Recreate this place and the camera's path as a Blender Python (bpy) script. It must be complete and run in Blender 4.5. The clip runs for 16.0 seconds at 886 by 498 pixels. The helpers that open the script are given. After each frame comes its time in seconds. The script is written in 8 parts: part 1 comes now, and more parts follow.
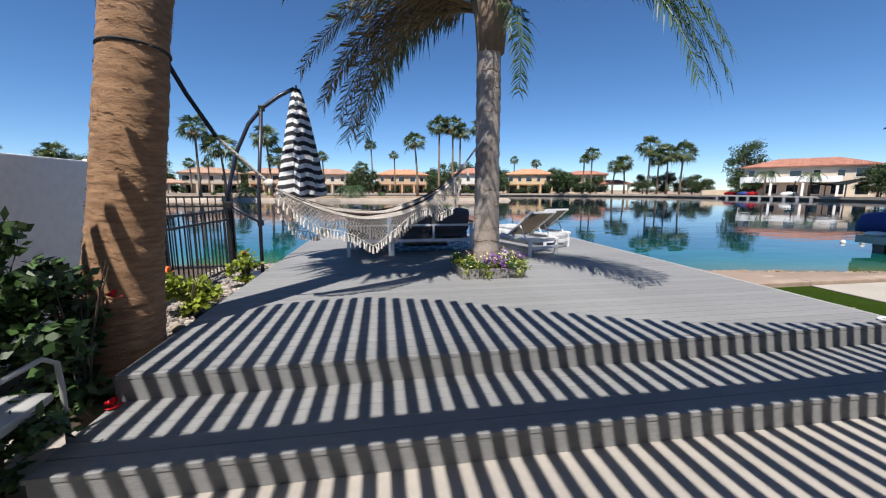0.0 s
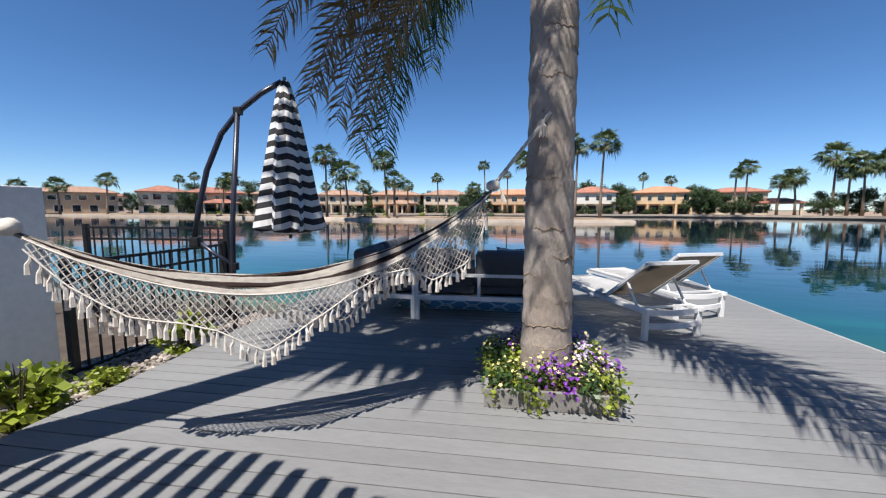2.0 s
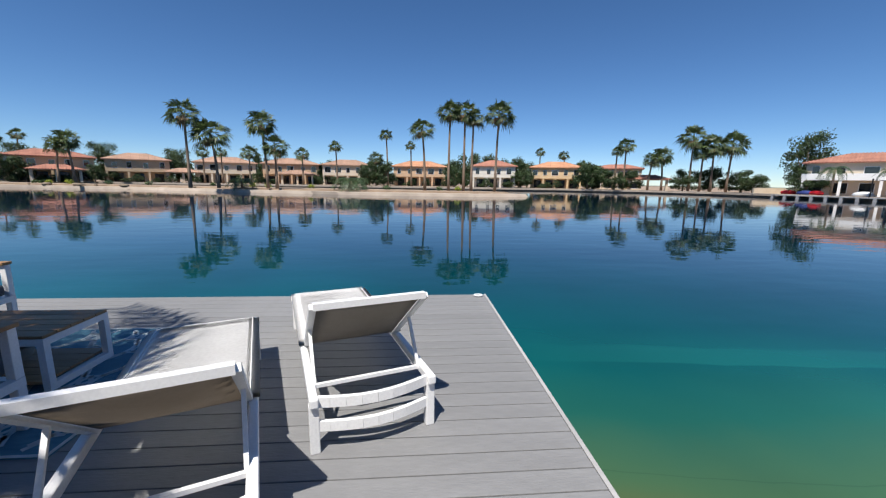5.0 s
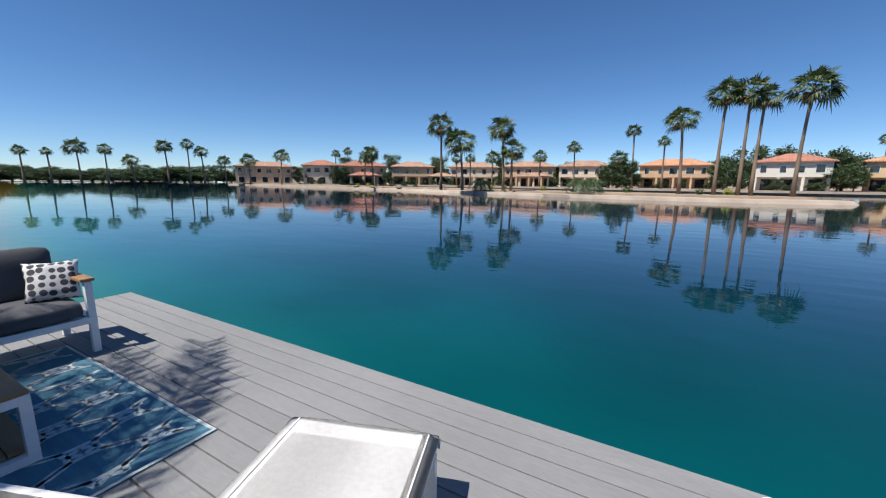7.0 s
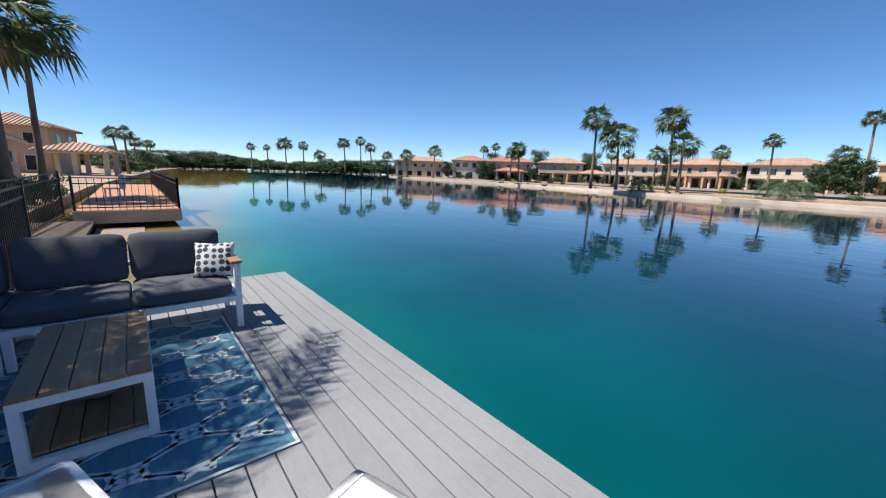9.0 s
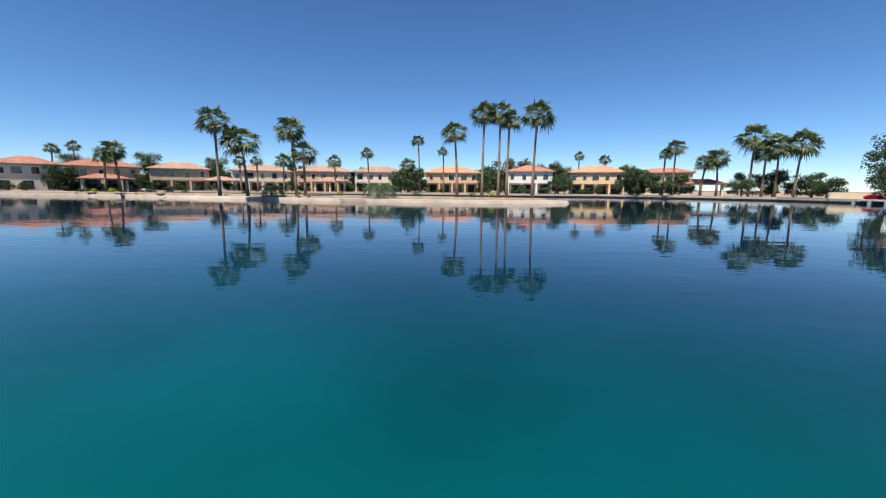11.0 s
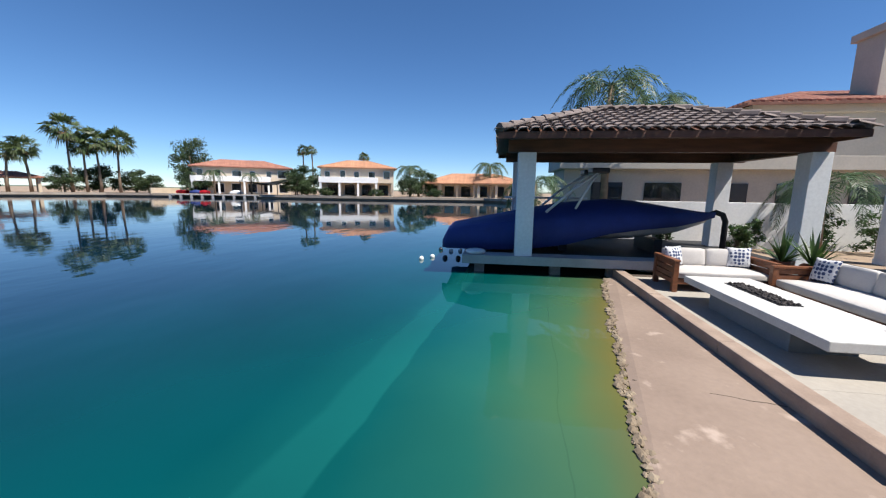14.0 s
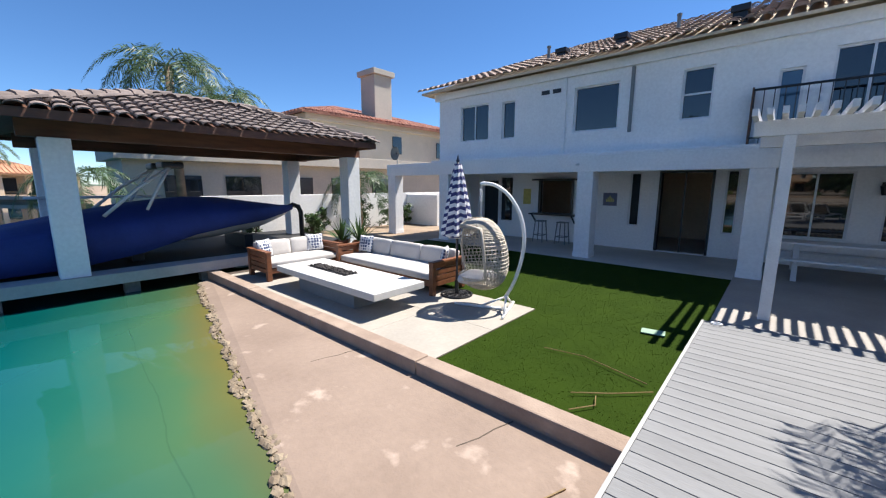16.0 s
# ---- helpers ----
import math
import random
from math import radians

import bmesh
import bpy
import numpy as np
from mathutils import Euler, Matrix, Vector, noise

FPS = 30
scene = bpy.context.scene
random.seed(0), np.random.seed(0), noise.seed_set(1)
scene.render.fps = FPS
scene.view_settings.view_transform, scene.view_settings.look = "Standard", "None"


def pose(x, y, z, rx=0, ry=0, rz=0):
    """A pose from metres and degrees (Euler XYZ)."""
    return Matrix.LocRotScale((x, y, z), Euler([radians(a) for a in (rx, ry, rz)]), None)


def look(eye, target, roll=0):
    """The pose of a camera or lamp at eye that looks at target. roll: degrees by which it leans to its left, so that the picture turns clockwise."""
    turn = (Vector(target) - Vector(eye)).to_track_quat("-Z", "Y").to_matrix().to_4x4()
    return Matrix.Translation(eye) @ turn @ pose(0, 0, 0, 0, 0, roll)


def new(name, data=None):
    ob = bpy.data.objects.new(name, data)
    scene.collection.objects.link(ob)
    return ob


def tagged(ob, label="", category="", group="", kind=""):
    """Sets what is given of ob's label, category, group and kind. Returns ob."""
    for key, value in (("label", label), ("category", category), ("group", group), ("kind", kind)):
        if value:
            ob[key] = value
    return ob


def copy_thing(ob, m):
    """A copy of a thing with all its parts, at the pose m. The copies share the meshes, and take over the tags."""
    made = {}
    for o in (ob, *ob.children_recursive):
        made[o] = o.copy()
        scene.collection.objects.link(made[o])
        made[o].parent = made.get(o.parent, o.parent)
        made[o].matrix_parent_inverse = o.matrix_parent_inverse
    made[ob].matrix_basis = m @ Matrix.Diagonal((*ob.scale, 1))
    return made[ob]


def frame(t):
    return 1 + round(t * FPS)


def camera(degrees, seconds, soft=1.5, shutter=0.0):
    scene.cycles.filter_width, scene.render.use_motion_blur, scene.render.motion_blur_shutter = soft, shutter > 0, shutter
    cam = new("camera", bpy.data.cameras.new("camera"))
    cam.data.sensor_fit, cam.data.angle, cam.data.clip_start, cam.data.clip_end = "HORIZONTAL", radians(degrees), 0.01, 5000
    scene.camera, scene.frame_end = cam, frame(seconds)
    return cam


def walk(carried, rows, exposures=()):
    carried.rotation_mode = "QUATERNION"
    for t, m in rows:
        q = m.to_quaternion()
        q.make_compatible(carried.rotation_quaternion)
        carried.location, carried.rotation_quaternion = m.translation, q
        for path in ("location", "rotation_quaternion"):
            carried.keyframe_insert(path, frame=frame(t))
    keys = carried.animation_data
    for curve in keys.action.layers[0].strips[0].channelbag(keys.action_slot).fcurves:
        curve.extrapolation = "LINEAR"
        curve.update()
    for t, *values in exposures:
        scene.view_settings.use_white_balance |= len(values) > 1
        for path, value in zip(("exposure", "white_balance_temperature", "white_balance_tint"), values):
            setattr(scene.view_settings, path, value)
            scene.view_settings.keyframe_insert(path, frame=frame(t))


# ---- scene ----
cam = camera(98.8, 16.0, soft=1.2)
PATH = [
    (0, (-0.121, -0.29, 1.183), (0.191, 1.661, 0.874), 0.1),
    (0.5, (0.371, 0.172, 1.195), (0.407, 2.148, 0.886), 0.1),
    (1, (0.672, 0.81, 1.207), (0.481, 2.782, 0.934), 0.2),
    (1.5, (0.847, 1.501, 1.178), (0.609, 3.474, 0.955), 0.1),
    (2, (0.98, 2.103, 1.32), (0.699, 4.072, 1.111), 0.1),
    (2.5, (1.068, 2.514, 1.349), (0.785, 4.483, 1.146), 0.2),
    (3, (1.377, 2.874, 1.438), (1.369, 4.863, 1.235), 0.0),
    (3.5, (1.945, 3.148, 1.447), (2.289, 5.098, 1.164), -0.1),
    (3.7, (2.192, 3.311, 1.438), (2.568, 5.25, 1.122), -0.2),
    (5.8, (3.971, 6.391, 1.346), (3.908, 8.359, 0.994), 0.4),
    (6, (3.969, 6.684, 1.301), (3.839, 8.649, 0.951), 0.0),
    (6.5, (3.997, 7.224, 1.316), (3.505, 9.131, 0.968), 0.4),
    (7, (3.887, 7.624, 1.42), (2.914, 9.336, 1.067), 0.5),
    (7.5, (3.618, 7.888, 1.459), (2.1, 9.142, 1.109), 0.7),
    (8, (3.539, 7.943, 1.5), (1.862, 8.974, 1.146), 1.1),
    (8.2, (3.538, 7.971, 1.463), (1.84, 8.97, 1.122), 0.5),
    (10.4, (3.938, 8.279, 1.424), (3.394, 10.172, 1.081), 1.3),
    (10.5, (3.94, 8.259, 1.413), (3.471, 10.175, 1.086), 0.5),
    (11, (3.875, 8.41, 1.356), (3.87, 10.384, 1.039), 0.5),
    (11.5, (3.928, 8.242, 1.398), (4.454, 10.144, 1.075), 0.1),
    (12, (4.06, 8.20, 1.40), (5.03, 9.92, 1.078), 0.6),
    (12.5, (4.28, 7.93, 1.395), (5.637, 9.365, 1.079), 1.1),
    (13, (4.45, 7.66, 1.38), (6.078, 8.778, 1.066), 1.2),
    (13.5, (4.42, 7.60, 1.385), (6.247, 8.354, 1.080), 1.1),
    (14, (4.165, 7.588, 1.447), (6.122, 7.868, 1.142), 0.8),
    (14.5, (4.179, 7.69, 1.535), (6.136, 7.424, 1.218), 0.2),
    (15, (4.136, 7.677, 1.567), (5.948, 6.899, 1.235), 0.1),
    (15.5, (4.086, 7.589, 1.545), (5.645, 6.38, 1.216), 0.0),
    (16, (4.032, 7.594, 1.579), (5.335, 6.113, 1.246), 0.2),
]
walk(cam, [(t, look(eye, target, roll)) for t, eye, target, roll in PATH],
     exposures=[(0, 0.58), (2.5, 0.58), (3.5, 0.52), (6, 0.30), (7, 0.42), (8, 0.74), (10.5, 0.62), (12.5, 0.60), (14, 0.60), (16, 0.96)])

# ---- light ----
world = bpy.data.worlds.new("sky")
scene.world = world
world.use_nodes = True
SUN = Vector((0.22, 0.50, -1.0)).normalized()
sky = world.node_tree.nodes.new("ShaderNodeTexSky")
sky.sky_type, sky.sun_disc = "NISHITA", False
sky.sun_elevation = math.asin(-SUN.z)
sky.sun_rotation = math.atan2(-SUN.x, -SUN.y)
sky.altitude, sky.air_density, sky.dust_density, sky.ozone_density = 900, 0.8, 0.02, 5.5
back = world.node_tree.nodes["Background"]
back.inputs["Strength"].default_value = 0.092
clear = world.node_tree.nodes.new("ShaderNodeHueSaturation")
clear.inputs["Saturation"].default_value = 1.12
world.node_tree.links.new(sky.outputs[0], clear.inputs["Color"])
air = world.node_tree.nodes.new("ShaderNodeMixRGB")
air.blend_type = "MULTIPLY"
air.inputs["Fac"].default_value, air.inputs["Color2"].default_value = 1.0, (0.96, 0.99, 1.02, 1)
world.node_tree.links.new(clear.outputs[0], air.inputs["Color1"])
world.node_tree.links.new(air.outputs[0], back.inputs["Color"])
sun_data = bpy.data.lights.new("sun", "SUN")
sun_data.energy, sun_data.angle, sun_data.color = 5.0, radians(0.53), (1.0, 0.95, 0.88)
sun = new("sun", sun_data)
sun.matrix_world = look((0, 0, 40), Vector((0, 0, 40)) + SUN)


# ---- materials ----
def mat(name, colour, rough=0.6, second=None, scale=8.0, bump=0.0, bump_scale=60.0, metal=0.0, vary=0.0, stretch=(1, 1, 1), spec=0.5, fine=0.12, stain=None):
    """A surface with a broad and a fine mottling, fine relief and, for pieces, a change from piece to piece."""
    m = bpy.data.materials.new(name)
    m.use_nodes = True
    n, l = m.node_tree.nodes, m.node_tree.links
    p = n["Principled BSDF"]
    p.inputs["Roughness"].default_value, p.inputs["Metallic"].default_value = rough, metal
    p.inputs["Specular IOR Level"].default_value = spec
    tex, mp = n.new("ShaderNodeTexCoord"), n.new("ShaderNodeMapping")
    mp.inputs["Scale"].default_value = stretch
    l.new(tex.outputs["Object"], mp.inputs["Vector"])
    second = second or tuple(c * 0.78 for c in colour)
    broad, small = n.new("ShaderNodeTexNoise"), n.new("ShaderNodeTexNoise")
    broad.inputs["Scale"].default_value, broad.inputs["Detail"].default_value = scale, 5
    small.inputs["Scale"].default_value, small.inputs["Detail"].default_value = scale * 14, 3
    l.new(mp.outputs[0], broad.inputs["Vector"]), l.new(mp.outputs[0], small.inputs["Vector"])
    ramp = n.new("ShaderNodeValToRGB")
    ramp.color_ramp.elements[0].position, ramp.color_ramp.elements[1].position = 0.35, 0.68
    ramp.color_ramp.elements[0].color, ramp.color_ramp.elements[1].color = (*second, 1), (*colour, 1)
    l.new(broad.outputs["Fac"], ramp.inputs[0])
    mix = n.new("ShaderNodeMix")
    mix.data_type, mix.blend_type = "RGBA", "MULTIPLY"
    mix.inputs[0].default_value = 1.0
    grey = n.new("ShaderNodeMapRange")
    grey.inputs["To Min"].default_value, grey.inputs["To Max"].default_value = 1 - fine, 1 + fine
    l.new(small.outputs["Fac"], grey.inputs["Value"])
    l.new(ramp.outputs["Color"], mix.inputs[6]), l.new(grey.outputs[0], mix.inputs[7])
    out = mix.outputs[2]
    if stain:
        patch, edge, over = n.new("ShaderNodeTexNoise"), n.new("ShaderNodeValToRGB"), n.new("ShaderNodeMix")
        patch.inputs["Scale"].default_value, patch.inputs["Detail"].default_value = stain[1], 6
        l.new(tex.outputs["Object"], patch.inputs["Vector"])
        edge.color_ramp.elements[0].position, edge.color_ramp.elements[1].position = stain[2], stain[2] + 0.08
        l.new(patch.outputs["Fac"], edge.inputs[0])
        over.data_type = "RGBA"
        over.inputs[7].default_value = (*stain[0], 1)
        l.new(edge.outputs["Color"], over.inputs[0]), l.new(out, over.inputs[6])
        out = over.outputs[2]
    if vary:
        info, rng, hsv = n.new("ShaderNodeObjectInfo"), n.new("ShaderNodeMapRange"), n.new("ShaderNodeHueSaturation")
        rng.inputs["To Min"].default_value, rng.inputs["To Max"].default_value = 1 - vary, 1 + vary
        l.new(info.outputs["Random"], rng.inputs["Value"]), l.new(rng.outputs[0], hsv.inputs["Value"])
        l.new(out, hsv.inputs["Color"])
        out = hsv.outputs["Color"]
    l.new(out, p.inputs["Base Color"])
    if bump:
        rel, b = n.new("ShaderNodeTexNoise"), n.new("ShaderNodeBump")
        rel.inputs["Scale"].default_value, rel.inputs["Detail"].default_value = bump_scale, 4
        b.inputs["Strength"].default_value, b.inputs["Distance"].default_value = bump, 0.01
        l.new(mp.outputs[0], rel.inputs["Vector"]), l.new(rel.outputs["Fac"], b.inputs["Height"])
        l.new(b.outputs[0], p.inputs["Normal"])
    return m


def isle(m, low=0.6, high=1.25):
    """Lets each loose piece of a joined mesh differ in brightness."""
    n, l = m.node_tree.nodes, m.node_tree.links
    p = n["Principled BSDF"]
    src = p.inputs["Base Color"].links[0].from_socket
    geo, rng, hsv = n.new("ShaderNodeNewGeometry"), n.new("ShaderNodeMapRange"), n.new("ShaderNodeHueSaturation")
    rng.inputs["To Min"].default_value, rng.inputs["To Max"].default_value = low, high
    l.new(geo.outputs["Random Per Island"], rng.inputs["Value"]), l.new(rng.outputs[0], hsv.inputs["Value"])
    l.new(src, hsv.inputs["Color"]), l.new(hsv.outputs["Color"], p.inputs["Base Color"])
    return m


def leafy(m, amount=0.35):
    """Light passes through a leaf or thin cloth."""
    n, l = m.node_tree.nodes, m.node_tree.links
    p = n["Principled BSDF"]
    tr, add = n.new("ShaderNodeBsdfTranslucent"), n.new("ShaderNodeMixShader")
    add.inputs[0].default_value = amount
    l.new(p.inputs["Base Color"].links[0].from_socket, tr.inputs["Color"])
    l.new(p.outputs[0], add.inputs[1]), l.new(tr.outputs[0], add.inputs[2])
    l.new(add.outputs[0], n["Material Output"].inputs["Surface"])
    return m


def glass(name, tint, rough=0.02):
    m = bpy.data.materials.new(name)
    m.use_nodes = True
    p = m.node_tree.nodes["Principled BSDF"]
    p.inputs["Base Color"].default_value = (*tint, 1)
    p.inputs["Roughness"].default_value, p.inputs["Specular IOR Level"].default_value = rough, 0.9
    return m


def striped(name, one, two, period, share=0.5, rough=0.8):
    """Woven stripes that run across the cloth and rise and fall with its folds."""
    m = mat(name, one, rough, tuple(c * 0.93 for c in one), 20, 0.15, 300)
    n, l = m.node_tree.nodes, m.node_tree.links
    p = n["Principled BSDF"]
    src = p.inputs["Base Color"].links[0].from_socket
    div, fr, gt, mx = (n.new(k) for k in ("ShaderNodeMath", "ShaderNodeMath", "ShaderNodeMath", "ShaderNodeMix"))
    div.operation, fr.operation, gt.operation = "DIVIDE", "FRACT", "GREATER_THAN"
    div.inputs[1].default_value, gt.inputs[1].default_value = period, share
    fold = n.new("ShaderNodeAttribute")
    fold.attribute_name = "stripe"
    l.new(fold.outputs["Fac"], div.inputs[0])
    l.new(div.outputs[0], fr.inputs[0]), l.new(fr.outputs[0], gt.inputs[0])
    mx.data_type = "RGBA"
    mx.inputs[7].default_value = (*two, 1)
    l.new(gt.outputs[0], mx.inputs[0]), l.new(src, mx.inputs[6]), l.new(mx.outputs[2], p.inputs["Base Color"])
    return m


DECK = mat("grey_deck_paint", (0.232, 0.233, 0.235), 0.72, (0.19, 0.191, 0.193), 3.0, 0.25, 90, vary=0.06, spec=0.28, stretch=(0.25, 1, 1), stain=((0.33, 0.33, 0.331), 5.0, 0.74))
WHITE = mat("white_stucco", (0.87, 0.87, 0.86), 0.85, (0.83, 0.83, 0.825), 1.2, 0.35, 60)
CREAM = mat("cream_stucco", (0.62, 0.52, 0.39), 0.9, (0.56, 0.46, 0.34), 0.8, 0.3, 40)
WPAINT = mat("white_paint", (0.78, 0.78, 0.78), 0.45, (0.7, 0.7, 0.71), 4, 0.1, 80)
WMETAL = mat("white_metal", (0.80, 0.80, 0.80), 0.35, (0.76, 0.76, 0.76), 6)
BLACK = mat("black_metal", (0.012, 0.012, 0.014), 0.4, (0.02, 0.02, 0.022), 10)
NAVY_METAL = mat("dark_blue_metal", (0.02, 0.025, 0.045), 0.35, (0.03, 0.03, 0.05), 8)
CONC = mat("pink_concrete", (0.275, 0.205, 0.16), 0.9, (0.225, 0.165, 0.128), 1.1, 0.3, 45, stain=((0.41, 0.32, 0.26), 2.3, 0.62))
CURBM = mat("tan_curb_concrete", (0.36, 0.275, 0.215), 0.92, (0.27, 0.20, 0.155), 3, 0.5, 50)
PATIO = mat("patio_concrete", (0.34, 0.31, 0.28), 0.8, (0.29, 0.265, 0.24), 1.2, 0.2, 70)
SLABM = mat("pale_paver", (0.385, 0.35, 0.30), 0.85, (0.33, 0.30, 0.26), 1.5, 0.25, 60)
GRASS = isle(mat("artificial_turf", (0.052, 0.078, 0.008), 0.7, (0.042, 0.066, 0.007), 2.0, spec=0.05), 0.7, 1.3)
TURF = mat("turf_base", (0.026, 0.048, 0.005), 0.9, (0.021, 0.040, 0.0043), 2.2, 0.6, 220, spec=0.05)
DIRT = mat("dry_bank_soil", (0.36, 0.27, 0.19), 0.95, (0.25, 0.18, 0.125), 0.5, 0.4, 8)
SAND = mat("pale_shore_sand", (0.45, 0.375, 0.30), 0.95, (0.36, 0.295, 0.235), 0.7, 0.3, 20)
BEDM = mat("lake_bed", (0.10, 0.13, 0.08), 0.95, (0.06, 0.09, 0.06), 0.4)
GRAVEL = isle(mat("grey_gravel", (0.33, 0.29, 0.26), 0.9, (0.22, 0.19, 0.17), 10, 0.2, 90), 0.5, 1.5)
EARTH = mat("dark_earth", (0.10, 0.075, 0.055), 0.95, (0.06, 0.045, 0.035), 6, 0.6, 40)
ROCKM = mat("shore_rock", (0.30, 0.24, 0.17), 0.95, (0.16, 0.12, 0.08), 5, 0.8, 30)
BARK = mat("palm_bark", (0.40, 0.24, 0.135), 0.95, (0.24, 0.135, 0.075), 7, 0.9, 60, stretch=(1, 1, 5))
GBARK = mat("grey_palm_bark", (0.47, 0.41, 0.365), 0.92, (0.27, 0.225, 0.195), 3.2, 0.8, 45, stretch=(1, 1, 0.45), fine=0.25, stain=((0.12, 0.095, 0.08), 7, 0.64))
HBARK = mat("thatched_bark", (0.30, 0.22, 0.15), 0.95, (0.18, 0.13, 0.09), 3, 0.6, 20)
FROND = leafy(isle(mat("palm_leaflet", (0.085, 0.135, 0.055), 0.45, (0.05, 0.09, 0.04), 3), 0.6, 1.6))
DRYFR = leafy(isle(mat("dry_palm_leaflet", (0.36, 0.25, 0.12), 0.7, (0.24, 0.16, 0.07), 3), 0.6, 1.5))
FAN = leafy(isle(mat("fan_palm_leaf", (0.10, 0.135, 0.045), 0.5, (0.06, 0.088, 0.03), 1), 0.5, 1.7), 0.25)
FANDRY = isle(mat("dead_fan_leaf", (0.30, 0.21, 0.11), 0.8, (0.2, 0.14, 0.07), 1), 0.6, 1.4)
LEAF = leafy(isle(mat("dark_green_leaf", (0.055, 0.105, 0.028), 0.45, (0.035, 0.07, 0.02), 4), 0.5, 1.7), 0.25)
LIME = leafy(isle(mat("lime_leaf", (0.30, 0.34, 0.045), 0.45, (0.2, 0.26, 0.03), 4), 0.6, 1.5), 0.3)
TREEL = leafy(isle(mat("tree_leaf", (0.05, 0.085, 0.025), 0.55, (0.03, 0.055, 0.016), 0.6), 0.45, 1.7), 0.2)
REDF = mat("red_petal", (0.65, 0.01, 0.02), 0.6)
ORANGEF = mat("orange_petal", (0.85, 0.20, 0.05), 0.6)
PURPLE = isle(mat("purple_petal", (0.16, 0.03, 0.30), 0.6), 0.5, 1.6)
LILAC = isle(mat("lilac_petal", (0.50, 0.42, 0.58), 0.6), 0.7, 1.4)
YELLOWF = isle(mat("yellow_petal", (0.66, 0.60, 0.26), 0.6), 0.7, 1.3)
CUSH = mat("charcoal_cushion", (0.082, 0.086, 0.097), 0.9, (0.066, 0.069, 0.078), 4, 0.3, 250)
CUSHW = mat("off_white_cushion", (0.56, 0.53, 0.50), 0.9, (0.51, 0.48, 0.455), 4, 0.3, 220)
SLING = mat("taupe_sling_mesh", (0.27, 0.238, 0.20), 0.8, (0.24, 0.21, 0.175), 5, 0.3, 400)
SLINGW = mat("white_sling_towel", (0.76, 0.75, 0.73), 0.85, (0.72, 0.71, 0.69), 3, 0.2, 250)
TEAK = mat("teak_slat", (0.36, 0.20, 0.09), 0.55, (0.26, 0.14, 0.06), 3, 0.3, 40, vary=0.12, stretch=(1, 9, 9))
REDWOOD = mat("red_brown_wood", (0.23, 0.085, 0.035), 0.5, (0.15, 0.052, 0.022), 3, 0.3, 50, vary=0.1, stretch=(1, 6, 6))
BEAMW = mat("stained_beam", (0.15, 0.062, 0.032), 0.6, (0.085, 0.036, 0.02), 2.5, 0.4, 30, stretch=(5, 0.8, 5))
ROPE = mat("cotton_rope", (0.72, 0.67, 0.62), 0.95, (0.6, 0.55, 0.5), 30, 0.4, 200)
HAMC = mat("brown_hammock_cloth", (0.07, 0.045, 0.04), 0.95, (0.05, 0.03, 0.03), 12, 0.3, 200)
STRAP = mat("dark_strap", (0.03, 0.035, 0.04), 0.9)
TILEG = mat("grey_brown_roof_tile", (0.23, 0.185, 0.165), 0.85, (0.15, 0.12, 0.11), 6, 0.4, 40, vary=0.25)
TILEB = isle(mat("tan_roof_tile", (0.36, 0.27, 0.22), 0.85, (0.25, 0.18, 0.145), 3, 0.4, 30), 0.65, 1.35)
TILER = isle(mat("terracotta_tile", (0.41, 0.19, 0.13), 0.85, (0.29, 0.13, 0.09), 0.8, 0.4, 10), 0.85, 1.15)
TILEO = isle(mat("orange_clay_tile", (0.52, 0.27, 0.155), 0.85, (0.40, 0.20, 0.115), 0.8, 0.4, 10), 0.85, 1.15)
DARKG = glass("dark_window_glass", (0.012, 0.015, 0.02))
BLUEG = glass("blue_tinted_glass", (0.05, 0.10, 0.16))
NAVY = mat("navy_canvas", (0.026, 0.05, 0.22), 0.75, (0.02, 0.038, 0.17), 1.6, 0.25, 120)
HULL = mat("white_gelcoat", (0.72, 0.73, 0.72), 0.2, (0.68, 0.69, 0.68), 2)
DOCKF = mat("grey_dock_fascia", (0.44, 0.43, 0.42), 0.75, (0.35, 0.345, 0.34), 1.5, 0.3, 40)
RUBBER = mat("black_rubber", (0.015, 0.015, 0.016), 0.7, (0.025, 0.025, 0.026), 6, 0.3, 90)
TERRA = mat("terracotta_pot", (0.33, 0.12, 0.05), 0.75, (0.25, 0.085, 0.035), 4, 0.3, 50)
STONE = mat("white_composite_stone", (0.58, 0.57, 0.55), 0.6, (0.53, 0.52, 0.50), 3, 0.1, 90)
GREYST = mat("grey_base_panel", (0.22, 0.24, 0.25), 0.7, (0.18, 0.2, 0.21), 2)
LAVA = isle(mat("lava_rock", (0.03, 0.026, 0.026), 0.9), 0.4, 2)
WICKER = mat("pale_wicker", (0.55, 0.49, 0.41), 0.75, (0.44, 0.39, 0.32), 12, 0.5, 180)
GREYBOX = mat("weathered_planter_wood", (0.26, 0.25, 0.24), 0.8, (0.19, 0.18, 0.17), 3, 0.4, 50, stretch=(1, 4, 4))
NDECK = mat("rust_brown_deck", (0.50, 0.24, 0.13), 0.7, (0.42, 0.2, 0.11), 1.5, 0.3, 40)
BLOCK = mat("tan_block_wall", (0.48, 0.37, 0.29), 0.9, (0.42, 0.32, 0.25), 0.8, 0.3, 20)
SCREEN = glass("blue_picture", (0.03, 0.05, 0.12), 0.4)
YSIGN = mat("yellow_sign_paint", (0.62, 0.55, 0.16), 0.6)
FLOATB = mat("buoy_plastic", (0.02, 0.02, 0.03), 0.4)
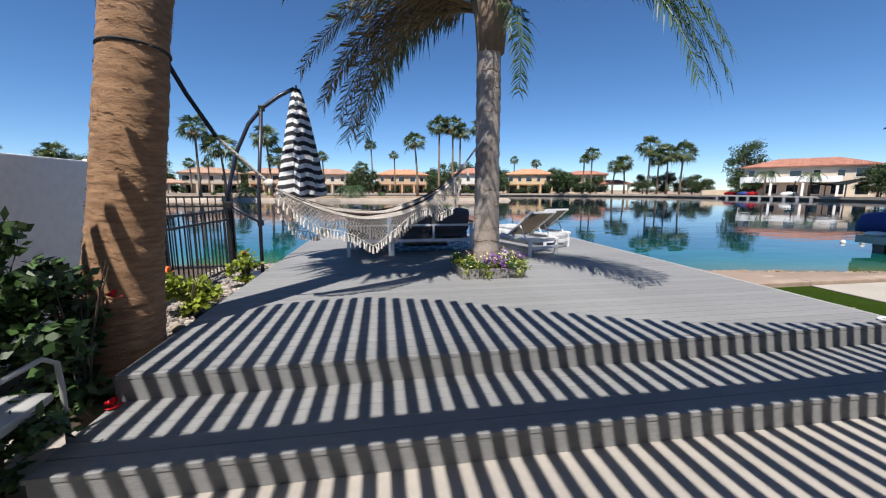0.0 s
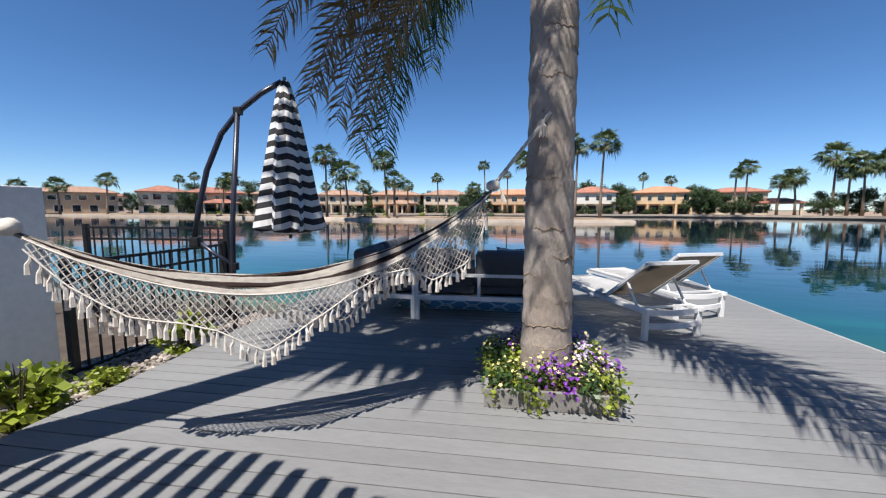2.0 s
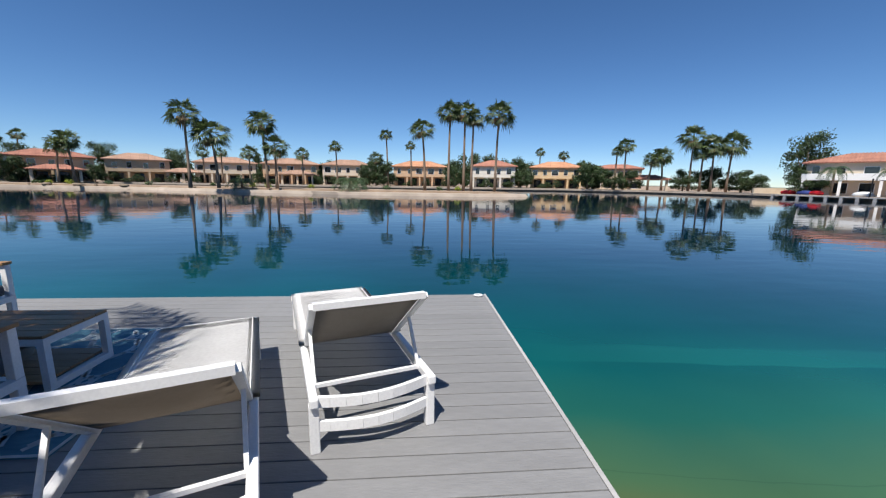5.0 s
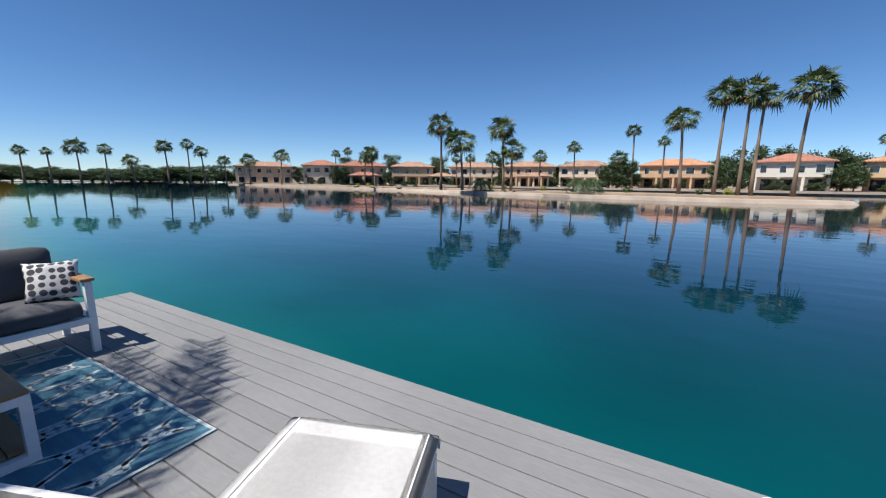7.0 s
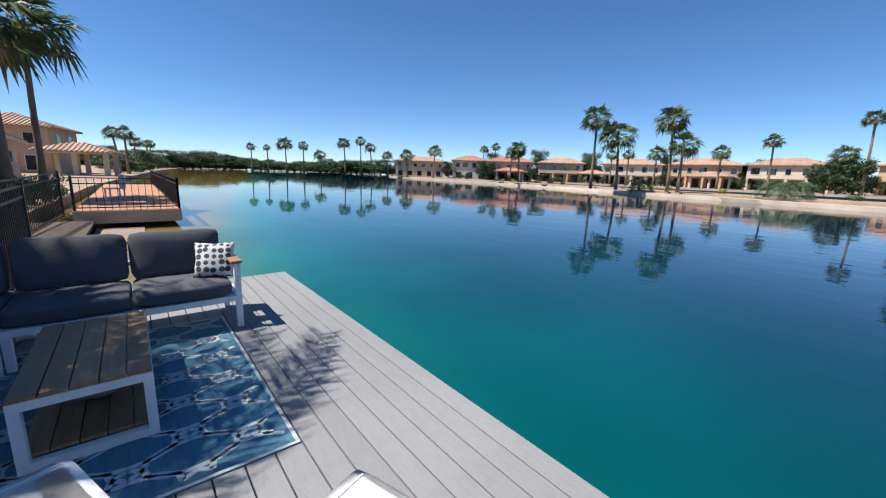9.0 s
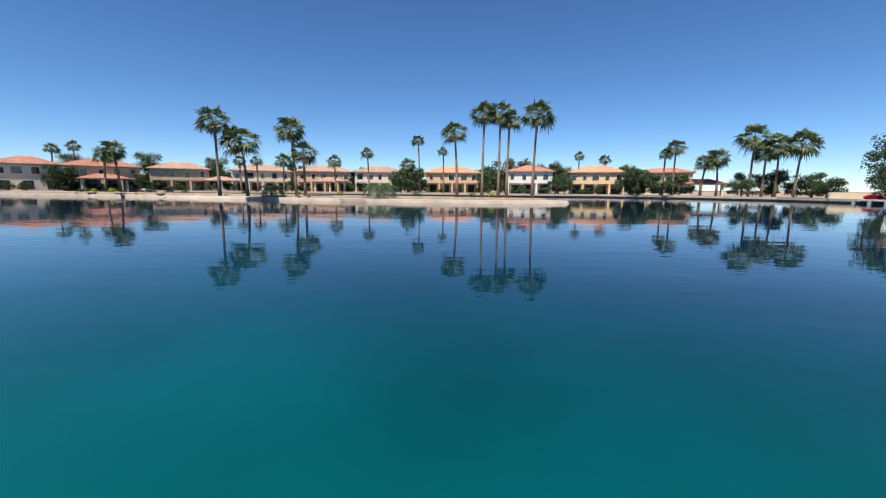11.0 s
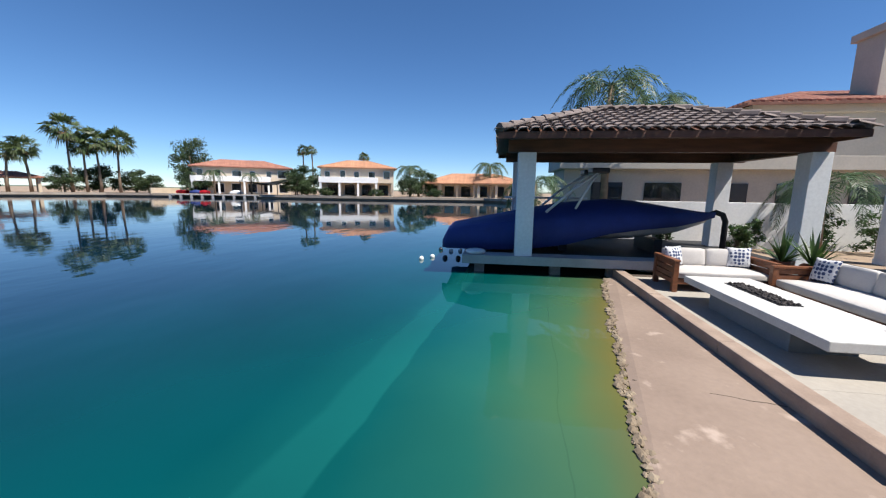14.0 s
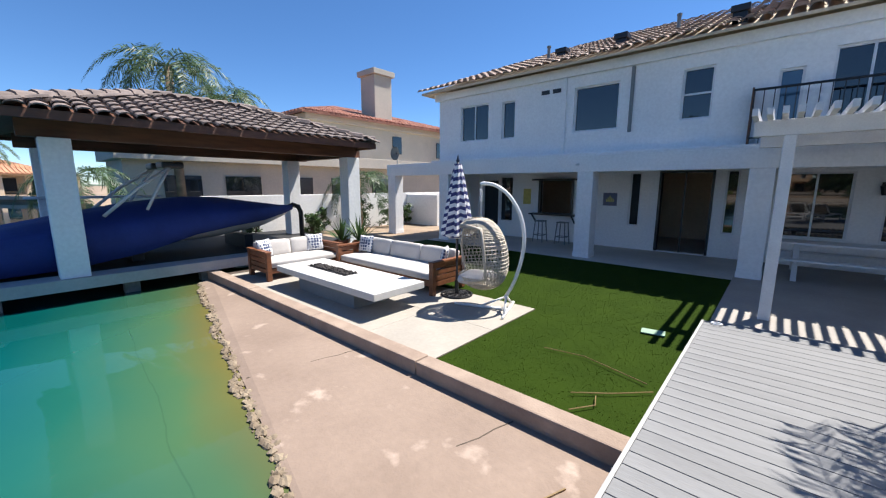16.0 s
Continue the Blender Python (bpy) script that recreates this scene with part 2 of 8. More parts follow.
CHAIRM = mat("grey_chair_metal", (0.40, 0.40, 0.39), 0.4, (0.34, 0.34, 0.33), 6)
UMB_BW = striped("black_white_canopy", (0.76, 0.76, 0.76), (0.025, 0.025, 0.03), 0.135)
UMB_NW = striped("navy_white_canopy", (0.78, 0.78, 0.80), (0.035, 0.04, 0.15), 0.125)


def rug_material():
    m = mat("teal_woven_rug", (0.085, 0.22, 0.29), 0.95, (0.06, 0.165, 0.23), 5, 0.4, 260, stretch=(1, 6, 1))
    return m


RUG = rug_material()
RUGL = mat("pale_rug_line", (0.50, 0.56, 0.56), 0.95, (0.42, 0.48, 0.48), 9, 0.4, 260)


def patterned(name, ground, ink, scale):
    """A printed cushion: ink cells on a pale ground."""
    m = mat(name, ground, 0.9, None, 10, 0.2, 250)
    n, l = m.node_tree.nodes, m.node_tree.links
    p = n["Principled BSDF"]
    src = p.inputs["Base Color"].links[0].from_socket
    tex, vor, ramp, mx = (n.new(k) for k in ("ShaderNodeTexCoord", "ShaderNodeTexVoronoi", "ShaderNodeValToRGB", "ShaderNodeMix"))
    vor.inputs["Scale"].default_value = scale
    vor.inputs["Randomness"].default_value = 0.25
    l.new(tex.outputs["Object"], vor.inputs["Vector"]), l.new(vor.outputs["Distance"], ramp.inputs[0])
    ramp.color_ramp.elements[0].position, ramp.color_ramp.elements[1].position = 0.40, 0.46
    ramp.color_ramp.elements[0].color, ramp.color_ramp.elements[1].color = (1, 1, 1, 1), (0, 0, 0, 1)
    mx.data_type = "RGBA"
    mx.inputs[7].default_value = (*ink, 1)
    l.new(ramp.outputs["Color"], mx.inputs[0]), l.new(src, mx.inputs[6]), l.new(mx.outputs[2], p.inputs["Base Color"])
    return m


PILLOWB = patterned("blue_dotted_cloth", (0.72, 0.72, 0.73), (0.04, 0.06, 0.14), 15)
PILLOWG = patterned("grey_printed_cloth", (0.66, 0.66, 0.66), (0.05, 0.05, 0.06), 17)


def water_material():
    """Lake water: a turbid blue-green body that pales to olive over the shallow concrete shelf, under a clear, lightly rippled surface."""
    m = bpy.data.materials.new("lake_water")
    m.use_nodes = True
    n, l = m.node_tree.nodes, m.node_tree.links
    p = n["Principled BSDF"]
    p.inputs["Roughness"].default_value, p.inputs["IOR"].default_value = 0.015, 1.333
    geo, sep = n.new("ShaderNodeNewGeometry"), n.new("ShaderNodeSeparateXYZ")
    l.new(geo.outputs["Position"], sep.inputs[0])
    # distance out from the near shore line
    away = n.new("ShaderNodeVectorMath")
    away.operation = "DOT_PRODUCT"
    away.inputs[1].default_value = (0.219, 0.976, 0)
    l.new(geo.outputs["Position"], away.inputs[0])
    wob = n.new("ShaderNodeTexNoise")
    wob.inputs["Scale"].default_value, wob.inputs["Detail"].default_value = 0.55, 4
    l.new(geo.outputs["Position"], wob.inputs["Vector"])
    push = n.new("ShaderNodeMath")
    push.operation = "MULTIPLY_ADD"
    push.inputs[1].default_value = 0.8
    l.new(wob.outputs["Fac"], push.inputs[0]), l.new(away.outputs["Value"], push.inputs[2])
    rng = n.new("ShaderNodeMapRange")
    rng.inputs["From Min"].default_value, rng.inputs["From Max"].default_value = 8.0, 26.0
    # the shelf falls away towards the deck
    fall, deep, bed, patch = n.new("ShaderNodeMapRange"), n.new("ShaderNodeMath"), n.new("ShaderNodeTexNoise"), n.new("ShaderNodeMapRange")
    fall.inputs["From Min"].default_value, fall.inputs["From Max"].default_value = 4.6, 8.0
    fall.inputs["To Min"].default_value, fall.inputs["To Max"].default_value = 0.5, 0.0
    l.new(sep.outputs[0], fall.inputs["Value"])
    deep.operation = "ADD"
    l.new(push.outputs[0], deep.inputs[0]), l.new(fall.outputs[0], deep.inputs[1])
    # bed: noise that puts dark patches of underwater shadow into the colour
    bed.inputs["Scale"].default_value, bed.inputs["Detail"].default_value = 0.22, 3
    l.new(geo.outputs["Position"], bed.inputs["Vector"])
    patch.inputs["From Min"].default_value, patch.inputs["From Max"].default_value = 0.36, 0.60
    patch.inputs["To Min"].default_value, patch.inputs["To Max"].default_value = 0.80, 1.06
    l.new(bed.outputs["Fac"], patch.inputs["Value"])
    # body colour darkens along x towards the boat dock, times the shadow patches
    tone_by_x, dimming = n.new("ShaderNodeMapRange"), n.new("ShaderNodeMath")
    tone_by_x.inputs["From Min"].default_value, tone_by_x.inputs["From Max"].default_value = 2.0, 6.5
    tone_by_x.inputs["To Min"].default_value, tone_by_x.inputs["To Max"].default_value = 1.08, 0.84
    dimming.operation = "MULTIPLY"
    l.new(sep.outputs[0], tone_by_x.inputs["Value"]), l.new(tone_by_x.outputs[0], dimming.inputs[0]), l.new(patch.outputs[0], dimming.inputs[1])
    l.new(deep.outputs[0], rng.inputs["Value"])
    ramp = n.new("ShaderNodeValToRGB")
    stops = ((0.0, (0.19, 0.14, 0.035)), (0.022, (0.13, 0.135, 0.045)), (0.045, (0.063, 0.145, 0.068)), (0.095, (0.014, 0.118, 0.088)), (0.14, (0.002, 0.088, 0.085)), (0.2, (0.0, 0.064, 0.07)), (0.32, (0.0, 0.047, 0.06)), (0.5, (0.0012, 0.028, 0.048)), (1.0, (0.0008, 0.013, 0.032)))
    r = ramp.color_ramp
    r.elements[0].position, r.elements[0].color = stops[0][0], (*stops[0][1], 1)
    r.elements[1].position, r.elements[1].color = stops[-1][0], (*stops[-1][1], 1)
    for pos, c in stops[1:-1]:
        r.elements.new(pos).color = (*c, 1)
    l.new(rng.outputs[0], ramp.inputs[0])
    # a pale sunken ledge alongside the walk
    ledge, begin, both, lit = n.new("ShaderNodeValToRGB"), n.new("ShaderNodeMapRange"), n.new("ShaderNodeMath"), n.new("ShaderNodeMixRGB")
    e = ledge.color_ramp
    e.elements[0].position, e.elements[0].color = 0.0, (0, 0, 0, 1)
    e.elements[1].position, e.elements[1].color = 1.0, (0, 0, 0, 1)
    e.elements.new(0.03).color = (0.9, 0.9, 0.9, 1)
    e.elements.new(0.42).color = (0.8, 0.8, 0.8, 1)
    e.elements.new(0.50).color = (0.25, 0.25, 0.25, 1)
    begin.inputs["From Min"].default_value, begin.inputs["From Max"].default_value = 4.8, 6.5
    both.operation, lit.blend_type = "MULTIPLY", "ADD"
    lit.inputs["Color2"].default_value = (0.004, 0.036, 0.028, 1)
    run, span_of = n.new("ShaderNodeVectorMath"), n.new("ShaderNodeMapRange")
    run.operation = "DOT_PRODUCT"
    run.inputs[1].default_value = (0.106, 0.994, 0)
    span_of.inputs["From Min"].default_value, span_of.inputs["From Max"].default_value = 9.36, 10.3
    # stony, broken outer edge
    rough_edge, broken, less = n.new("ShaderNodeTexVoronoi"), n.new("ShaderNodeMath"), n.new("ShaderNodeMath")
    rough_edge.inputs["Scale"].default_value = 1.1
    l.new(geo.outputs["Position"], rough_edge.inputs["Vector"])
    less.operation, broken.operation = "SUBTRACT", "MULTIPLY_ADD"
    less.inputs[1].default_value, broken.inputs[1].default_value = 0.35, 0.10
    l.new(rough_edge.outputs["Distance"], less.inputs[0]), l.new(less.outputs[0], broken.inputs[0])
    l.new(broken.outputs[0], span_of.inputs["Value"])
    l.new(geo.outputs["Position"], run.inputs[0]), l.new(run.outputs["Value"], broken.inputs[2])
    l.new(span_of.outputs[0], ledge.inputs[0]), l.new(sep.outputs[0], begin.inputs["Value"])
    l.new(ledge.outputs["Color"], both.inputs[0]), l.new(begin.outputs[0], both.inputs[1]), l.new(both.outputs[0], lit.inputs["Fac"])
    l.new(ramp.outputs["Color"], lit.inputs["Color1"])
    uneven = n.new("ShaderNodeMixRGB")
    uneven.blend_type = "MULTIPLY"
    uneven.inputs["Fac"].default_value = 1.0
    l.new(lit.outputs[0], uneven.inputs["Color1"]), l.new(dimming.outputs[0], uneven.inputs["Color2"])
    # a settled crack along the concrete shelf
    line, off, thin, crack = n.new("ShaderNodeVectorMath"), n.new("ShaderNodeMath"), n.new("ShaderNodeMapRange"), n.new("ShaderNodeMixRGB")
    line.operation, line.inputs[1].default_value = "DOT_PRODUCT", (0.094, 0.9956, 0)
    l.new(geo.outputs["Position"], line.inputs[0])
    wander = n.new("ShaderNodeMath")
    wander.operation, wander.inputs[1].default_value = "MULTIPLY_ADD", 0.30
    l.new(wob.outputs["Fac"], wander.inputs[0]), l.new(line.outputs["Value"], wander.inputs[2])
    off.operation, off.inputs[1].default_value, off.inputs[2].default_value = "COMPARE", 7.80, 0.006
    l.new(wander.outputs[0], off.inputs[0])
    crack.blend_type, crack.inputs["Color2"].default_value = "MULTIPLY", (0.84, 0.87, 0.88, 1)
    l.new(off.outputs[0], thin.inputs["Value"]), l.new(thin.outputs[0], crack.inputs["Fac"])
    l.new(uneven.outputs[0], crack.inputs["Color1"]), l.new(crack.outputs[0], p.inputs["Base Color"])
    rip, swell, add, b = n.new("ShaderNodeTexNoise"), n.new("ShaderNodeTexNoise"), n.new("ShaderNodeMath"), n.new("ShaderNodeBump")
    mp = n.new("ShaderNodeMapping")
    mp.inputs["Scale"].default_value = (0.45, 1.0, 1.0)
    l.new(geo.outputs["Position"], mp.inputs["Vector"])
    rip.inputs["Scale"].default_value, rip.inputs["Detail"].default_value = 1.7, 3
    swell.inputs["Scale"].default_value, swell.inputs["Detail"].default_value = 0.35, 2
    l.new(mp.outputs[0], rip.inputs["Vector"]), l.new(mp.outputs[0], swell.inputs["Vector"])
    add.operation = "MULTIPLY_ADD"
    add.inputs[1].default_value = 2.2
    l.new(swell.outputs["Fac"], add.inputs[0]), l.new(rip.outputs["Fac"], add.inputs[2])
    b.inputs["Strength"].default_value, b.inputs["Distance"].default_value = 0.09, 0.06
    l.new(add.outputs[0], b.inputs["Height"]), l.new(b.outputs[0], p.inputs["Normal"])
    return m


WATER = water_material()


# ---- makers ----
def mesh_of(bm, name, material, smooth=False):
    data = bpy.data.meshes.new(name)
    bm.normal_update()
    bm.to_mesh(data)
    bm.free()
    data.materials.append(material)
    if smooth:
        data.polygons.foreach_set("use_smooth", [True] * len(data.polygons))
    return data


def part(name, bm, material, parent=None, label="", smooth=False):
    ob = new(name, mesh_of(bm, name, material, smooth))
    ob.parent = parent
    if label:
        ob["label"] = label
    return ob


def thing(name, label, category, m=None, group=""):
    ob = new(name)
    ob.empty_display_size = 0.1
    if m is not None:
        ob.matrix_basis = m
    return tagged(ob, label, category, group)


def solid(name, bm, material, smooth=False):
    return tagged(part(name, bm, material, smooth=smooth), kind="structure")


def B():
    return bmesh.new()


def bx(bm, x0, y0, z0, x1, y1, z1, bevel=0.0):
    vs = [bm.verts.new(c) for c in ((x0, y0, z0), (x1, y0, z0), (x1, y1, z0), (x0, y1, z0), (x0, y0, z1), (x1, y0, z1), (x1, y1, z1), (x0, y1, z1))]
    fs = [bm.faces.new([vs[i] for i in f]) for f in ((3, 2, 1, 0), (4, 5, 6, 7), (0, 1, 5, 4), (1, 2, 6, 5), (2, 3, 7, 6), (3, 0, 4, 7))]
    if bevel:
        edges = list({e for f in fs for e in f.edges})
        bmesh.ops.bevel(bm, geom=edges, offset=bevel, segments=2, affect="EDGES", profile=0.6)
    return vs


def box(x0, y0, z0, x1, y1, z1, bevel=0.0):
    bm = B()
    bx(bm, x0, y0, z0, x1, y1, z1, bevel)
    return bm


def bar(bm, a, b, w, h=None):
    """A square bar from a to b."""
    a, b = Vector(a), Vector(b)
    h = h or w
    d = (b - a).normalized()
    u = d.cross(Vector((0, 0, 1)))
    u = u.normalized() if u.length > 1e-4 else Vector((1, 0, 0))
    v = u.cross(d).normalized()
    rings = [[bm.verts.new(p + u * (w / 2 * i) + v * (h / 2 * j)) for i, j in ((-1, -1), (1, -1), (1, 1), (-1, 1))] for p in (a, b)]
    for k in range(4):
        bm.faces.new((rings[0][k], rings[0][(k + 1) % 4], rings[1][(k + 1) % 4], rings[1][k]))
    bm.faces.new(rings[0][::-1]), bm.faces.new(rings[1])


def tube(bm, pts, r, n=8, cap=True):
    """A round bar along a run of points; r is one radius or one for each point."""
    pts = [Vector(p) for p in pts]
    rs = r if isinstance(r, (list, tuple)) else [r] * len(pts)
    u, rings = None, []
    for i, p in enumerate(pts):
        d = (pts[min(i + 1, len(pts) - 1)] - pts[max(i - 1, 0)]).normalized()
        if u is None:
            u = d.cross(Vector((0, 0, 1)))
            u = u if u.length > 1e-3 else Vector((1, 0, 0))
        u = (u - d * u.dot(d)).normalized()
        v = d.cross(u)
        rings.append([bm.verts.new(p + (u * math.cos(2 * math.pi * k / n) + v * math.sin(2 * math.pi * k / n)) * rs[i]) for k in range(n)])
    for a, b in zip(rings, rings[1:]):
        for k in range(n):
            bm.faces.new((a[k], a[(k + 1) % n], b[(k + 1) % n], b[k]))
    if cap:
        bm.faces.new(rings[0][::-1]), bm.faces.new(rings[-1])


def lathe(bm, profile, n=16, centre=(0, 0)):
    rings = [[bm.verts.new((centre[0] + r * math.cos(2 * math.pi * k / n), centre[1] + r * math.sin(2 * math.pi * k / n), z)) for k in range(n)] for r, z in profile]
    for a, b in zip(rings, rings[1:]):
        for k in range(n):
            bm.faces.new((a[k], a[(k + 1) % n], b[(k + 1) % n], b[k]))
    bm.faces.new(rings[0][::-1]), bm.faces.new(rings[-1])


def soft(x0, y0, z0, x1, y1, z1, puff=0.03, seed=0, r=0.05):
    """A stuffed cushion: a rounded block, fuller in the middle."""
    bm = B()
    cx, cy, cz = (x0 + x1) / 2, (y0 + y1) / 2, (z0 + z1) / 2
    hx, hy, hz = (x1 - x0) / 2, (y1 - y0) / 2, (z1 - z0) / 2
    bmesh.ops.create_cube(bm, size=2)
    bmesh.ops.subdivide_edges(bm, edges=bm.edges[:], cuts=6, use_grid_fill=True)
    r = min(r, hx, hy, hz)
    for v in bm.verts:
        p = Vector((v.co.x * hx, v.co.y * hy, v.co.z * hz))
        core = Vector((max(-hx + r, min(hx - r, p.x)), max(-hy + r, min(hy - r, p.y)), max(-hz + r, min(hz - r, p.z))))
        d = p - core
        if d.length > 1e-6:
            p = core + d.normalized() * r
        k = (1 - abs(v.co.x) ** 3) * (1 - abs(v.co.y) ** 3) * (1 - abs(v.co.z) ** 3)
        full = (1 - v.co.x ** 2) * (1 - v.co.y ** 2) + (1 - v.co.x ** 2) * (1 - v.co.z ** 2) + (1 - v.co.y ** 2) * (1 - v.co.z ** 2)
        n3 = noise.noise_vector(p * 5 + Vector((seed * 3.1, 0, 0))) * 0.008
        v.co = Vector((cx, cy, cz)) + p + Vector((v.co.x if hx < 0.16 else 0, v.co.y if hy < 0.16 else 0, v.co.z if hz < 0.16 else 0)) * puff * full * 0.6 + n3
    return bm


def pillow(w=0.45, t=0.13, seed=0):
    """A scatter cushion standing on its edge, drawn in at the seams."""
    bm = B()
    n = 12
    grid = {}
    for side in (-1, 1):
        for i in range(n + 1):
            for j in range(n + 1):
                u, v = 2 * i / n - 1, 2 * j / n - 1
                edge = (1 - abs(u) ** 2.4) * (1 - abs(v) ** 2.4)
                if side == 1 and edge < 1e-6:
                    grid[1, i, j] = grid[-1, i, j]
                    continue
                pinch = 1 - 0.10 * (1 - abs(u * v)) * (abs(u) ** 6 + abs(v) ** 6)
                q = noise.noise(Vector((u * 2 + seed, v * 2, side))) * 0.012 * edge
                grid[side, i, j] = bm.verts.new((u * w / 2 * pinch, side * (t / 2 * edge ** 0.5) + q, v * w / 2 * pinch + w / 2))
    for side in (-1, 1):
        for i in range(n):
            for j in range(n):
                q = [grid[side, i, j], grid[side, i + 1, j], grid[side, i + 1, j + 1], grid[side, i, j + 1]]
                bm.faces.new(q if side == -1 else q[::-1])
    return bm


def panel(bm, u0, u1, w0, w1, holes, thick, put):
    """A wall with openings right through it. put(u, w, d) gives the place of a point u along, w up and d into the wall."""
    us = sorted({u0, u1, *(h[0] for h in holes), *(h[1] for h in holes)})
    ws = sorted({w0, w1, *(h[2] for h in holes), *(h[3] for h in holes)})
    full = {}
    for i in range(len(us) - 1):
        for j in range(len(ws) - 1):
            mu, mw = (us[i] + us[i + 1]) / 2, (ws[j] + ws[j + 1]) / 2
            full[i, j] = not any(h[0] < mu < h[1] and h[2] < mw < h[3] for h in holes)
    memo = {}

    def v(i, j, d):
        if (i, j, d) not in memo:
            memo[i, j, d] = bm.verts.new(put(us[i], ws[j], d * thick))
        return memo[i, j, d]

    for (i, j), on in full.items():
        if not on:
            continue
        for d in (0, 1):
            q = [v(i, j, d), v(i + 1, j, d), v(i + 1, j + 1, d), v(i, j + 1, d)]
            bm.faces.new(q if d == 0 else q[::-1])
        for di, dj, a, b in ((-1, 0, (0, 1), (0, 0)), (1, 0, (1, 0), (1, 1)), (0, -1, (0, 0), (1, 0)), (0, 1, (1, 1), (0, 1))):
            if not full.get((i + di, j + dj), False):
                bm.faces.new((v(i + a[0], j + a[1], 0), v(i + b[0], j + b[1], 0), v(i + b[0], j + b[1], 1), v(i + a[0], j + a[1], 1)))
    bmesh.ops.recalc_face_normals(bm, faces=bm.faces[:])
    return bm


# ---- ground, water and shores ----
W = -0.50
WATER_EDGE = lambda x: 6.575 - 0.214 * (x - 6.256)
solid("ground", box(-2600, -2600, -2.2, 2600, 2600, -2.0), BEDM)
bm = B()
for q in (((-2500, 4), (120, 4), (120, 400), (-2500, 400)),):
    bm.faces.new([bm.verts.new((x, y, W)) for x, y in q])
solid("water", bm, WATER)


def land(name, outline, top, material, bottom=-2.0, slope=0.0):
    """A block of land with a sloped edge; outline runs counter-clockwise."""
    bm = B()
    n = len(outline)
    c = Vector((sum(p[0] for p in outline) / n, sum(p[1] for p in outline) / n, 0))
    up = []
    for i, (x, y) in enumerate(outline):
        p = Vector((x, y, 0))
        d = (c - p)
        d = d.normalized() * slope if d.length else d
        up.append(bm.verts.new((x + d.x, y + d.y, top)))
    low = [bm.verts.new((x, y, bottom)) for x, y in outline]
    bm.faces.new(up)
    for i in range(n):
        bm.faces.new((low[i], low[(i + 1) % n], up[(i + 1) % n], up[i]))
    bmesh.ops.recalc_face_normals(bm, faces=bm.faces[:])
    return solid(name, bm, material)


def ragged(points, steps=8, amount=0.5):
    out = []
    for i, a in enumerate(points):
        b = points[(i + 1) % len(points)]
        for k in range(steps):
            t = k / steps
            x, y = a[0] + (b[0] - a[0]) * t, a[1] + (b[1] - a[1]) * t
            w = noise.noise_vector(Vector((x * 0.15, y * 0.15, 3.0))) * amount
            out.append((x + w.x, y + w.y))
    return out


# far bank, island, banks to either side
land("ground_far_bank", [(-420, 300), (-300, 190), (-160, 118), (-96, 100), (-60, 103), (-20, 101), (16, 97), (40, 98), (56, 90), (66, 80), (69, 68), (71, 50), (70.5, 38), (71, 22), (73, 10), (60, 2), (400, 2), (400, 400), (-420, 400)], 0.12, DIRT)
bm = B()
for a, b in zip([(-160, 118), (-96, 100), (-60, 103), (-20, 101), (16, 97), (40, 98), (56, 90), (66, 80), (69, 68), (71, 50), (70.5, 38), (71, 22), (73, 10)], [(-96, 100), (-60, 103), (-20, 101), (16, 97), (40, 98), (56, 90), (66, 80), (69, 68), (71, 50), (70.5, 38), (71, 22), (73, 10), (60, 2)]):
    bar(bm, (*a, 0.0), (*b, 0.0), 0.7, 0.42)
solid("kerb_far_shore", bm, SAND)
land("ground_island", ragged([(-130, 88), (-76, 75), (-46, 69), (-20, 61), (0, 55.5), (14, 54), (22, 57.5), (17, 64), (0, 69), (-40, 80), (-130, 98)], 5, 1.2), -0.12, SAND, slope=2.2)
land("ground_island_soil", ragged([(-126, 90), (-76, 77), (-46, 71), (-20, 63), (0, 58), (14, 57), (18.5, 59), (14, 63), (0, 66), (-40, 77), (-120, 95)], 5, 1.0), 0.12, DIRT, slope=1.2)
land("ground_left_bank", [(-2400, -60), (-11, -60), (-11, 5.6), (-30, 6.0), (-56, 8.0), (-120, 14), (-250, 30), (-420, 60), (-2400, 300)], -0.1, DIRT)
land("ground_lake_end", [(2 + r * math.cos(radians(a)), 8.5 + r * math.sin(radians(a))) for r, a in [(300, k) for k in range(150, 187, 4)] + [(241, k) for k in range(186, 149, -4)]][::-1], -0.38, DIRT)
land("ground_right_bank", [(13.4, -60), (420, -60), (420, 8), (76, 8), (62, 3.5), (40, 1.2), (17.6, 0.9), (13.4, 0.9)], -0.36, DIRT)

# own plot: patio, lawn, paved corner, lakeside walk
solid("patio", box(-11.0, -9.0, -2.0, 4.6, 2.28, -0.35), PATIO)
bm = B()
bx(bm, 4.604, -9.0, -2.0, 13.38, -2.2, -0.35)
solid("patio_by_house", bm, mat("pale_patio_concrete", (0.50, 0.465, 0.42), 0.75, (0.43, 0.40, 0.36), 1.2, 0.2, 70))
solid("lawn", box(4.604, -2.196, -2.0, 13.38, 4.72, -0.362), TURF)
bm = B()
vs = []
for i in range(2):
    for x, y in ((4.3, 4.9), (13.1, 4.9), (13.1, WATER_EDGE(13.1)), (8.7, WATER_EDGE(8.7)), (4.3, WATER_EDGE(4.3))):
        z = -2.0 if i == 0 else (-0.44 if y < 5.0 else -0.485)
        vs.append(bm.verts.new((x, y, z)))
bm.faces.new(vs[5:])
for k in range(5):
    bm.faces.new((vs[k], vs[(k + 1) % 5], vs[5 + (k + 1) % 5], vs[5 + k]))
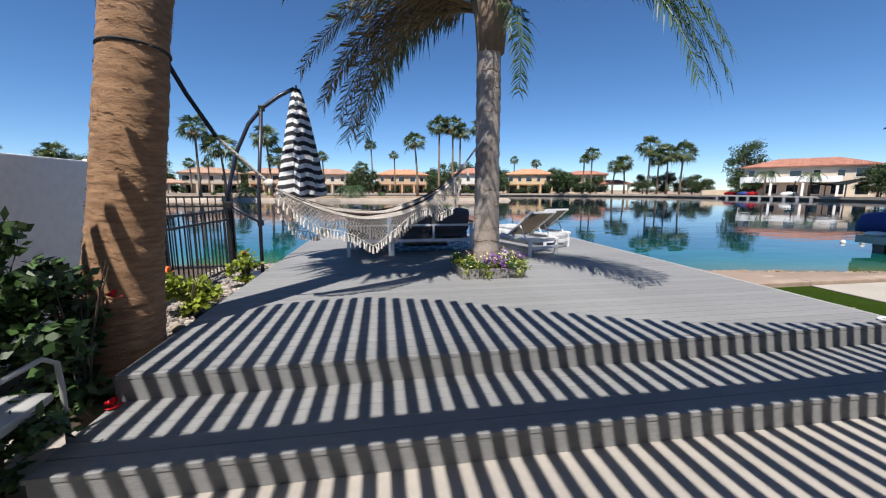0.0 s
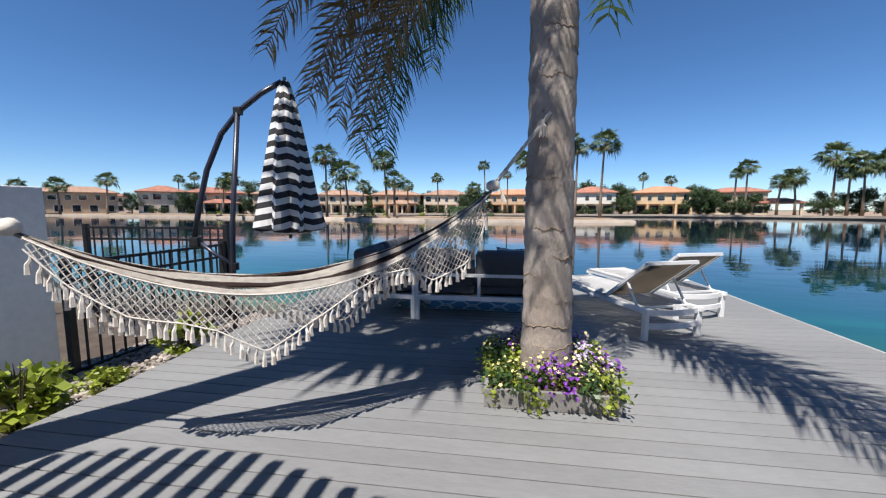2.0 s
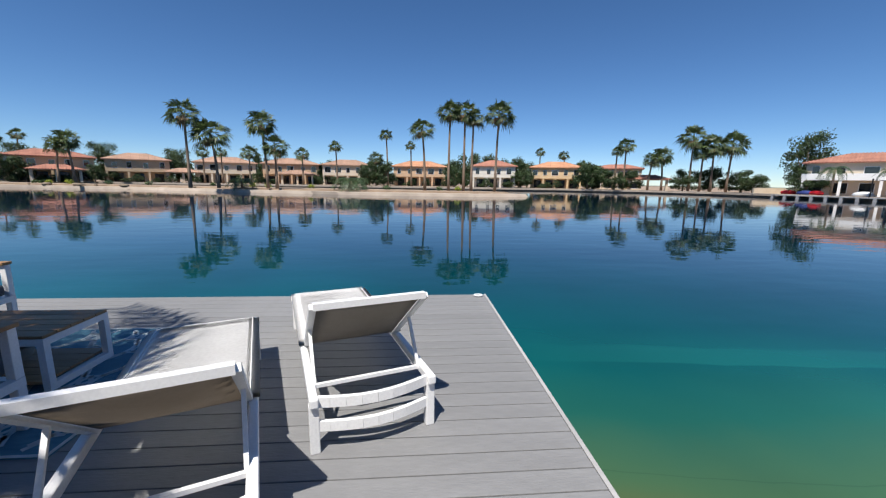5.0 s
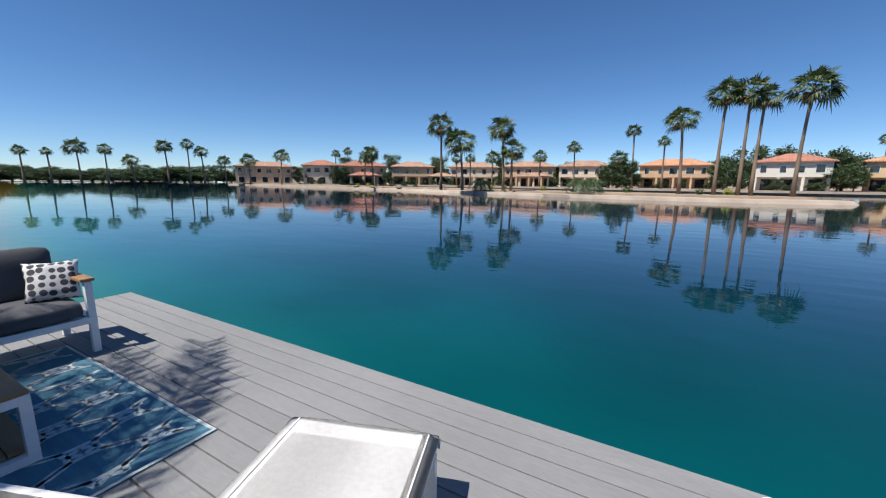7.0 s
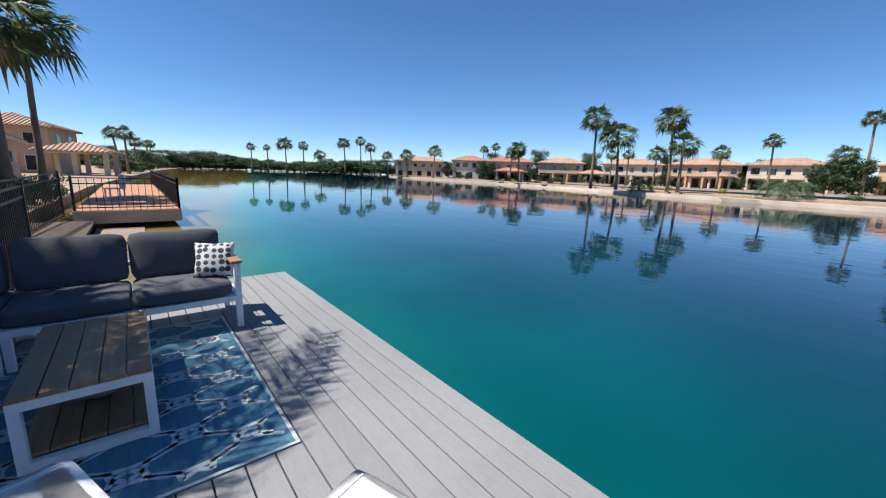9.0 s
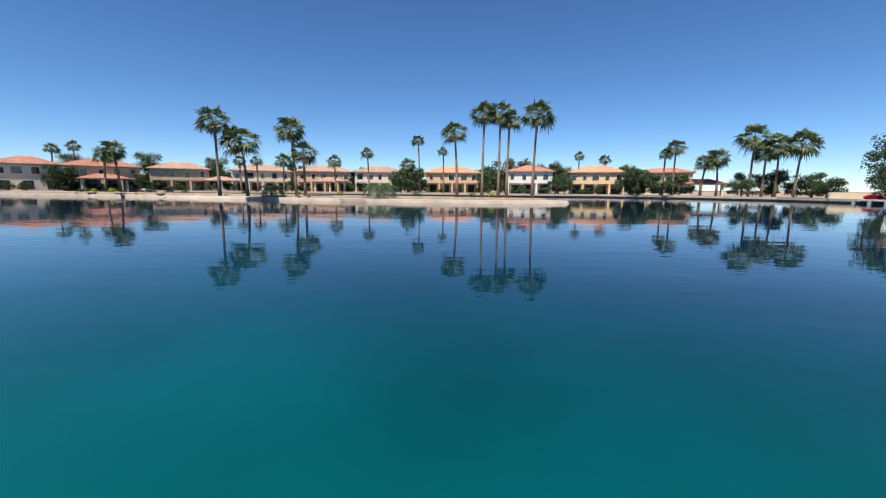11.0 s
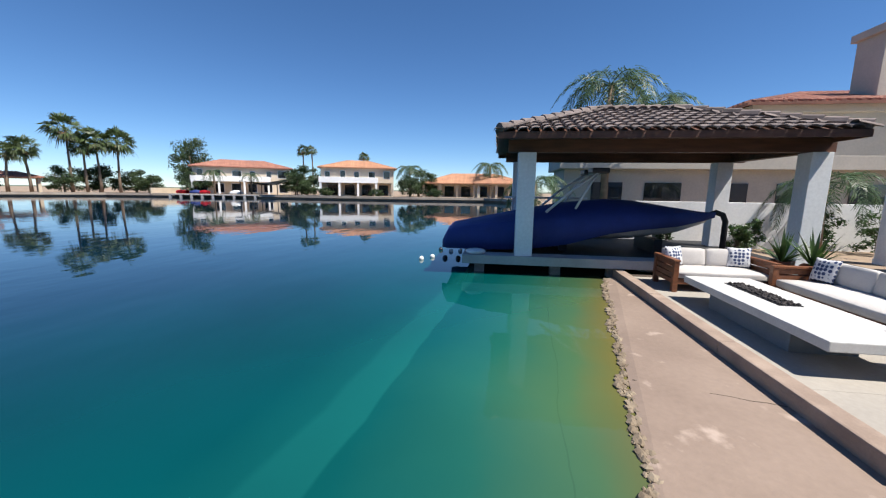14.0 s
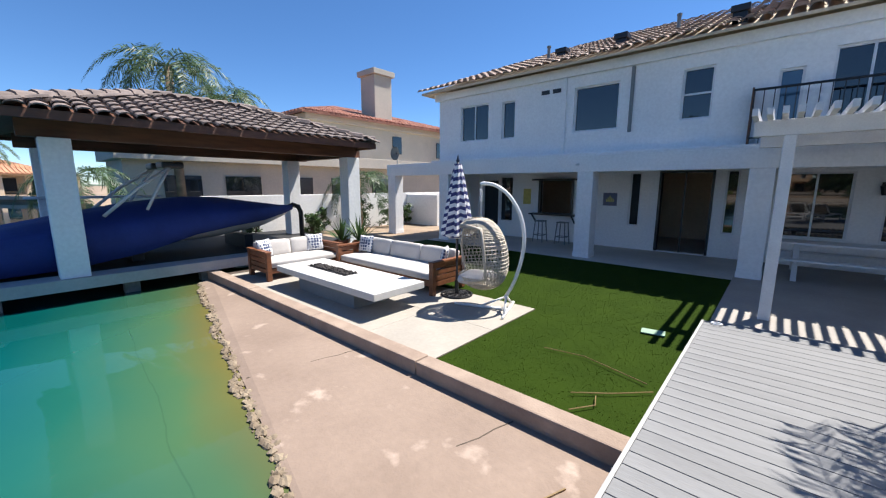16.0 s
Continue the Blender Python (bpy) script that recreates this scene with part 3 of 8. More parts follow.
bmesh.ops.recalc_face_normals(bm, faces=bm.faces[:])
solid("pavement_lakeside", bm, CONC)
for k, (xa, xb) in enumerate(((5.55, 6.05), (7.75, 8.1))):
    bm = B()
    run = [(xa + (xb - xa) * i / 9 + 0.012 * math.sin(i * 2.3), 4.94 + (WATER_EDGE(xb) - 4.98) * i / 9) for i in range(10)]
    for a, b in zip(run, run[1:]):
        za, zb = (-0.44 - 0.045 * (p[1] - 4.9) / 1.7 for p in (a, b))
        bar(bm, (*a, za), (*b, zb), 0.012, 0.006)
    solid("pavement_joint", bm, EARTH)
# crumbling rock lip along the waterline
bm = B()
rnd = random.Random(4)
for i in range(900):
    x = 4.6 + 8.4 * rnd.random()
    y = WATER_EDGE(x) + 0.02 + 0.05 * math.sin(x * 2.1) * math.sin(x * 5.3) + rnd.uniform(-0.05, 0.06)
    s = 0.010 + 0.045 * rnd.random() ** 2
    vs = bmesh.ops.create_icosphere(bm, subdivisions=1, radius=s)["verts"]
    for v in vs:
        v.co = Vector((x, y, -0.495 + rnd.uniform(-0.01, 0.012))) + Vector((v.co.x * rnd.uniform(0.8, 1.6), v.co.y * rnd.uniform(0.7, 1.2), v.co.z * 0.6))
tagged(solid("shore_rocks", bm, ROCKM), kind="stuff")
# kerb
bm = B()
for i in range(4):
    x0 = 4.62 + i * 2.15
    bx(bm, x0, 4.72, -0.62, x0 + 2.138, 4.93, -0.285 + 0.004 * (i % 2), 0.018)
solid("kerb_lakeside", bm, CURBM)

# turf blades near the camera's side
bm = B()
rnd = random.Random(8)
slabs = lambda x, y: x > 6.70 and y > 2.26 and x < 13.2
for i in range(26000):
    x, y = rnd.uniform(4.62, 11.0), rnd.uniform(-2.15, 4.70)
    if slabs(x, y):
        continue
    a, h = rnd.uniform(0, 6.28), rnd.uniform(0.005, 0.013)
    c, s = math.cos(a) * 0.006, math.sin(a) * 0.006
    lean = Vector((rnd.uniform(-0.01, 0.01), rnd.uniform(-0.01, 0.01), h))
    p = Vector((x, y, -0.362))
    bm.faces.new((bm.verts.new(p + Vector((c, s, 0))), bm.verts.new(p - Vector((c, s, 0))), bm.verts.new(p + lean)))
tagged(part("grass_blades", bm, GRASS), "short bright green artificial turf blades on the lawn", "grass", kind="stuff")

# ---- deck and steps ----
DX0, DX1, DY0, DY1 = -1.84, 4.56, 2.30, 9.70
deck = solid("deck", box(DX0 + 0.02, DY0 + 0.03, -0.30, DX1 - 0.02, DY1 - 0.03, -0.06), EARTH)
for a, b, c, d, e in ((DX0 + 0.02, DY0 - 0.012, DX1, DY0 + 0.012, -0.175), (DX0 + 0.02, DY1 - 0.012, DX1, DY1 + 0.012, -0.30), (DX0 - 0.012, DY0, DX0 + 0.012, DY1, -0.30)):
    part("fascia", box(a, b, e, c, d, -0.034), DECK, deck)
part("edge_trim", box(DX1 - 0.012, DY0 - 0.014, -0.26, DX1 + 0.014, DY1 + 0.014, 0.003, 0.003), DOCKF, deck, "pale grey edge trim board")
for i in range(8):
    bm = B()
    lathe(bm, [(0.09, -2.0), (0.09, -0.3)], 10, (DX0 + 0.5 + (i % 4) * 1.8, 9.4 if i < 4 else 7.6))
    part("pile", bm, GREYBOX, deck)
step = solid("step", box(DX0 + 0.02, 1.63, -0.35, DX1 - 0.02, 2.285, -0.23), EARTH)
bm = B()
bx(bm, DX0 + 0.02, 1.605, -0.348, DX1, 1.629, -0.207)
part("riser", bm, DECK, step)

# concrete edge and gravel bed beside the deck
land("gravel_bed", [(-11.0, 2.285), (-1.856, 2.285), (-1.856, 7.2), (-11.0, 7.2)], -0.2, EARTH)
bm = B()
rnd = random.Random(12)
for i in range(3600):
    x, y = rnd.uniform(-3.0, -1.87), rnd.uniform(2.9, 7.1)
    s = rnd.uniform(0.012, 0.032)
    vs = bmesh.ops.create_icosphere(bm, subdivisions=1, radius=s)["verts"]
    k = [rnd.uniform(0.7, 1.4) for _ in range(3)]
    for v in vs:
        v.co = Vector((x + v.co.x * k[0], y + v.co.y * k[1], -0.195 + v.co.z * k[2] * 0.7 + rnd.uniform(0, 0.002)))
tagged(part("gravel", bm, GRAVEL), "loose grey and tan gravel covering the planting bed", "gravel", kind="stuff")

# ---- white boundary wall with its pier ----
solid("wall_boundary", box(-3.25, -6.0, -0.4, -3.02, 4.42, 1.46, 0.012), WHITE)
solid("wall_pier", box(-3.28, 4.424, -0.4, -2.86, 4.86, 1.50, 0.012), WHITE)

# ---- own house ----
YU, YL, YB = -2.9, -5.0, -2.5
flat = lambda u, w, d: (u, YU - d, w)
up_holes = [(11.34, 12.48, 3.02, 4.17), (10.37, 10.84, 3.0, 4.12), (7.36, 8.53, 3.01, 4.18), (5.39, 6.0, 3.07, 4.19), (3.93, 4.32, 2.42, 3.88), (2.55, 3.55, 2.9, 4.15)]
bm = B()
panel(bm, -6.0, 13.44, 2.36, 4.72, up_holes, 0.22, flat)
solid("wall_house_upper", bm, WHITE)
solid("wall_house_gable", box(13.22, -11.0, -0.36, 13.44, YU - 0.222, 4.72), WHITE)
low_holes = [(12.25, 13.0, -0.1, 1.80), (11.62, 12.2, 0.2, 1.9), (9.3, 10.5, 0.62, 1.74), (7.2, 7.52, 0.35, 1.97), (5.39, 6.72, -0.33, 2.0), (4.86, 5.15, 0.29, 2.0), (2.8, 4.03, 0.33, 1.91), (1.0, 2.3, 0.33, 1.91)]
lowput = lambda u, w, d: (u, YL - d, w)
bm = B()
panel(bm, -6.0, 13.2, -0.36, 2.34, low_holes, 0.22, lowput)
solid("wall_house_lower", bm, WHITE)
solid("wall_house_inner", box(-6.0, -9.0, -0.36, 13.2, -8.85, 4.7), CREAM)
solid("floor_house_inner", box(-6.0, -8.84, 2.15, 13.2, YL - 0.23, 2.3), CREAM)
solid("ceiling_patio", box(-6.0, YL + 0.002, 2.10, 13.2, YB - 0.44, 2.34), WHITE)
solid("beam_patio", box(-6.0, YB - 0.44, 1.93, 15.9, YB, 2.355, 0.012), WHITE)
solid("ledge_house", box(-6.0, YU + 0.002, 2.357, 13.5, YB - 0.02, 2.42, 0.008), WHITE)
# stucco bands at the eave and round the bay
solid("trim_eave", box(-6.0, YU + 0.002, 4.46, 13.56, YU + 0.12, 4.70, 0.02), WHITE)
solid("trim_bay", box(8.74, YU + 0.002, 2.425, 8.86, YU + 0.06, 4.455), WHITE)
for k, (a, b) in enumerate(((7.02, 7.10),)):
    solid("downpipe", box(a, YU + 0.003, 2.9, b, YU + 0.05, 4.45, 0.01), GREYST)


def window(name, u0, u1, w0, w1, plane, material=DARKG, mullion=True, rail=False, frame_material=WPAINT):
    bm = B()
    f = 0.045
    for a, b, c, d in ((u0, u0 + f, w0, w1), (u1 - f, u1, w0, w1), (u0 + f, u1 - f, w0, w0 + f), (u0 + f, u1 - f, w1 - f, w1)):
        bx(bm, a, plane - 0.13, c, b, plane - 0.06, d)
    if mullion:
        m = (u0 + u1) / 2
        bx(bm, m - 0.02, plane - 0.128, w0 + f, m + 0.02, plane - 0.062, w1 - f)
    if rail:
        m = (w0 + w1) / 2
        bx(bm, u0 + f, plane - 0.128, m - 0.02, u1 - f, plane - 0.062, m + 0.02)
    ob = solid(name, bm, frame_material)
    part("pane", box(u0 + f, plane - 0.105, w0 + f, u1 - f, plane - 0.095, w1 - f), material, ob)
    return ob


window("window_1", *up_holes[0][:2], *up_holes[0][2:], YU)
window("window_2", *up_holes[1][:2], *up_holes[1][2:], YU, mullion=False)
window("window_3", *up_holes[2][:2], *up_holes[2][2:], YU, mullion=False)
window("window_4", *up_holes[3][:2], *up_holes[3][2:], YU, mullion=False, rail=True)
window("door_balcony", *up_holes[4][:2], *up_holes[4][2:], YU, BLUEG, mullion=False)
window("window_5", *up_holes[5][:2], *up_holes[5][2:], YU)
window("door_side", *low_holes[0][:2], *low_holes[0][2:], YL, frame_material=WPAINT, mullion=False)
window("window_6", *low_holes[1][:2], *low_holes[1][2:], YL, mullion=False)
window("window_7", *low_holes[3][:2], *low_holes[3][2:], YL, mullion=False)
window("window_8", *low_holes[5][:2], *low_holes[5][2:], YL, mullion=False)
window("window_9", *low_holes[6][:2], *low_holes[6][2:], YL)
window("window_10", *low_holes[7][:2], *low_holes[7][2:], YL)
# open double doorway with a dark lined reveal
bm = B()
for a, b, c, d in ((5.39, 5.45, -0.33, 2.0), (6.66, 6.72, -0.33, 2.0), (5.45, 6.66, 1.94, 2.0)):
    bx(bm, a, YL - 0.2, c, b, YL + 0.03, d)
solid("door_frame", bm, BLACK)
solid("door_leaf", box(6.06, YL - 0.12, -0.32, 6.10, YL - 0.06, 1.94), BLACK)
# small upper vents
vent = thing("wall_vent", "two small dark louvred vents on white stucco", "vent", pose(9.2, YU, 4.12))
for k in (-0.28, 0.06):
    part("grille", box(k, 0.003, 0, k + 0.24, 0.02, 0.11), BLACK, vent)


def post(x, y, z0, z1, w, label, cap=True):
    ob = thing("patio_post", label, "post", pose(x, y, z0))
    part("shaft", box(-w / 2, -w / 2, 0, w / 2, w / 2, z1 - z0, 0.012), WHITE, ob)
    if cap:
        part("plinth", box(-w / 2 - 0.012, -w / 2 - 0.012, 0, w / 2 + 0.012, w / 2 + 0.012, 0.14, 0.008), WHITE, ob)
    return ob


for x in (15.65, 7.95, 4.36, 12.9):
    post(x, YB - 0.22, -0.36, 1.93, 0.42, "square white stucco post carrying the patio cover")


# tiled roofs
def tile_mesh(length=0.40, width=0.235, rise=0.065, n=5):
    """One barrel tile, its upper end a little lower and narrower, with a thick front lip."""
    bm = B()
    rings = []
    for k, (s, w, up) in enumerate(((0, 1.0, 0.022), (0, 1.0, 0.0), (length, 0.86, -0.012))):
        ring = []
        for i in range(n + 1):
            a = math.pi * i / n
            ring.append(bm.verts.new((-math.cos(a) * width / 2 * w, s, math.sin(a) * rise * w + up)))
        rings.append(ring)
    for a, b in ((rings[1], rings[0]), (rings[0], rings[2])):
        for i in range(n):
            bm.faces.new((a[i], a[i + 1], b[i + 1], b[i]))
    bmesh.ops.recalc_face_normals(bm, faces=bm.faces[:])
    return bm


def tile_places(p0, p1, q0, q1, pitch_u=0.25, pitch_v=0.34):
    """Places of tiles on the roof face with eave p0-p1 and ridge q0-q1."""
    p0, p1, q0, q1 = (Vector(p) for p in (p0, p1, q0, q1))
    eave = (p1 - p0).normalized()
    up = (q0 - p0) - eave * (q0 - p0).dot(eave)
    slope, up = up.length, up.normalized()
    normal = eave.cross(up).normalized()
    a, b = (q0 - p0).dot(eave), (q1 - p0).dot(eave)
    length = (p1 - p0).length
    out = []
    rows = int(slope / pitch_v)
    for r in range(rows + 1):
        v = r * pitch_v - 0.05
        t = max(0, v) / slope
        lo, hi = a * t, length + (b - length) * t
        k = math.ceil(lo / pitch_u)
        while k * pitch_u <= hi:
            m = Matrix((eave, up, normal)).transposed().to_4x4()
            m.translation = p0 + eave * (k * pitch_u) + up * v + normal * 0.03
            out.append(m)
            k += 1
    return out


def joined(source, places, name, material, parent, seed=1, jitter=0.012):
    """Many copies of one small mesh in one part."""
    rnd = random.Random(seed)
    verts, faces = [], []
    sv, sf = [v.co.copy() for v in source.vertices], [tuple(p.vertices) for p in source.polygons]
    for m in places:
        o = len(verts)
        j = Vector((rnd.uniform(-jitter, jitter), rnd.uniform(-jitter, jitter), rnd.uniform(0, jitter * 0.6)))
        verts.extend(tuple(m @ (v + j)) for v in sv)
        faces.extend(tuple(i + o for i in f) for f in sf)
    data = bpy.data.meshes.new(name)
    data.from_pydata(verts, [], faces)
    data.materials.append(material)
    ob = new(name, data)
    ob.parent = parent
    ob["kind"] = "stuff"
    return ob


def roof_plate(faces, thick=0.06):
    bm = B()
    for f in faces:
        vs = [bm.verts.new(p) for p in f]
        face = bm.faces.new(vs)
    bmesh.ops.remove_doubles(bm, verts=bm.verts[:], dist=0.001)
    bmesh.ops.recalc_face_normals(bm, faces=bm.faces[:])
    bmesh.ops.solidify(bm, geom=bm.faces[:], thickness=thick)
    return bm


TILE = mesh_of(tile_mesh(), "roof_tile", TILEG)
TILE2 = mesh_of(tile_mesh(), "house_tile", TILEB)
house_roof = solid("roof_house", roof_plate([[(-6.5, -2.45, 4.72), (13.9, -2.45, 4.72), (10.0, -7.0, 6.55), (-6.5, -7.0, 6.55)], [(13.9, -2.45, 4.72), (13.9, -11.5, 4.72), (10.0, -7.0, 6.55)], [(-6.5, -11.5, 4.72), (-6.5, -7.0, 6.55), (10.0, -7.0, 6.55), (13.9, -11.5, 4.72)]]), CREAM)
joined(TILE2, tile_places((13.9, -2.45, 4.75), (-0.5, -2.45, 4.75), (10.0, -7.0, 6.58), (-0.5, -7.0, 6.58)) , "tiles", TILEB, house_roof)


def roof_box(name, label, x, y, z, w, h, material):
    ob = thing(name, label, "roof vent", pose(x, y, z))
    part("hood", box(-w / 2, -w / 2, h * 0.45, w / 2, w / 2, h, 0.02), material, ob)
    part("throat", box(-w * 0.38, -w * 0.38, -0.15, w * 0.38, w * 0.38, h * 0.45), material, ob)


roof_box("roof_vent", "dark box vent on the tan tiled roof", 7.6, -3.55, 5.22, 0.34, 0.26, BLACK)
roof_box("roof_vent", "dark box vent on the tan tiled roof", 9.4, -3.9, 5.35, 0.34, 0.24, BLACK)
roof_box("roof_vent", "dark box vent on the tan tiled roof", 5.1, -3.2, 5.08, 0.34, 0.26, BLACK)
for x, y, z in ((9.7, -3.6, 5.2), (6.4, -3.9, 5.3)):
    pipe = thing("vent_pipe", "thin grey vent pipe rising through roof tiles", "pipe", pose(x, y, z))
    bm = B()
    lathe(bm, [(0.045, -0.1), (0.045, 0.42), (0.06, 0.42), (0.06, 0.46)], 10)
    part("pipe", bm, GREYST, pipe)

# balcony railing above the patio cover
rail = thing("balcony_railing", "black iron balcony railing above the patio cover", "railing", pose(4.66, YB - 0.05, 2.42))
bm = B()
tube(bm, [(0, 0, 1.05), (-6.5, 0, 1.05)], 0.025, 6)
part("top_rail", bm, BLACK, rail)
bm = B()
tube(bm, [(0, 0, 0.12), (-6.5, 0, 0.12)], 0.018, 6)
part("bottom_rail", bm, BLACK, rail)
for i in range(40):
    part("baluster", box(-i * 0.16 - 0.008, -0.008, 0.0, -i * 0.16 + 0.008, 0.008, 1.05), BLACK, rail)
part("side_panel", box(0.0, -0.42, 0.0, 0.03, 0.03, 1.1), BEAMW, rail, "brown timber end post")

# ---- pergola over the patio ----
SLAT_END = ((-3.4, 1.8), (-2.5, 1.93), (-2.27, 2.04), (-1.95, 2.42), (-1.5, 2.56), (-0.86, 2.60), (-0.08, 2.38), (0.45, 2.08), (0.98, 1.79), (1.6, 1.5), (2.16, 1.30), (3.5, 1.09), (4.9, 1.05))
slat_y = lambda x: float(np.interp(x, [p[0] for p in SLAT_END], [p[1] for p in SLAT_END]))
pergola = thing("pergola", "white timber pergola with close slats over the patio", "pergola", pose(0, 0, 0))
for y in (0.47, -1.6):
    part("beam", box(-3.3, y - 0.07, 2.26, 4.42, y + 0.07, 2.47, 0.01), WPAINT, pergola)
x = -3.25
while x < 4.42:
    part("slat", box(x - 0.031, -2.42, 2.475, x + 0.031, slat_y(x), 2.565), WPAINT, pergola)
    x += 0.150
for x in (4.02, -3.12):
    part("post", box(x - 0.07, 0.40, -0.35, x + 0.07, 0.54, 2.26, 0.012), WPAINT, pergola)


# ---- plants ----
def frond_mesh(length, rise, droop, pairs, leaf, seed, name, material, width=0.013):
    """A feather-palm frond: a bending rib with two rows of narrow, drooping leaflets."""
    rnd = random.Random(seed)
    bm = B()
    pts = []
    for i in range(15):
        s = i / 14
        r = length * (s - 0.18 * s ** 3)
        pts.append(Vector((r, 0.05 * math.sin(3 * s + seed), rise * s - droop * s ** 2.2)))
    tube(bm, pts, [0.022 * (1 - 0.85 * i / 14) for i in range(15)], 5)
    for i in range(pairs):
        s = 0.14 + 0.86 * (i + 0.5) / pairs
        f = s * 14
        k = min(13, int(f))
        p = pts[k].lerp(pts[k + 1], f - k)
        d = (pts[k + 1] - pts[k]).normalized()
        for side in (-1, 1):
            ln = leaf * (0.55 + 0.6 * math.sin(math.pi * min(1, s * 1.02) ** 0.8)) * rnd.uniform(0.8, 1.12)
            w = width * rnd.uniform(0.8, 1.3)
            out = (Vector((0, side, 0)) * rnd.uniform(0.55, 0.95) + d * rnd.uniform(0.5, 0.9) + Vector((0, 0, rnd.uniform(-0.25, 0.35)))).normalized()
            a = p
            b = p + out * ln * 0.5
            c = b + (out + Vector((0, 0, -rnd.uniform(0.5, 1.3)))).normalized() * ln * 0.5
            t = d * w
            v = [bm.verts.new(q) for q in (a - t * 0.5, a + t * 0.5, b + t, b - t)]
            tip = bm.verts.new(c)
            bm.faces.new(v), bm.faces.new((v[3], v[2], tip))
    return mesh_of(bm, name, material)


def trunk_bm(base_r, top_r, height, rings, lean=(0, 0), swell=0.0, seed=1, n=20, ridge=0.012):
    bm = B()
    pts, rs = [], []
    steps = rings * 4
    rnd = random.Random(seed)
    for i in range(steps + 1):
        s = i / steps
        pts.append((lean[0] * s, lean[1] * s, height * s))
        ring = ridge if i % 4 == 0 else (ridge * 0.4 if i % 4 == 1 else 0.0)
        rs.append(base_r + (top_r - base_r) * s + swell * math.exp(-s * 9) + ring + rnd.uniform(-0.003, 0.003))
    tube(bm, pts, rs, n)
    for v in bm.verts:
        q = noise.noise(v.co * 3.0 + Vector((seed, 0, 0))) * 0.007
        v.co.x += q
        v.co.y += q * 0.7
    return bm


# feather palm standing in the deck
palm = thing("queen_palm", "feather palm with a ringed grey trunk growing through the deck", "palm tree", pose(1.37, 5.02, -0.3))
part("trunk", trunk_bm(0.180, 0.156, 3.75, 19, (-0.02, 0.0), 0.04, 3, 24, 0.0065), GBARK, palm, smooth=True)
rnd = random.Random(41)
for k in range(17):
    z = 0.42 + 0.175 * k + rnd.uniform(-0.03, 0.03)
    bm = B()
    r = 0.181 - 0.024 * z / 3.75 + 0.04 * math.exp(-z / 3.75 * 9) + 0.002
    a0, a1 = rnd.uniform(0, 6.28), rnd.uniform(1.2, 4.5)
    tube(bm, [(-0.02 * z / 3.75 + r * math.cos(a0 + a1 * i / 26), r * math.sin(a0 + a1 * i / 26), z + 0.008 * math.sin(2.3 * i + k) + 0.012 * math.sin(0.5 * i)) for i in range(27)], [0.001 + 0.0042 * math.sin(math.pi * i / 26) for i in range(27)], 5)
    part("leaf_scar", bm, HBARK, palm, "dark ring scar on the trunk", smooth=True)
for i in range(9):
    bm = B()
    a = i * 0.7 + 0.3
    tube(bm, [(0.10 * math.cos(a), 0.10 * math.sin(a), 3.3), (0.15 * math.cos(a), 0.15 * math.sin(a), 3.75), (0.30 * math.cos(a), 0.30 * math.sin(a), 4.1)], [0.09, 0.075, 0.03], 7)
    part("leaf_base", bm, HBARK, palm, "split brown leaf base", smooth=True)
green = [frond_mesh(3.05, 1.0, 2.5, 96, 0.55, 11 + k, "frond", FROND) for k in range(3)]
green.append(frond_mesh(1.15, 0.35, 1.35, 60, 0.34, 19, "frond", FROND))
green.append(frond_mesh(3.3, 1.0, 2.75, 80, 0.60, 23, "frond", FROND))
brown = [frond_mesh(2.75, 0.75, 2.3, 96, 0.52, 31 + k, "dry_frond", DRYFR) for k in range(2)]
for az, kind, tilt in ((135, 1, 0), (137, 4, 5), (-51, 2, 3), (-57, 0, 8), (-46, 1, 6), (-61, 1, 2), (-74, 3, -14), (128, 0, 44), (152, 1, 46), (178, 2, 48), (205, 0, 50), (140, 0, 40), (165, 2, 38), (172, 1, 54), (146, 2, 56), (158, 0, 60), (248, 2, 62), (118, 2, 26)):
    ob = new("frond", green[kind])
    ob.parent, ob.matrix_basis = palm, pose(0, 0, 3.85, 0, -tilt, az)
for az, kind, tilt in ((146, 0, 3), (152, 1, 8), (158, 0, 12), (168, 1, 20), (155, 1, 15)):
    ob = new("dry_frond", brown[kind])
    ob.parent, ob.matrix_basis = palm, pose(0, 0, 3.8, 0, -tilt, az)
    ob["label"] = "dry straw-coloured frond"


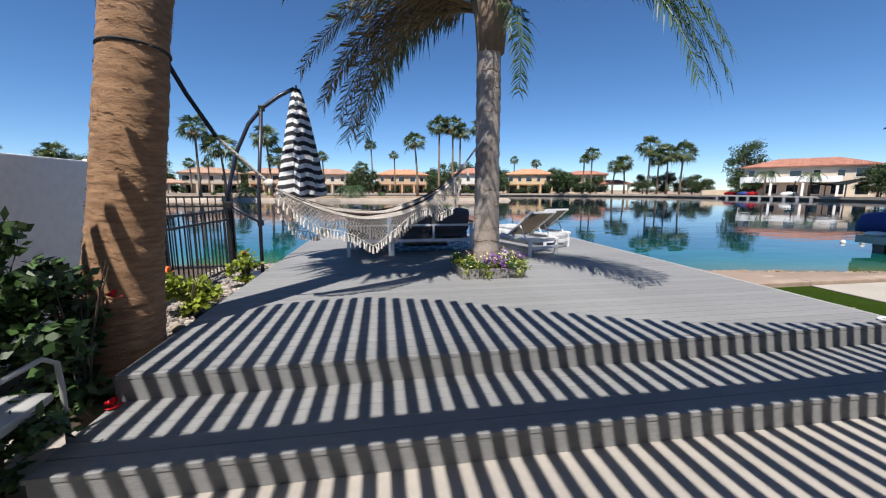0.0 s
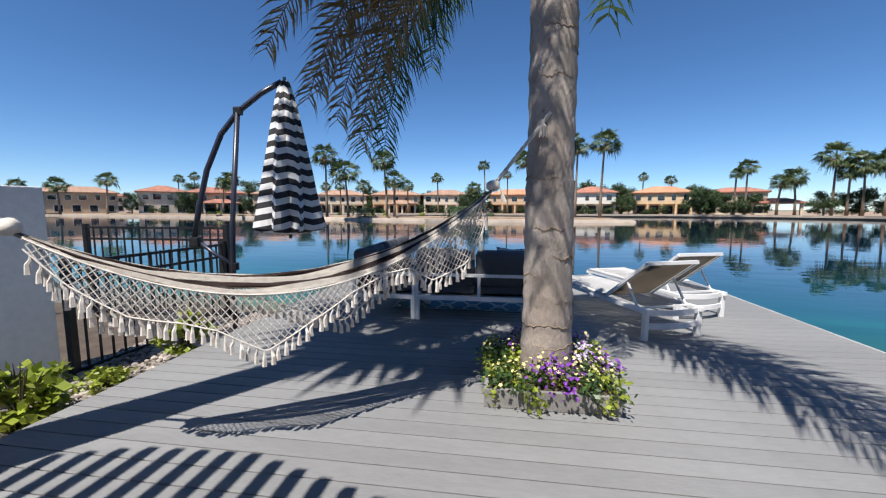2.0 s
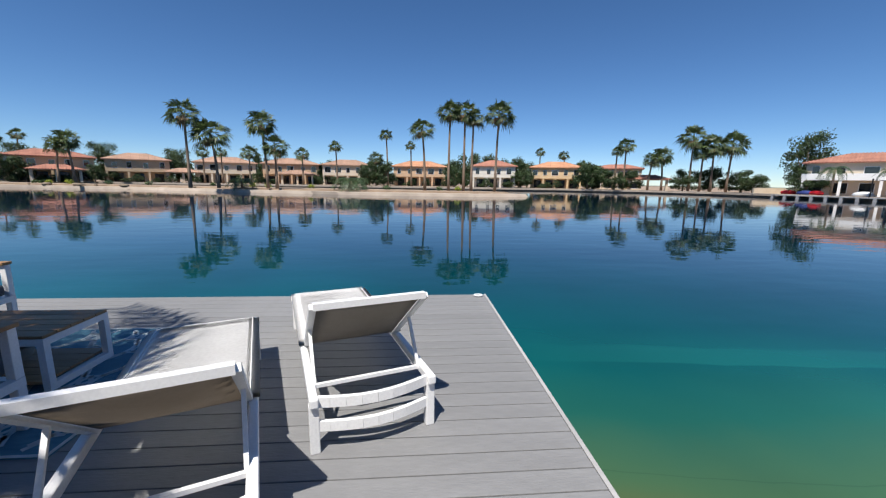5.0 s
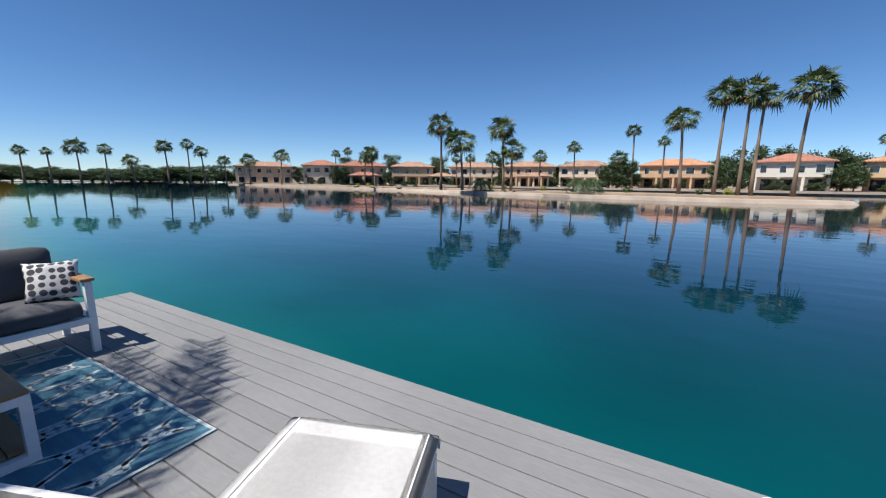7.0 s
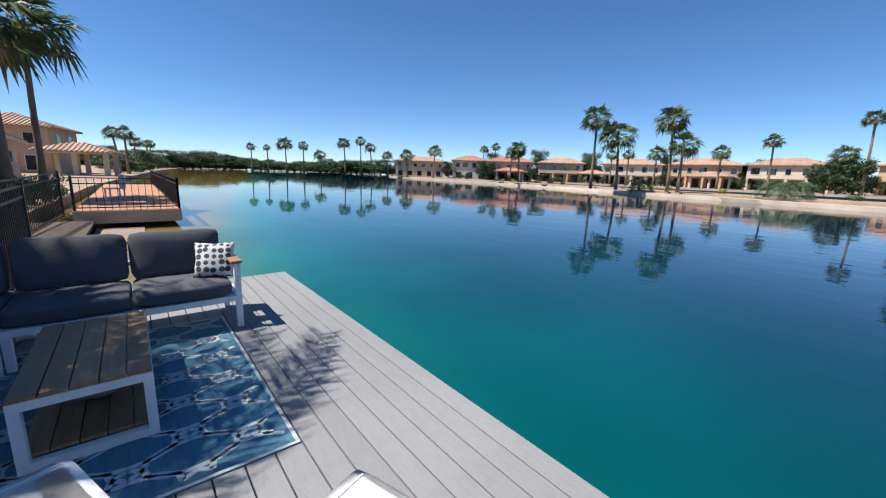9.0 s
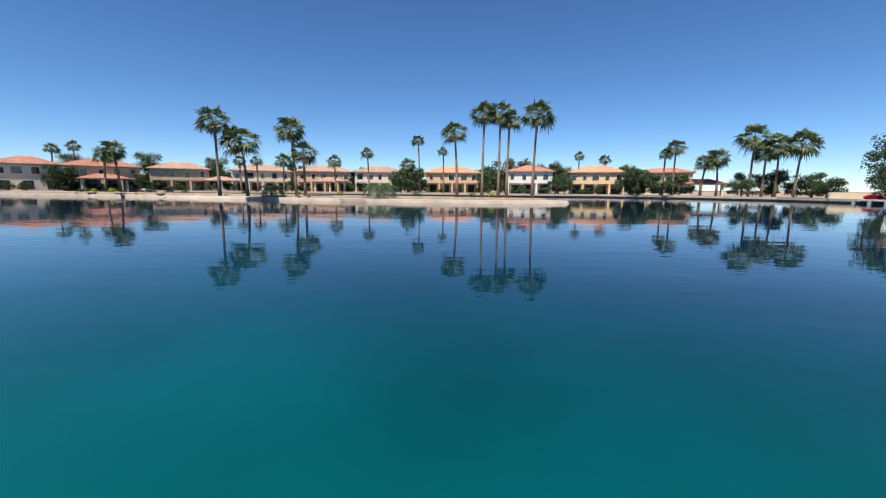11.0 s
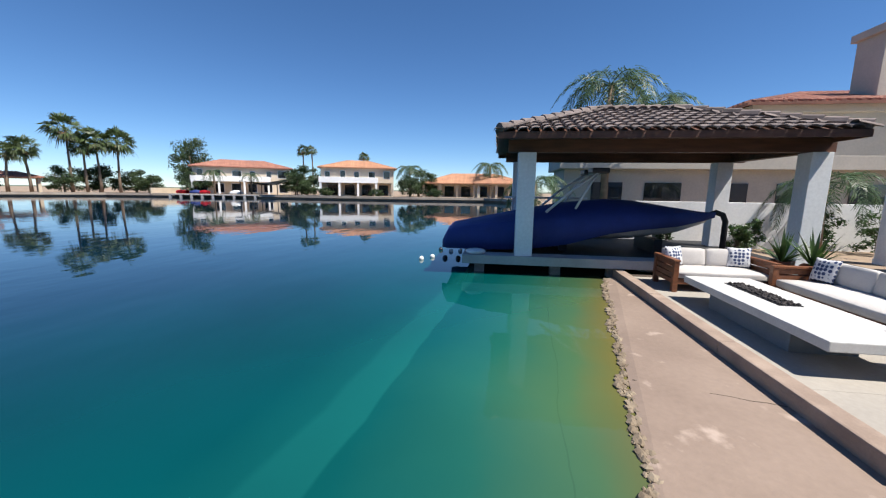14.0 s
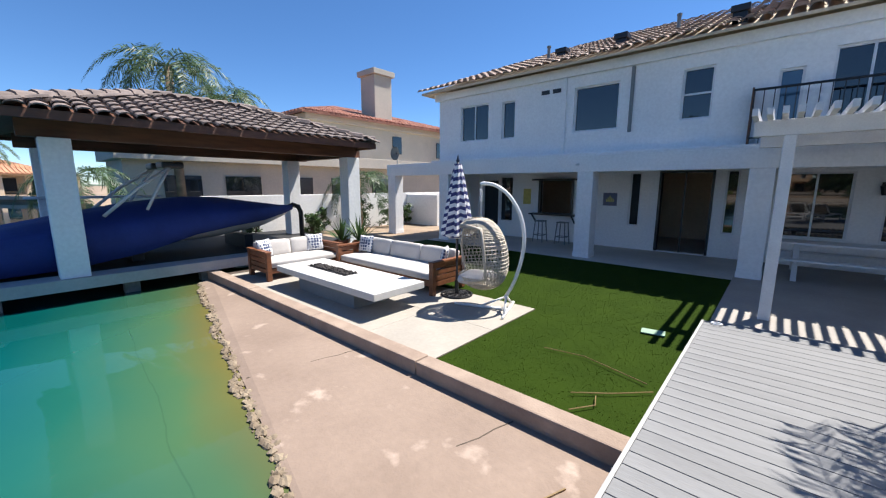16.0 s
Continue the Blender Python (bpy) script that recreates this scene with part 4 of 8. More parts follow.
def fan_crown(radius, leaves, seed, skirt=0.25, blades=11, name="crown"):
    """A ball of fan leaves on stalks: each a spread of pointed, drooping blades."""
    rnd = random.Random(seed)
    verts, faces = [], []

    def leaf(direction, size, sag, reach):
        d = Vector(direction).normalized()
        side = d.cross(Vector((0, 0, 1)))
        side = side.normalized() if side.length > 0.05 else Vector((1, 0, 0))
        up = side.cross(d).normalized()
        roll = rnd.uniform(-0.75, 0.75)
        side, up = side * math.cos(roll) + up * math.sin(roll), up * math.cos(roll) - side * math.sin(roll)
        hub = d * radius * reach
        o = len(verts)
        verts.extend(tuple(p) for p in (side * 0.014 * radius, -side * 0.014 * radius, hub + side * 0.01 * radius, hub - side * 0.01 * radius))
        faces.append((o, o + 1, o + 3, o + 2))
        for b in range(blades):
            a = (b / (blades - 1) - 0.5) * 2.5
            way = d * math.cos(a) + side * math.sin(a) + up * 0.10 * rnd.uniform(-1, 1)
            w = (d * -math.sin(a) + side * math.cos(a)) * size * 0.062
            ln = size * (1.0 - 0.22 * abs(a) / 1.25) * rnd.uniform(0.82, 1.15)
            mid = hub + way * ln * 0.55 + up * 0.03 * size
            tip = hub + way * ln * 0.92 + Vector((0, 0, -sag * ln * (0.35 + 0.75 * rnd.random())))
            o = len(verts)
            verts.extend(tuple(p) for p in (hub, mid + w, tip, mid - w))
            faces.append((o, o + 1, o + 2, o + 3))

    for i in range(leaves):
        z = 0.98 - (i + 0.5) / leaves * 1.62
        a = i * 2.39996 + rnd.uniform(-0.35, 0.35)
        r = math.sqrt(max(0.0, 1 - z * z))
        leaf((r * math.cos(a), r * math.sin(a), z + rnd.uniform(-0.15, 0.15)), radius * rnd.uniform(0.44, 0.62), 0.25 + 0.45 * max(0.0, 0.4 - z), rnd.uniform(0.34, 0.60))
    data = bpy.data.meshes.new(name)
    data.from_pydata(verts, [], faces)
    data.materials.append(FAN)
    verts, faces = [], []
    for i in range(int(leaves * skirt)):
        a = rnd.uniform(0, 6.28)
        leaf((math.cos(a) * 0.6, math.sin(a) * 0.6, -1), radius * rnd.uniform(0.3, 0.5), 0.3, rnd.uniform(0.1, 0.3))
    dead = bpy.data.meshes.new("dead_leaf_skirt")
    dead.from_pydata(verts, [], faces)
    dead.materials.append(FANDRY)
    return data, dead


FANS = [fan_crown(1.0, 40, 5), fan_crown(1.0, 36, 9, 0.4), fan_crown(1.0, 44, 14, 0.2)]
TRUNKS = []
for k, lean in enumerate(((0.0, 0.0), (0.05, 0.02), (-0.04, 0.03))):
    bm = B()
    tube(bm, [(lean[0] * s * s, lean[1] * s * s, s) for s in (0, 0.25, 0.5, 0.75, 1.0)], [0.030, 0.023, 0.019, 0.017, 0.018], 8)
    TRUNKS.append((mesh_of(bm, "trunk", HBARK, True), lean))


def fan_palm(x, y, z_ground, z_crown, radius, kind=0, trunk_width=1.0, label="tall fan palm with a thin trunk and shaggy green crown", group="palms round the lake"):
    ob = thing("fan_palm", label, "palm tree", pose(x, y, z_ground, 0, 0, (x * 37 + y * 11) % 360), group)
    h = z_crown - z_ground
    data, lean = TRUNKS[kind % 3]
    t = new("trunk", data)
    t.parent, t.scale = ob, (9.0 * trunk_width, 9.0 * trunk_width, h)
    off = (lean[0] * 9.0 * trunk_width, lean[1] * 9.0 * trunk_width, h)
    for name, d in zip(("crown", "dead_leaf_skirt"), FANS[kind % 3]):
        c = new(name, d)
        c.parent, c.location, c.scale = ob, off, (radius * 1.2, radius * 1.2, radius * 1.12)
    return ob


# the thick palm by the steps, whose crown stands high overhead
palm1 = thing("fan_palm", "stout palm with rough brown fibrous trunk beside the deck", "palm tree", pose(-2.25, 2.98, -0.25))
part("trunk", trunk_bm(0.225, 0.175, 7.4, 60, (1.15, 0.0), 0.10, 7, 28, 0.006), BARK, palm1, smooth=True)
bm = B()
rnd = random.Random(3)
for i in range(900):
    a, z = rnd.uniform(0, 6.28), rnd.uniform(0.35, 3.0)
    r = 0.225 - 0.05 * z / 7.4 + 0.10 * math.exp(-z / 7.4 * 9) + 0.004
    s = rnd.uniform(0.02, 0.07)
    k = Vector((1.15 * z / 7.4, 0, 0))
    p, q = k + Vector((r * math.cos(a), r * math.sin(a), z)), k + Vector((math.cos(a + s / r) * (r + 0.008), math.sin(a + s / r) * (r + 0.008), z + rnd.uniform(-0.01, 0.01)))
    v = [bm.verts.new(c) for c in (p, q, q + Vector((0, 0, 0.006)), p + Vector((0, 0, 0.006)))]
    bm.faces.new(v)
tagged(part("bark_fibre", bm, BARK, palm1, "frayed brown bark fibres"), kind="stuff")
crown_data = FANS[2]
for name, d in zip(("crown", "dead_leaf_skirt"), crown_data):
    c = new(name, d)
    c.parent, c.location, c.scale = palm1, (1.15, 0, 7.35), (1.85, 1.85, 1.65)
bm = B()
tube(bm, [(0.376 + 0.214 * math.cos(a), 0.214 * math.sin(a), 2.42 - 0.02 * math.sin(a)) for a in [i * math.pi / 12 for i in range(25)]], 0.012, 6)
part("band", bm, STRAP, palm1, "dark cord tied round the trunk")


def leaves(bm, centre, radius, count, size, rnd, flat=1.0, shell=0.35):
    for i in range(count):
        d = Vector((rnd.gauss(0, 1), rnd.gauss(0, 1), rnd.gauss(0, 1))).normalized()
        p = Vector(centre) + Vector((d.x * radius, d.y * radius, d.z * radius * flat)) * (shell + (1 - shell) * rnd.random() ** 0.5)
        u = Vector((rnd.gauss(0, 1), rnd.gauss(0, 1), rnd.gauss(0, 0.6))).normalized()
        v = u.cross(d + Vector((0.01, 0.02, 0.03))).normalized()
        s = size * rnd.uniform(0.6, 1.3)
        q = [bm.verts.new(c) for c in (p, p + u * s * 0.5 + v * s * 0.3, p + u * s, p + u * s * 0.5 - v * s * 0.3)]
        bm.faces.new(q)


def shrub(name, label, x, y, z, radius, height, count, leaf, material, seed, flowers=()):
    rnd = random.Random(seed)
    ob = thing(name, label, "shrub", pose(x, y, z))
    for i in range(9):
        bm = B()
        a, r = rnd.uniform(0, 6.28), radius * rnd.uniform(0.3, 0.8)
        tube(bm, [(0, 0, -0.05), (r * 0.4 * math.cos(a), r * 0.4 * math.sin(a), height * 0.5), (r * math.cos(a), r * math.sin(a), height * rnd.uniform(0.7, 1.0))], [0.010, 0.007, 0.003], 5)
        part("stem", bm, EARTH, ob)
    bm = B()
    for i in range(14):
        a, r = rnd.uniform(0, 6.28), radius * rnd.random() ** 0.6
        leaves(bm, (r * math.cos(a), r * math.sin(a), height * rnd.uniform(0.15, 0.95)), radius * 0.42, count // 14, leaf, rnd, 0.8, 0.1)
    part("foliage", bm, material, ob)
    for dx, dy, dz, fm, fs in flowers:
        bm = B()
        for k in range(9):
            a = k * 2.4
            tilt = 0.4 + 0.5 * (k % 3)
            p = Vector((dx, dy, dz))
            way = Vector((math.cos(a) * math.sin(tilt), math.sin(a) * math.sin(tilt), math.cos(tilt)))
            side = way.cross(Vector((0, 0, 1.01))).normalized() * fs * 0.45
            v = [bm.verts.new(c) for c in (p, p + way * fs * 0.7 + side, p + way * fs, p + way * fs * 0.7 - side)]
            bm.faces.new(v)
        part("flower", bm, fm, ob, "open bright blossom")
    return ob


shrub("rose_bush", "dark leafy rose bush with red blooms beside the steps", -2.12, 2.42, -0.33, 0.36, 1.10, 3200, 0.075, LEAF, 21, ((0.22, 0.05, 0.80, REDF, 0.055), (0.30, -0.20, 0.16, REDF, 0.06), (-0.2, 0.2, 0.62, REDF, 0.04)))
shrub("rose_bush", "dark leafy rose bush growing against the white wall", -2.6, 2.3, -0.33, 0.42, 1.30, 2600, 0.075, LEAF, 22)
shrub("rose_bush", "low dark leafy rose bush beside the step", -2.02, 1.70, -0.34, 0.24, 0.50, 1000, 0.06, LEAF, 26)
shrub("hibiscus_shrub", "lime green shrub with one orange bloom on gravel", -2.25, 4.15, -0.2, 0.24, 0.48, 700, 0.085, LIME, 23, ((-0.16, -0.05, 0.50, ORANGEF, 0.075),))
shrub("hibiscus_shrub", "leafy green shrub by the iron fence on gravel", -2.05, 5.35, -0.2, 0.2, 0.5, 600, 0.07, LIME, 24, ((0.0, 0.0, 0.50, REDF, 0.03),))
shrub("ground_cover", "low bright green plant among gravel", -2.3, 4.75, -0.2, 0.16, 0.16, 300, 0.06, LIME, 25)
for k, (x, y, s) in enumerate(((-2.1, 3.6, 0.07), (-2.35, 3.45, 0.09), (-2.0, 2.45, 0.10), (-2.1, 1.35, 0.12), (-2.3, 1.15, 0.1))):
    bm = B()
    for v in bmesh.ops.create_icosphere(bm, subdivisions=2, radius=s)["verts"]:
        v.co = v.co * (1 + 0.25 * noise.noise(v.co * 14 + Vector((k, 0, 0))))
        v.co.z = v.co.z * 0.65 + (-0.16 if y > 2.3 else -0.31)
        v.co.x += x
        v.co.y += y
    tagged(part("stone", bm, ROCKM, smooth=True), "rounded tan landscape stone in the planting bed", "stone", "bed stones")
spot = thing("spotlight", "small black garden spotlight on gravel", "garden light", pose(-1.95, 3.62, -0.2))
bm = B()
tube(bm, [(0, 0, 0), (0, 0, 0.12), (0.03, 0, 0.16)], 0.012, 6)
part("stake", bm, BLACK, spot)
bm = B()
tube(bm, [(0.0, 0, 0.15), (0.09, 0, 0.19)], [0.03, 0.045], 10)
part("head", bm, BLACK, spot)

# ---- planter round the feather palm ----
planter = thing("flower_planter", "low grey timber planter full of pansies round the palm", "planter", pose(1.35, 4.98, 0))
for a, b, c, d in ((-0.44, -0.44, 0.44, -0.41), (-0.44, 0.41, 0.44, 0.44), (-0.44, -0.41, -0.41, 0.41), (0.41, -0.41, 0.44, 0.41)):
    part("board", box(a, b, 0.002, c, d, 0.13, 0.004), GREYBOX, planter)
bm = B()
bmesh.ops.create_grid(bm, x_segments=14, y_segments=14, size=0.405)
for v in bm.verts:
    v.co.z = 0.10 + 0.02 * noise.noise(v.co * 9)
part("soil", bm, EARTH, planter)
rnd = random.Random(77)
for name, fm, count in (("foliage", LIME, 66), ("dark_foliage", LEAF, 60)):
    bm = B()
    for i in range(count):
        x, y = rnd.uniform(-0.45, 0.45), rnd.uniform(-0.54, 0.43)
        if math.hypot(x, y - 0.04) < 0.22:
            continue
        leaves(bm, (x, y, 0.18 + rnd.uniform(-0.06, 0.06) - 0.35 * max(0, -y - 0.36)), 0.085, 34, 0.04, rnd, 0.8, 0.1)
    part(name, bm, fm, planter)
clumps = [(rnd.uniform(-0.44, 0.44), rnd.uniform(-0.48, 0.40)) for _ in range(26)]
for name, fm, count, mine in (("purple_pansy_bed", PURPLE, 420, clumps[:9]), ("lilac_pansy_bed", LILAC, 230, clumps[9:15]), ("yellow_pansy_bed", YELLOWF, 230, clumps[15:])):
    bm = B()
    for i in range(count):
        c = mine[i % len(mine)]
        x, y = max(-0.47, min(0.47, c[0] + rnd.gauss(0, 0.075))), max(-0.53, min(0.44, c[1] + rnd.gauss(0, 0.075)))
        if math.hypot(x, y - 0.04) < 0.22:
            continue
        p = Vector((x, y, 0.265 + rnd.uniform(-0.09, 0.06) - 0.5 * max(0, -y - 0.40) - 0.3 * max(0, abs(x) - 0.38)))
        tilt = Vector((rnd.uniform(-0.6, 0.6) + x, rnd.uniform(-1.0, 0.2), 1)).normalized()
        u = tilt.cross(Vector((1, 0.1, 0))).normalized()
        v = tilt.cross(u)
        s = rnd.uniform(0.008, 0.017)
        mid = bm.verts.new(p - tilt * s * 0.3)
        ring = [bm.verts.new(p + (u * math.cos(k * math.pi / 5) + v * math.sin(k * math.pi / 5)) * s * (1 if k % 2 else 0.68)) for k in range(10)]
        for k in range(10):
            bm.faces.new((mid, ring[k], ring[(k + 1) % 10]))
    tagged(part(name, bm, fm, planter, name.split("_")[0] + " pansies in flower"), kind="stuff")

# ---- hammock ----
KNOT_A, KNOT_Z = Vector((-1.15, 3.49, 1.24)), Vector((0.95, 4.765, 1.48))
along = Vector((KNOT_Z.x - KNOT_A.x, KNOT_Z.y - KNOT_A.y, 0)).normalized()
across = Vector((-along.y, along.x, 0))
span = math.hypot(KNOT_Z.x - KNOT_A.x, KNOT_Z.y - KNOT_A.y)
ham = thing("hammock", "brown and white striped net hammock with tasselled fringe between palms", "hammock", pose(0, 0, 0))


def ham_pt(s, w=0.0):
    """s runs along the cloth, w across it (-1 to 1)."""
    p = KNOT_A.lerp(KNOT_Z, s)
    half = 0.092 * math.sin(math.pi * min(1, max(0, s))) ** 0.7 + 0.012
    fold = 0.05 * math.cos(w * 2.6) * math.sin(math.pi * s) - 0.02
    return p + across * (w * half) + Vector((0, 0, -1.69 * s * (1 - s) + fold))


def twisted(bm, a, b, r=0.0075):
    steps = 26
    side = (b - a).cross(Vector((0, 0, 1))).normalized()
    up = side.cross((b - a).normalized())
    for ph in (0, 2.1, 4.2):
        tube(bm, [a.lerp(b, i / steps) + (side * math.cos(i * 1.1 + ph) + up * math.sin(i * 1.1 + ph)) * r for i in range(steps + 1)], r * 1.05, 5)


STRAP_END = Vector((-1.49, 3.29, 1.62))
HOOK = Vector((1.33, 4.862, 1.98))
for k, target in ((KNOT_A, STRAP_END), (KNOT_Z, HOOK)):
    bm = B()
    twisted(bm, k, target)
    part("rope", bm, ROPE, ham, "twisted white cotton rope", smooth=True)
    bm = B()
    for v in bmesh.ops.create_icosphere(bm, subdivisions=2, radius=0.04)["verts"]:
        v.co = k + Vector((v.co.x * 1.3, v.co.y, v.co.z)) * (1 + 0.25 * noise.noise(v.co * 40))
    part("knot", bm, ROPE, ham, "bulky white rope knot", smooth=True)
bm = B()
for k in range(5):
    tube(bm, [HOOK + Vector((-0.06, -0.02, -0.05)), HOOK + Vector((-0.065 + 0.008 * k, -0.03, -0.10)), HOOK + Vector((-0.075 + 0.012 * k, -0.03, -0.17 + 0.01 * (k % 2)))], 0.004, 4)
part("loose_end", bm, ROPE, ham, "frayed loose end of the rope")
bm = B()
for k in range(6):
    a = k * 1.05
    tube(bm, [KNOT_Z + Vector((0.02, 0, 0)), KNOT_Z + Vector((0.05, 0.008 * math.sin(a), -0.02)), KNOT_Z + Vector((0.075 + 0.012 * math.cos(a), 0.014 * math.sin(a), -0.11))], [0.004, 0.005, 0.007], 5)
part("tassel", bm, ROPE, ham, "loose white tassel at the knot")
bm = B()
tube(bm, [Vector((-1.71, 3.02, 2.17)), Vector((-1.64, 3.17, 1.93)), STRAP_END], 0.018, 7)
part("strap", bm, STRAP, ham, "dark grey hanging strap")
# a wooden hook pad on the far trunk
bm = B()
tube(bm, [HOOK + Vector((-0.01, 0.005, -0.02)), HOOK + Vector((0.01, 0.02, 0.04)), HOOK + Vector((0.03, 0.06, 0.05))], 0.014, 6)
part("hook_eye", bm, ROPE, ham, "rope loop on a hook in the trunk", smooth=True)
bands = tuple((-1 + 0.46 * (k // 2) + 0.32 * (k % 2), -1 + 0.46 * (k // 2) + (0.46 if k % 2 else 0.32), HAMC if k % 2 else ROPE) for k in range(9))
for lo, hi, m in bands:
    bm = B()
    rows = []
    for i in range(41):
        rows.append([bm.verts.new(ham_pt(i / 40, lo + (hi - lo) * j / 4) + Vector((0, 0, 0.010 * math.sin(j * 1.7 + i * 0.5 + lo * 9)))) for j in range(5)])
    for a, b in zip(rows, rows[1:]):
        for j in range(4):
            bm.faces.new((a[j], a[j + 1], b[j + 1], b[j]))
    bmesh.ops.solidify(bm, geom=bm.faces[:], thickness=0.006)
    part("white_stripe" if m is ROPE else "brown_stripe", bm, m, ham, "", smooth=True)
bm = B()
for end, inner in ((0.0, 0.07), (1.0, 0.93)):
    for j in range(13):
        tube(bm, [ham_pt(end), ham_pt(inner, -0.98 + 1.96 * j / 12)], 0.004, 4)
tagged(part("clew_cords", bm, ROPE, ham), kind="stuff")
DROP = ((0.0, 0.02), (0.08, 0.13), (0.17, 0.19), (0.26, 0.17), (0.32, 0.19), (0.41, 0.30), (0.50, 0.18), (0.60, 0.07), (0.68, 0.04), (0.74, 0.08), (0.80, 0.24), (0.90, 0.30), (0.95, 0.20), (1.0, 0.03))


def drop(s, side):
    s = s if side < 0 else 1.0 - s
    for (a, p), (b, q) in zip(DROP, DROP[1:]):
        if a <= s <= b:
            return p + (q - p) * (s - a) / (b - a)
    return 0.02


for side in (-1, 1):
    def net_pt(s, d):
        """A place on the net, d metres below the cloth's edge."""
        return ham_pt(s, side) + across * side * 0.12 * d + Vector((0, 0, -d))

    bm = B()
    cell, half_cell = 0.047, 0.0235
    count = int(span * 1.2 / cell)
    for i in range(-2, count + 2):
        for way in (-1, 1):
            run = []
            for k in range(20):
                s = (i * cell + way * k * half_cell) / (span * 1.2)
                if 0.02 < s < 0.98 and k * half_cell <= drop(s, side) + 0.02:
                    run.append(net_pt(s, min(k * half_cell, drop(s, side))))
                elif run:
                    break
            if len(run) > 1:
                tube(bm, run, 0.0030, 3, cap=False)
    for low in (False, True):
        tube(bm, [net_pt(0.02 + 0.96 * k / 90, drop(0.02 + 0.96 * k / 90, side) if low else 0.0) for k in range(91)], 0.0045, 4)
    part("net_valance", bm, ROPE, ham, "knotted white net valance")
    bm = B()
    rnd = random.Random(5 + side)
    for i in range(66):
        s = 0.03 + 0.94 * i / 65
        p = net_pt(s, drop(s, side))
        sway = Vector((rnd.uniform(-0.012, 0.012), rnd.uniform(-0.012, 0.012), 0))
        tube(bm, [p, p + Vector((0, 0, -0.02)), p + sway + Vector((0, 0, -0.04)), p + sway + Vector((0, 0, -0.085))], [0.003, 0.007, 0.010, 0.014], 5)
    tagged(part("tassels", bm, ROPE, ham, "row of white cotton tassels"), kind="stuff")


# ---- umbrellas ----
def closed_canopy(h, top_r, low_r, folds, seed=0):
    """A furled canopy: loose uneven pleats that open towards a tucked hem; each vertex keeps its place along the cloth for the stripes."""
    bm = B()
    stripe = bm.verts.layers.float.new("stripe")
    rnd = random.Random(seed)
    n = folds * 6
    deep = [rnd.uniform(0.6, 1.35) for _ in range(folds)]
    slip = [rnd.uniform(-0.05, 0.05) for _ in range(folds)]
    rings = []
    for i in range(31):
        s = i / 30
        body = min(1.0, s / 0.95)
        tuck = max(0.0, (s - 0.95) / 0.05)
        r0 = (top_r + (low_r - top_r) * body ** 0.8) * (1 - 0.30 * tuck)
        ring = []
        for k in range(n):
            a = 2 * math.pi * k / n
            f = k // 6
            wave = abs((k % 6) / 3 - 1) * 2 - 1
            fold = 1 + (0.06 + 0.20 * body ** 0.7) * wave * deep[f] + 0.07 * math.sin(2 * a + seed + 3 * s)
            v = bm.verts.new((r0 * fold * math.cos(a + 0.15 * math.sin(2.5 * s + f)), r0 * fold * math.sin(a + 0.15 * math.sin(2.5 * s + f)), h * (1 - body) - 0.02 * tuck + 0.015 * body * wave))
            v[stripe] = h * (1 - body) + (0.035 * wave + slip[f]) * (0.3 + 0.7 * body) - 0.06 * tuck + 4.0
            ring.append(v)
        rings.append(ring)
    for a, b in zip(rings, rings[1:]):
        for k in range(n):
            bm.faces.new((a[k], b[k], b[(k + 1) % n], a[(k + 1) % n]))
    bm.faces.new(rings[0])
    bm.faces.new(rings[-1][::-1])
    bmesh.ops.recalc_face_normals(bm, faces=bm.faces[:])
    return bm


canti = thing("cantilever_umbrella", "closed black and white striped cantilever umbrella on a dark frame", "umbrella", pose(-2.03, 6.03, -0.2))
bm = B()
tube(bm, [(0, 0, 0), (0.02, 0.02, 1.3), (0.13, 0.06, 2.58)], 0.028, 10)
part("mast", bm, NAVY_METAL, canti, smooth=True)
bm = B()
tube(bm, [(-0.42, -0.04, 1.16), (-0.36, -0.02, 1.5), (-0.24, 0.0, 1.95), (-0.06, 0.03, 2.35), (0.14, 0.07, 2.60), (0.38, 0.13, 2.80), (0.60, 0.18, 2.93)], 0.03, 10)
part("arm", bm, NAVY_METAL, canti, smooth=True)
bm = B()
tube(bm, [(-0.40, -0.03, 1.16), (-0.2, 0.0, 1.0), (0.02, 0.03, 0.86)], 0.022, 8)
part("strut", bm, NAVY_METAL, canti, smooth=True)
for p, s in (((-0.41, -0.03, 1.14), 0.06), ((0.135, 0.065, 2.60), 0.045), ((0.02, 0.02, 0.86), 0.045)):
    bm = B()
    bx(bm, p[0] - s, p[1] - s * 0.7, p[2] - s, p[0] + s, p[1] + s * 0.7, p[2] + s, s * 0.3)
    part("joint", bm, BLACK, canti)
bm = closed_canopy(1.66, 0.05, 0.32, 8, seed=2)
can = part("canopy", bm, UMB_BW, canti, "black and white striped furled canopy")
can.location = (0.63, 0.19, 1.27)
bm = B()
tube(bm, [(0, 0, -0.04), (0, 0, 1.76)], 0.018, 8)
pole = part("centre_pole", bm, NAVY_METAL, canti)
pole.location = (0.63, 0.19, 1.22)
part("base", box(-0.35, -0.35, -0.02, 0.35, 0.35, 0.03, 0.01), BLACK, canti)

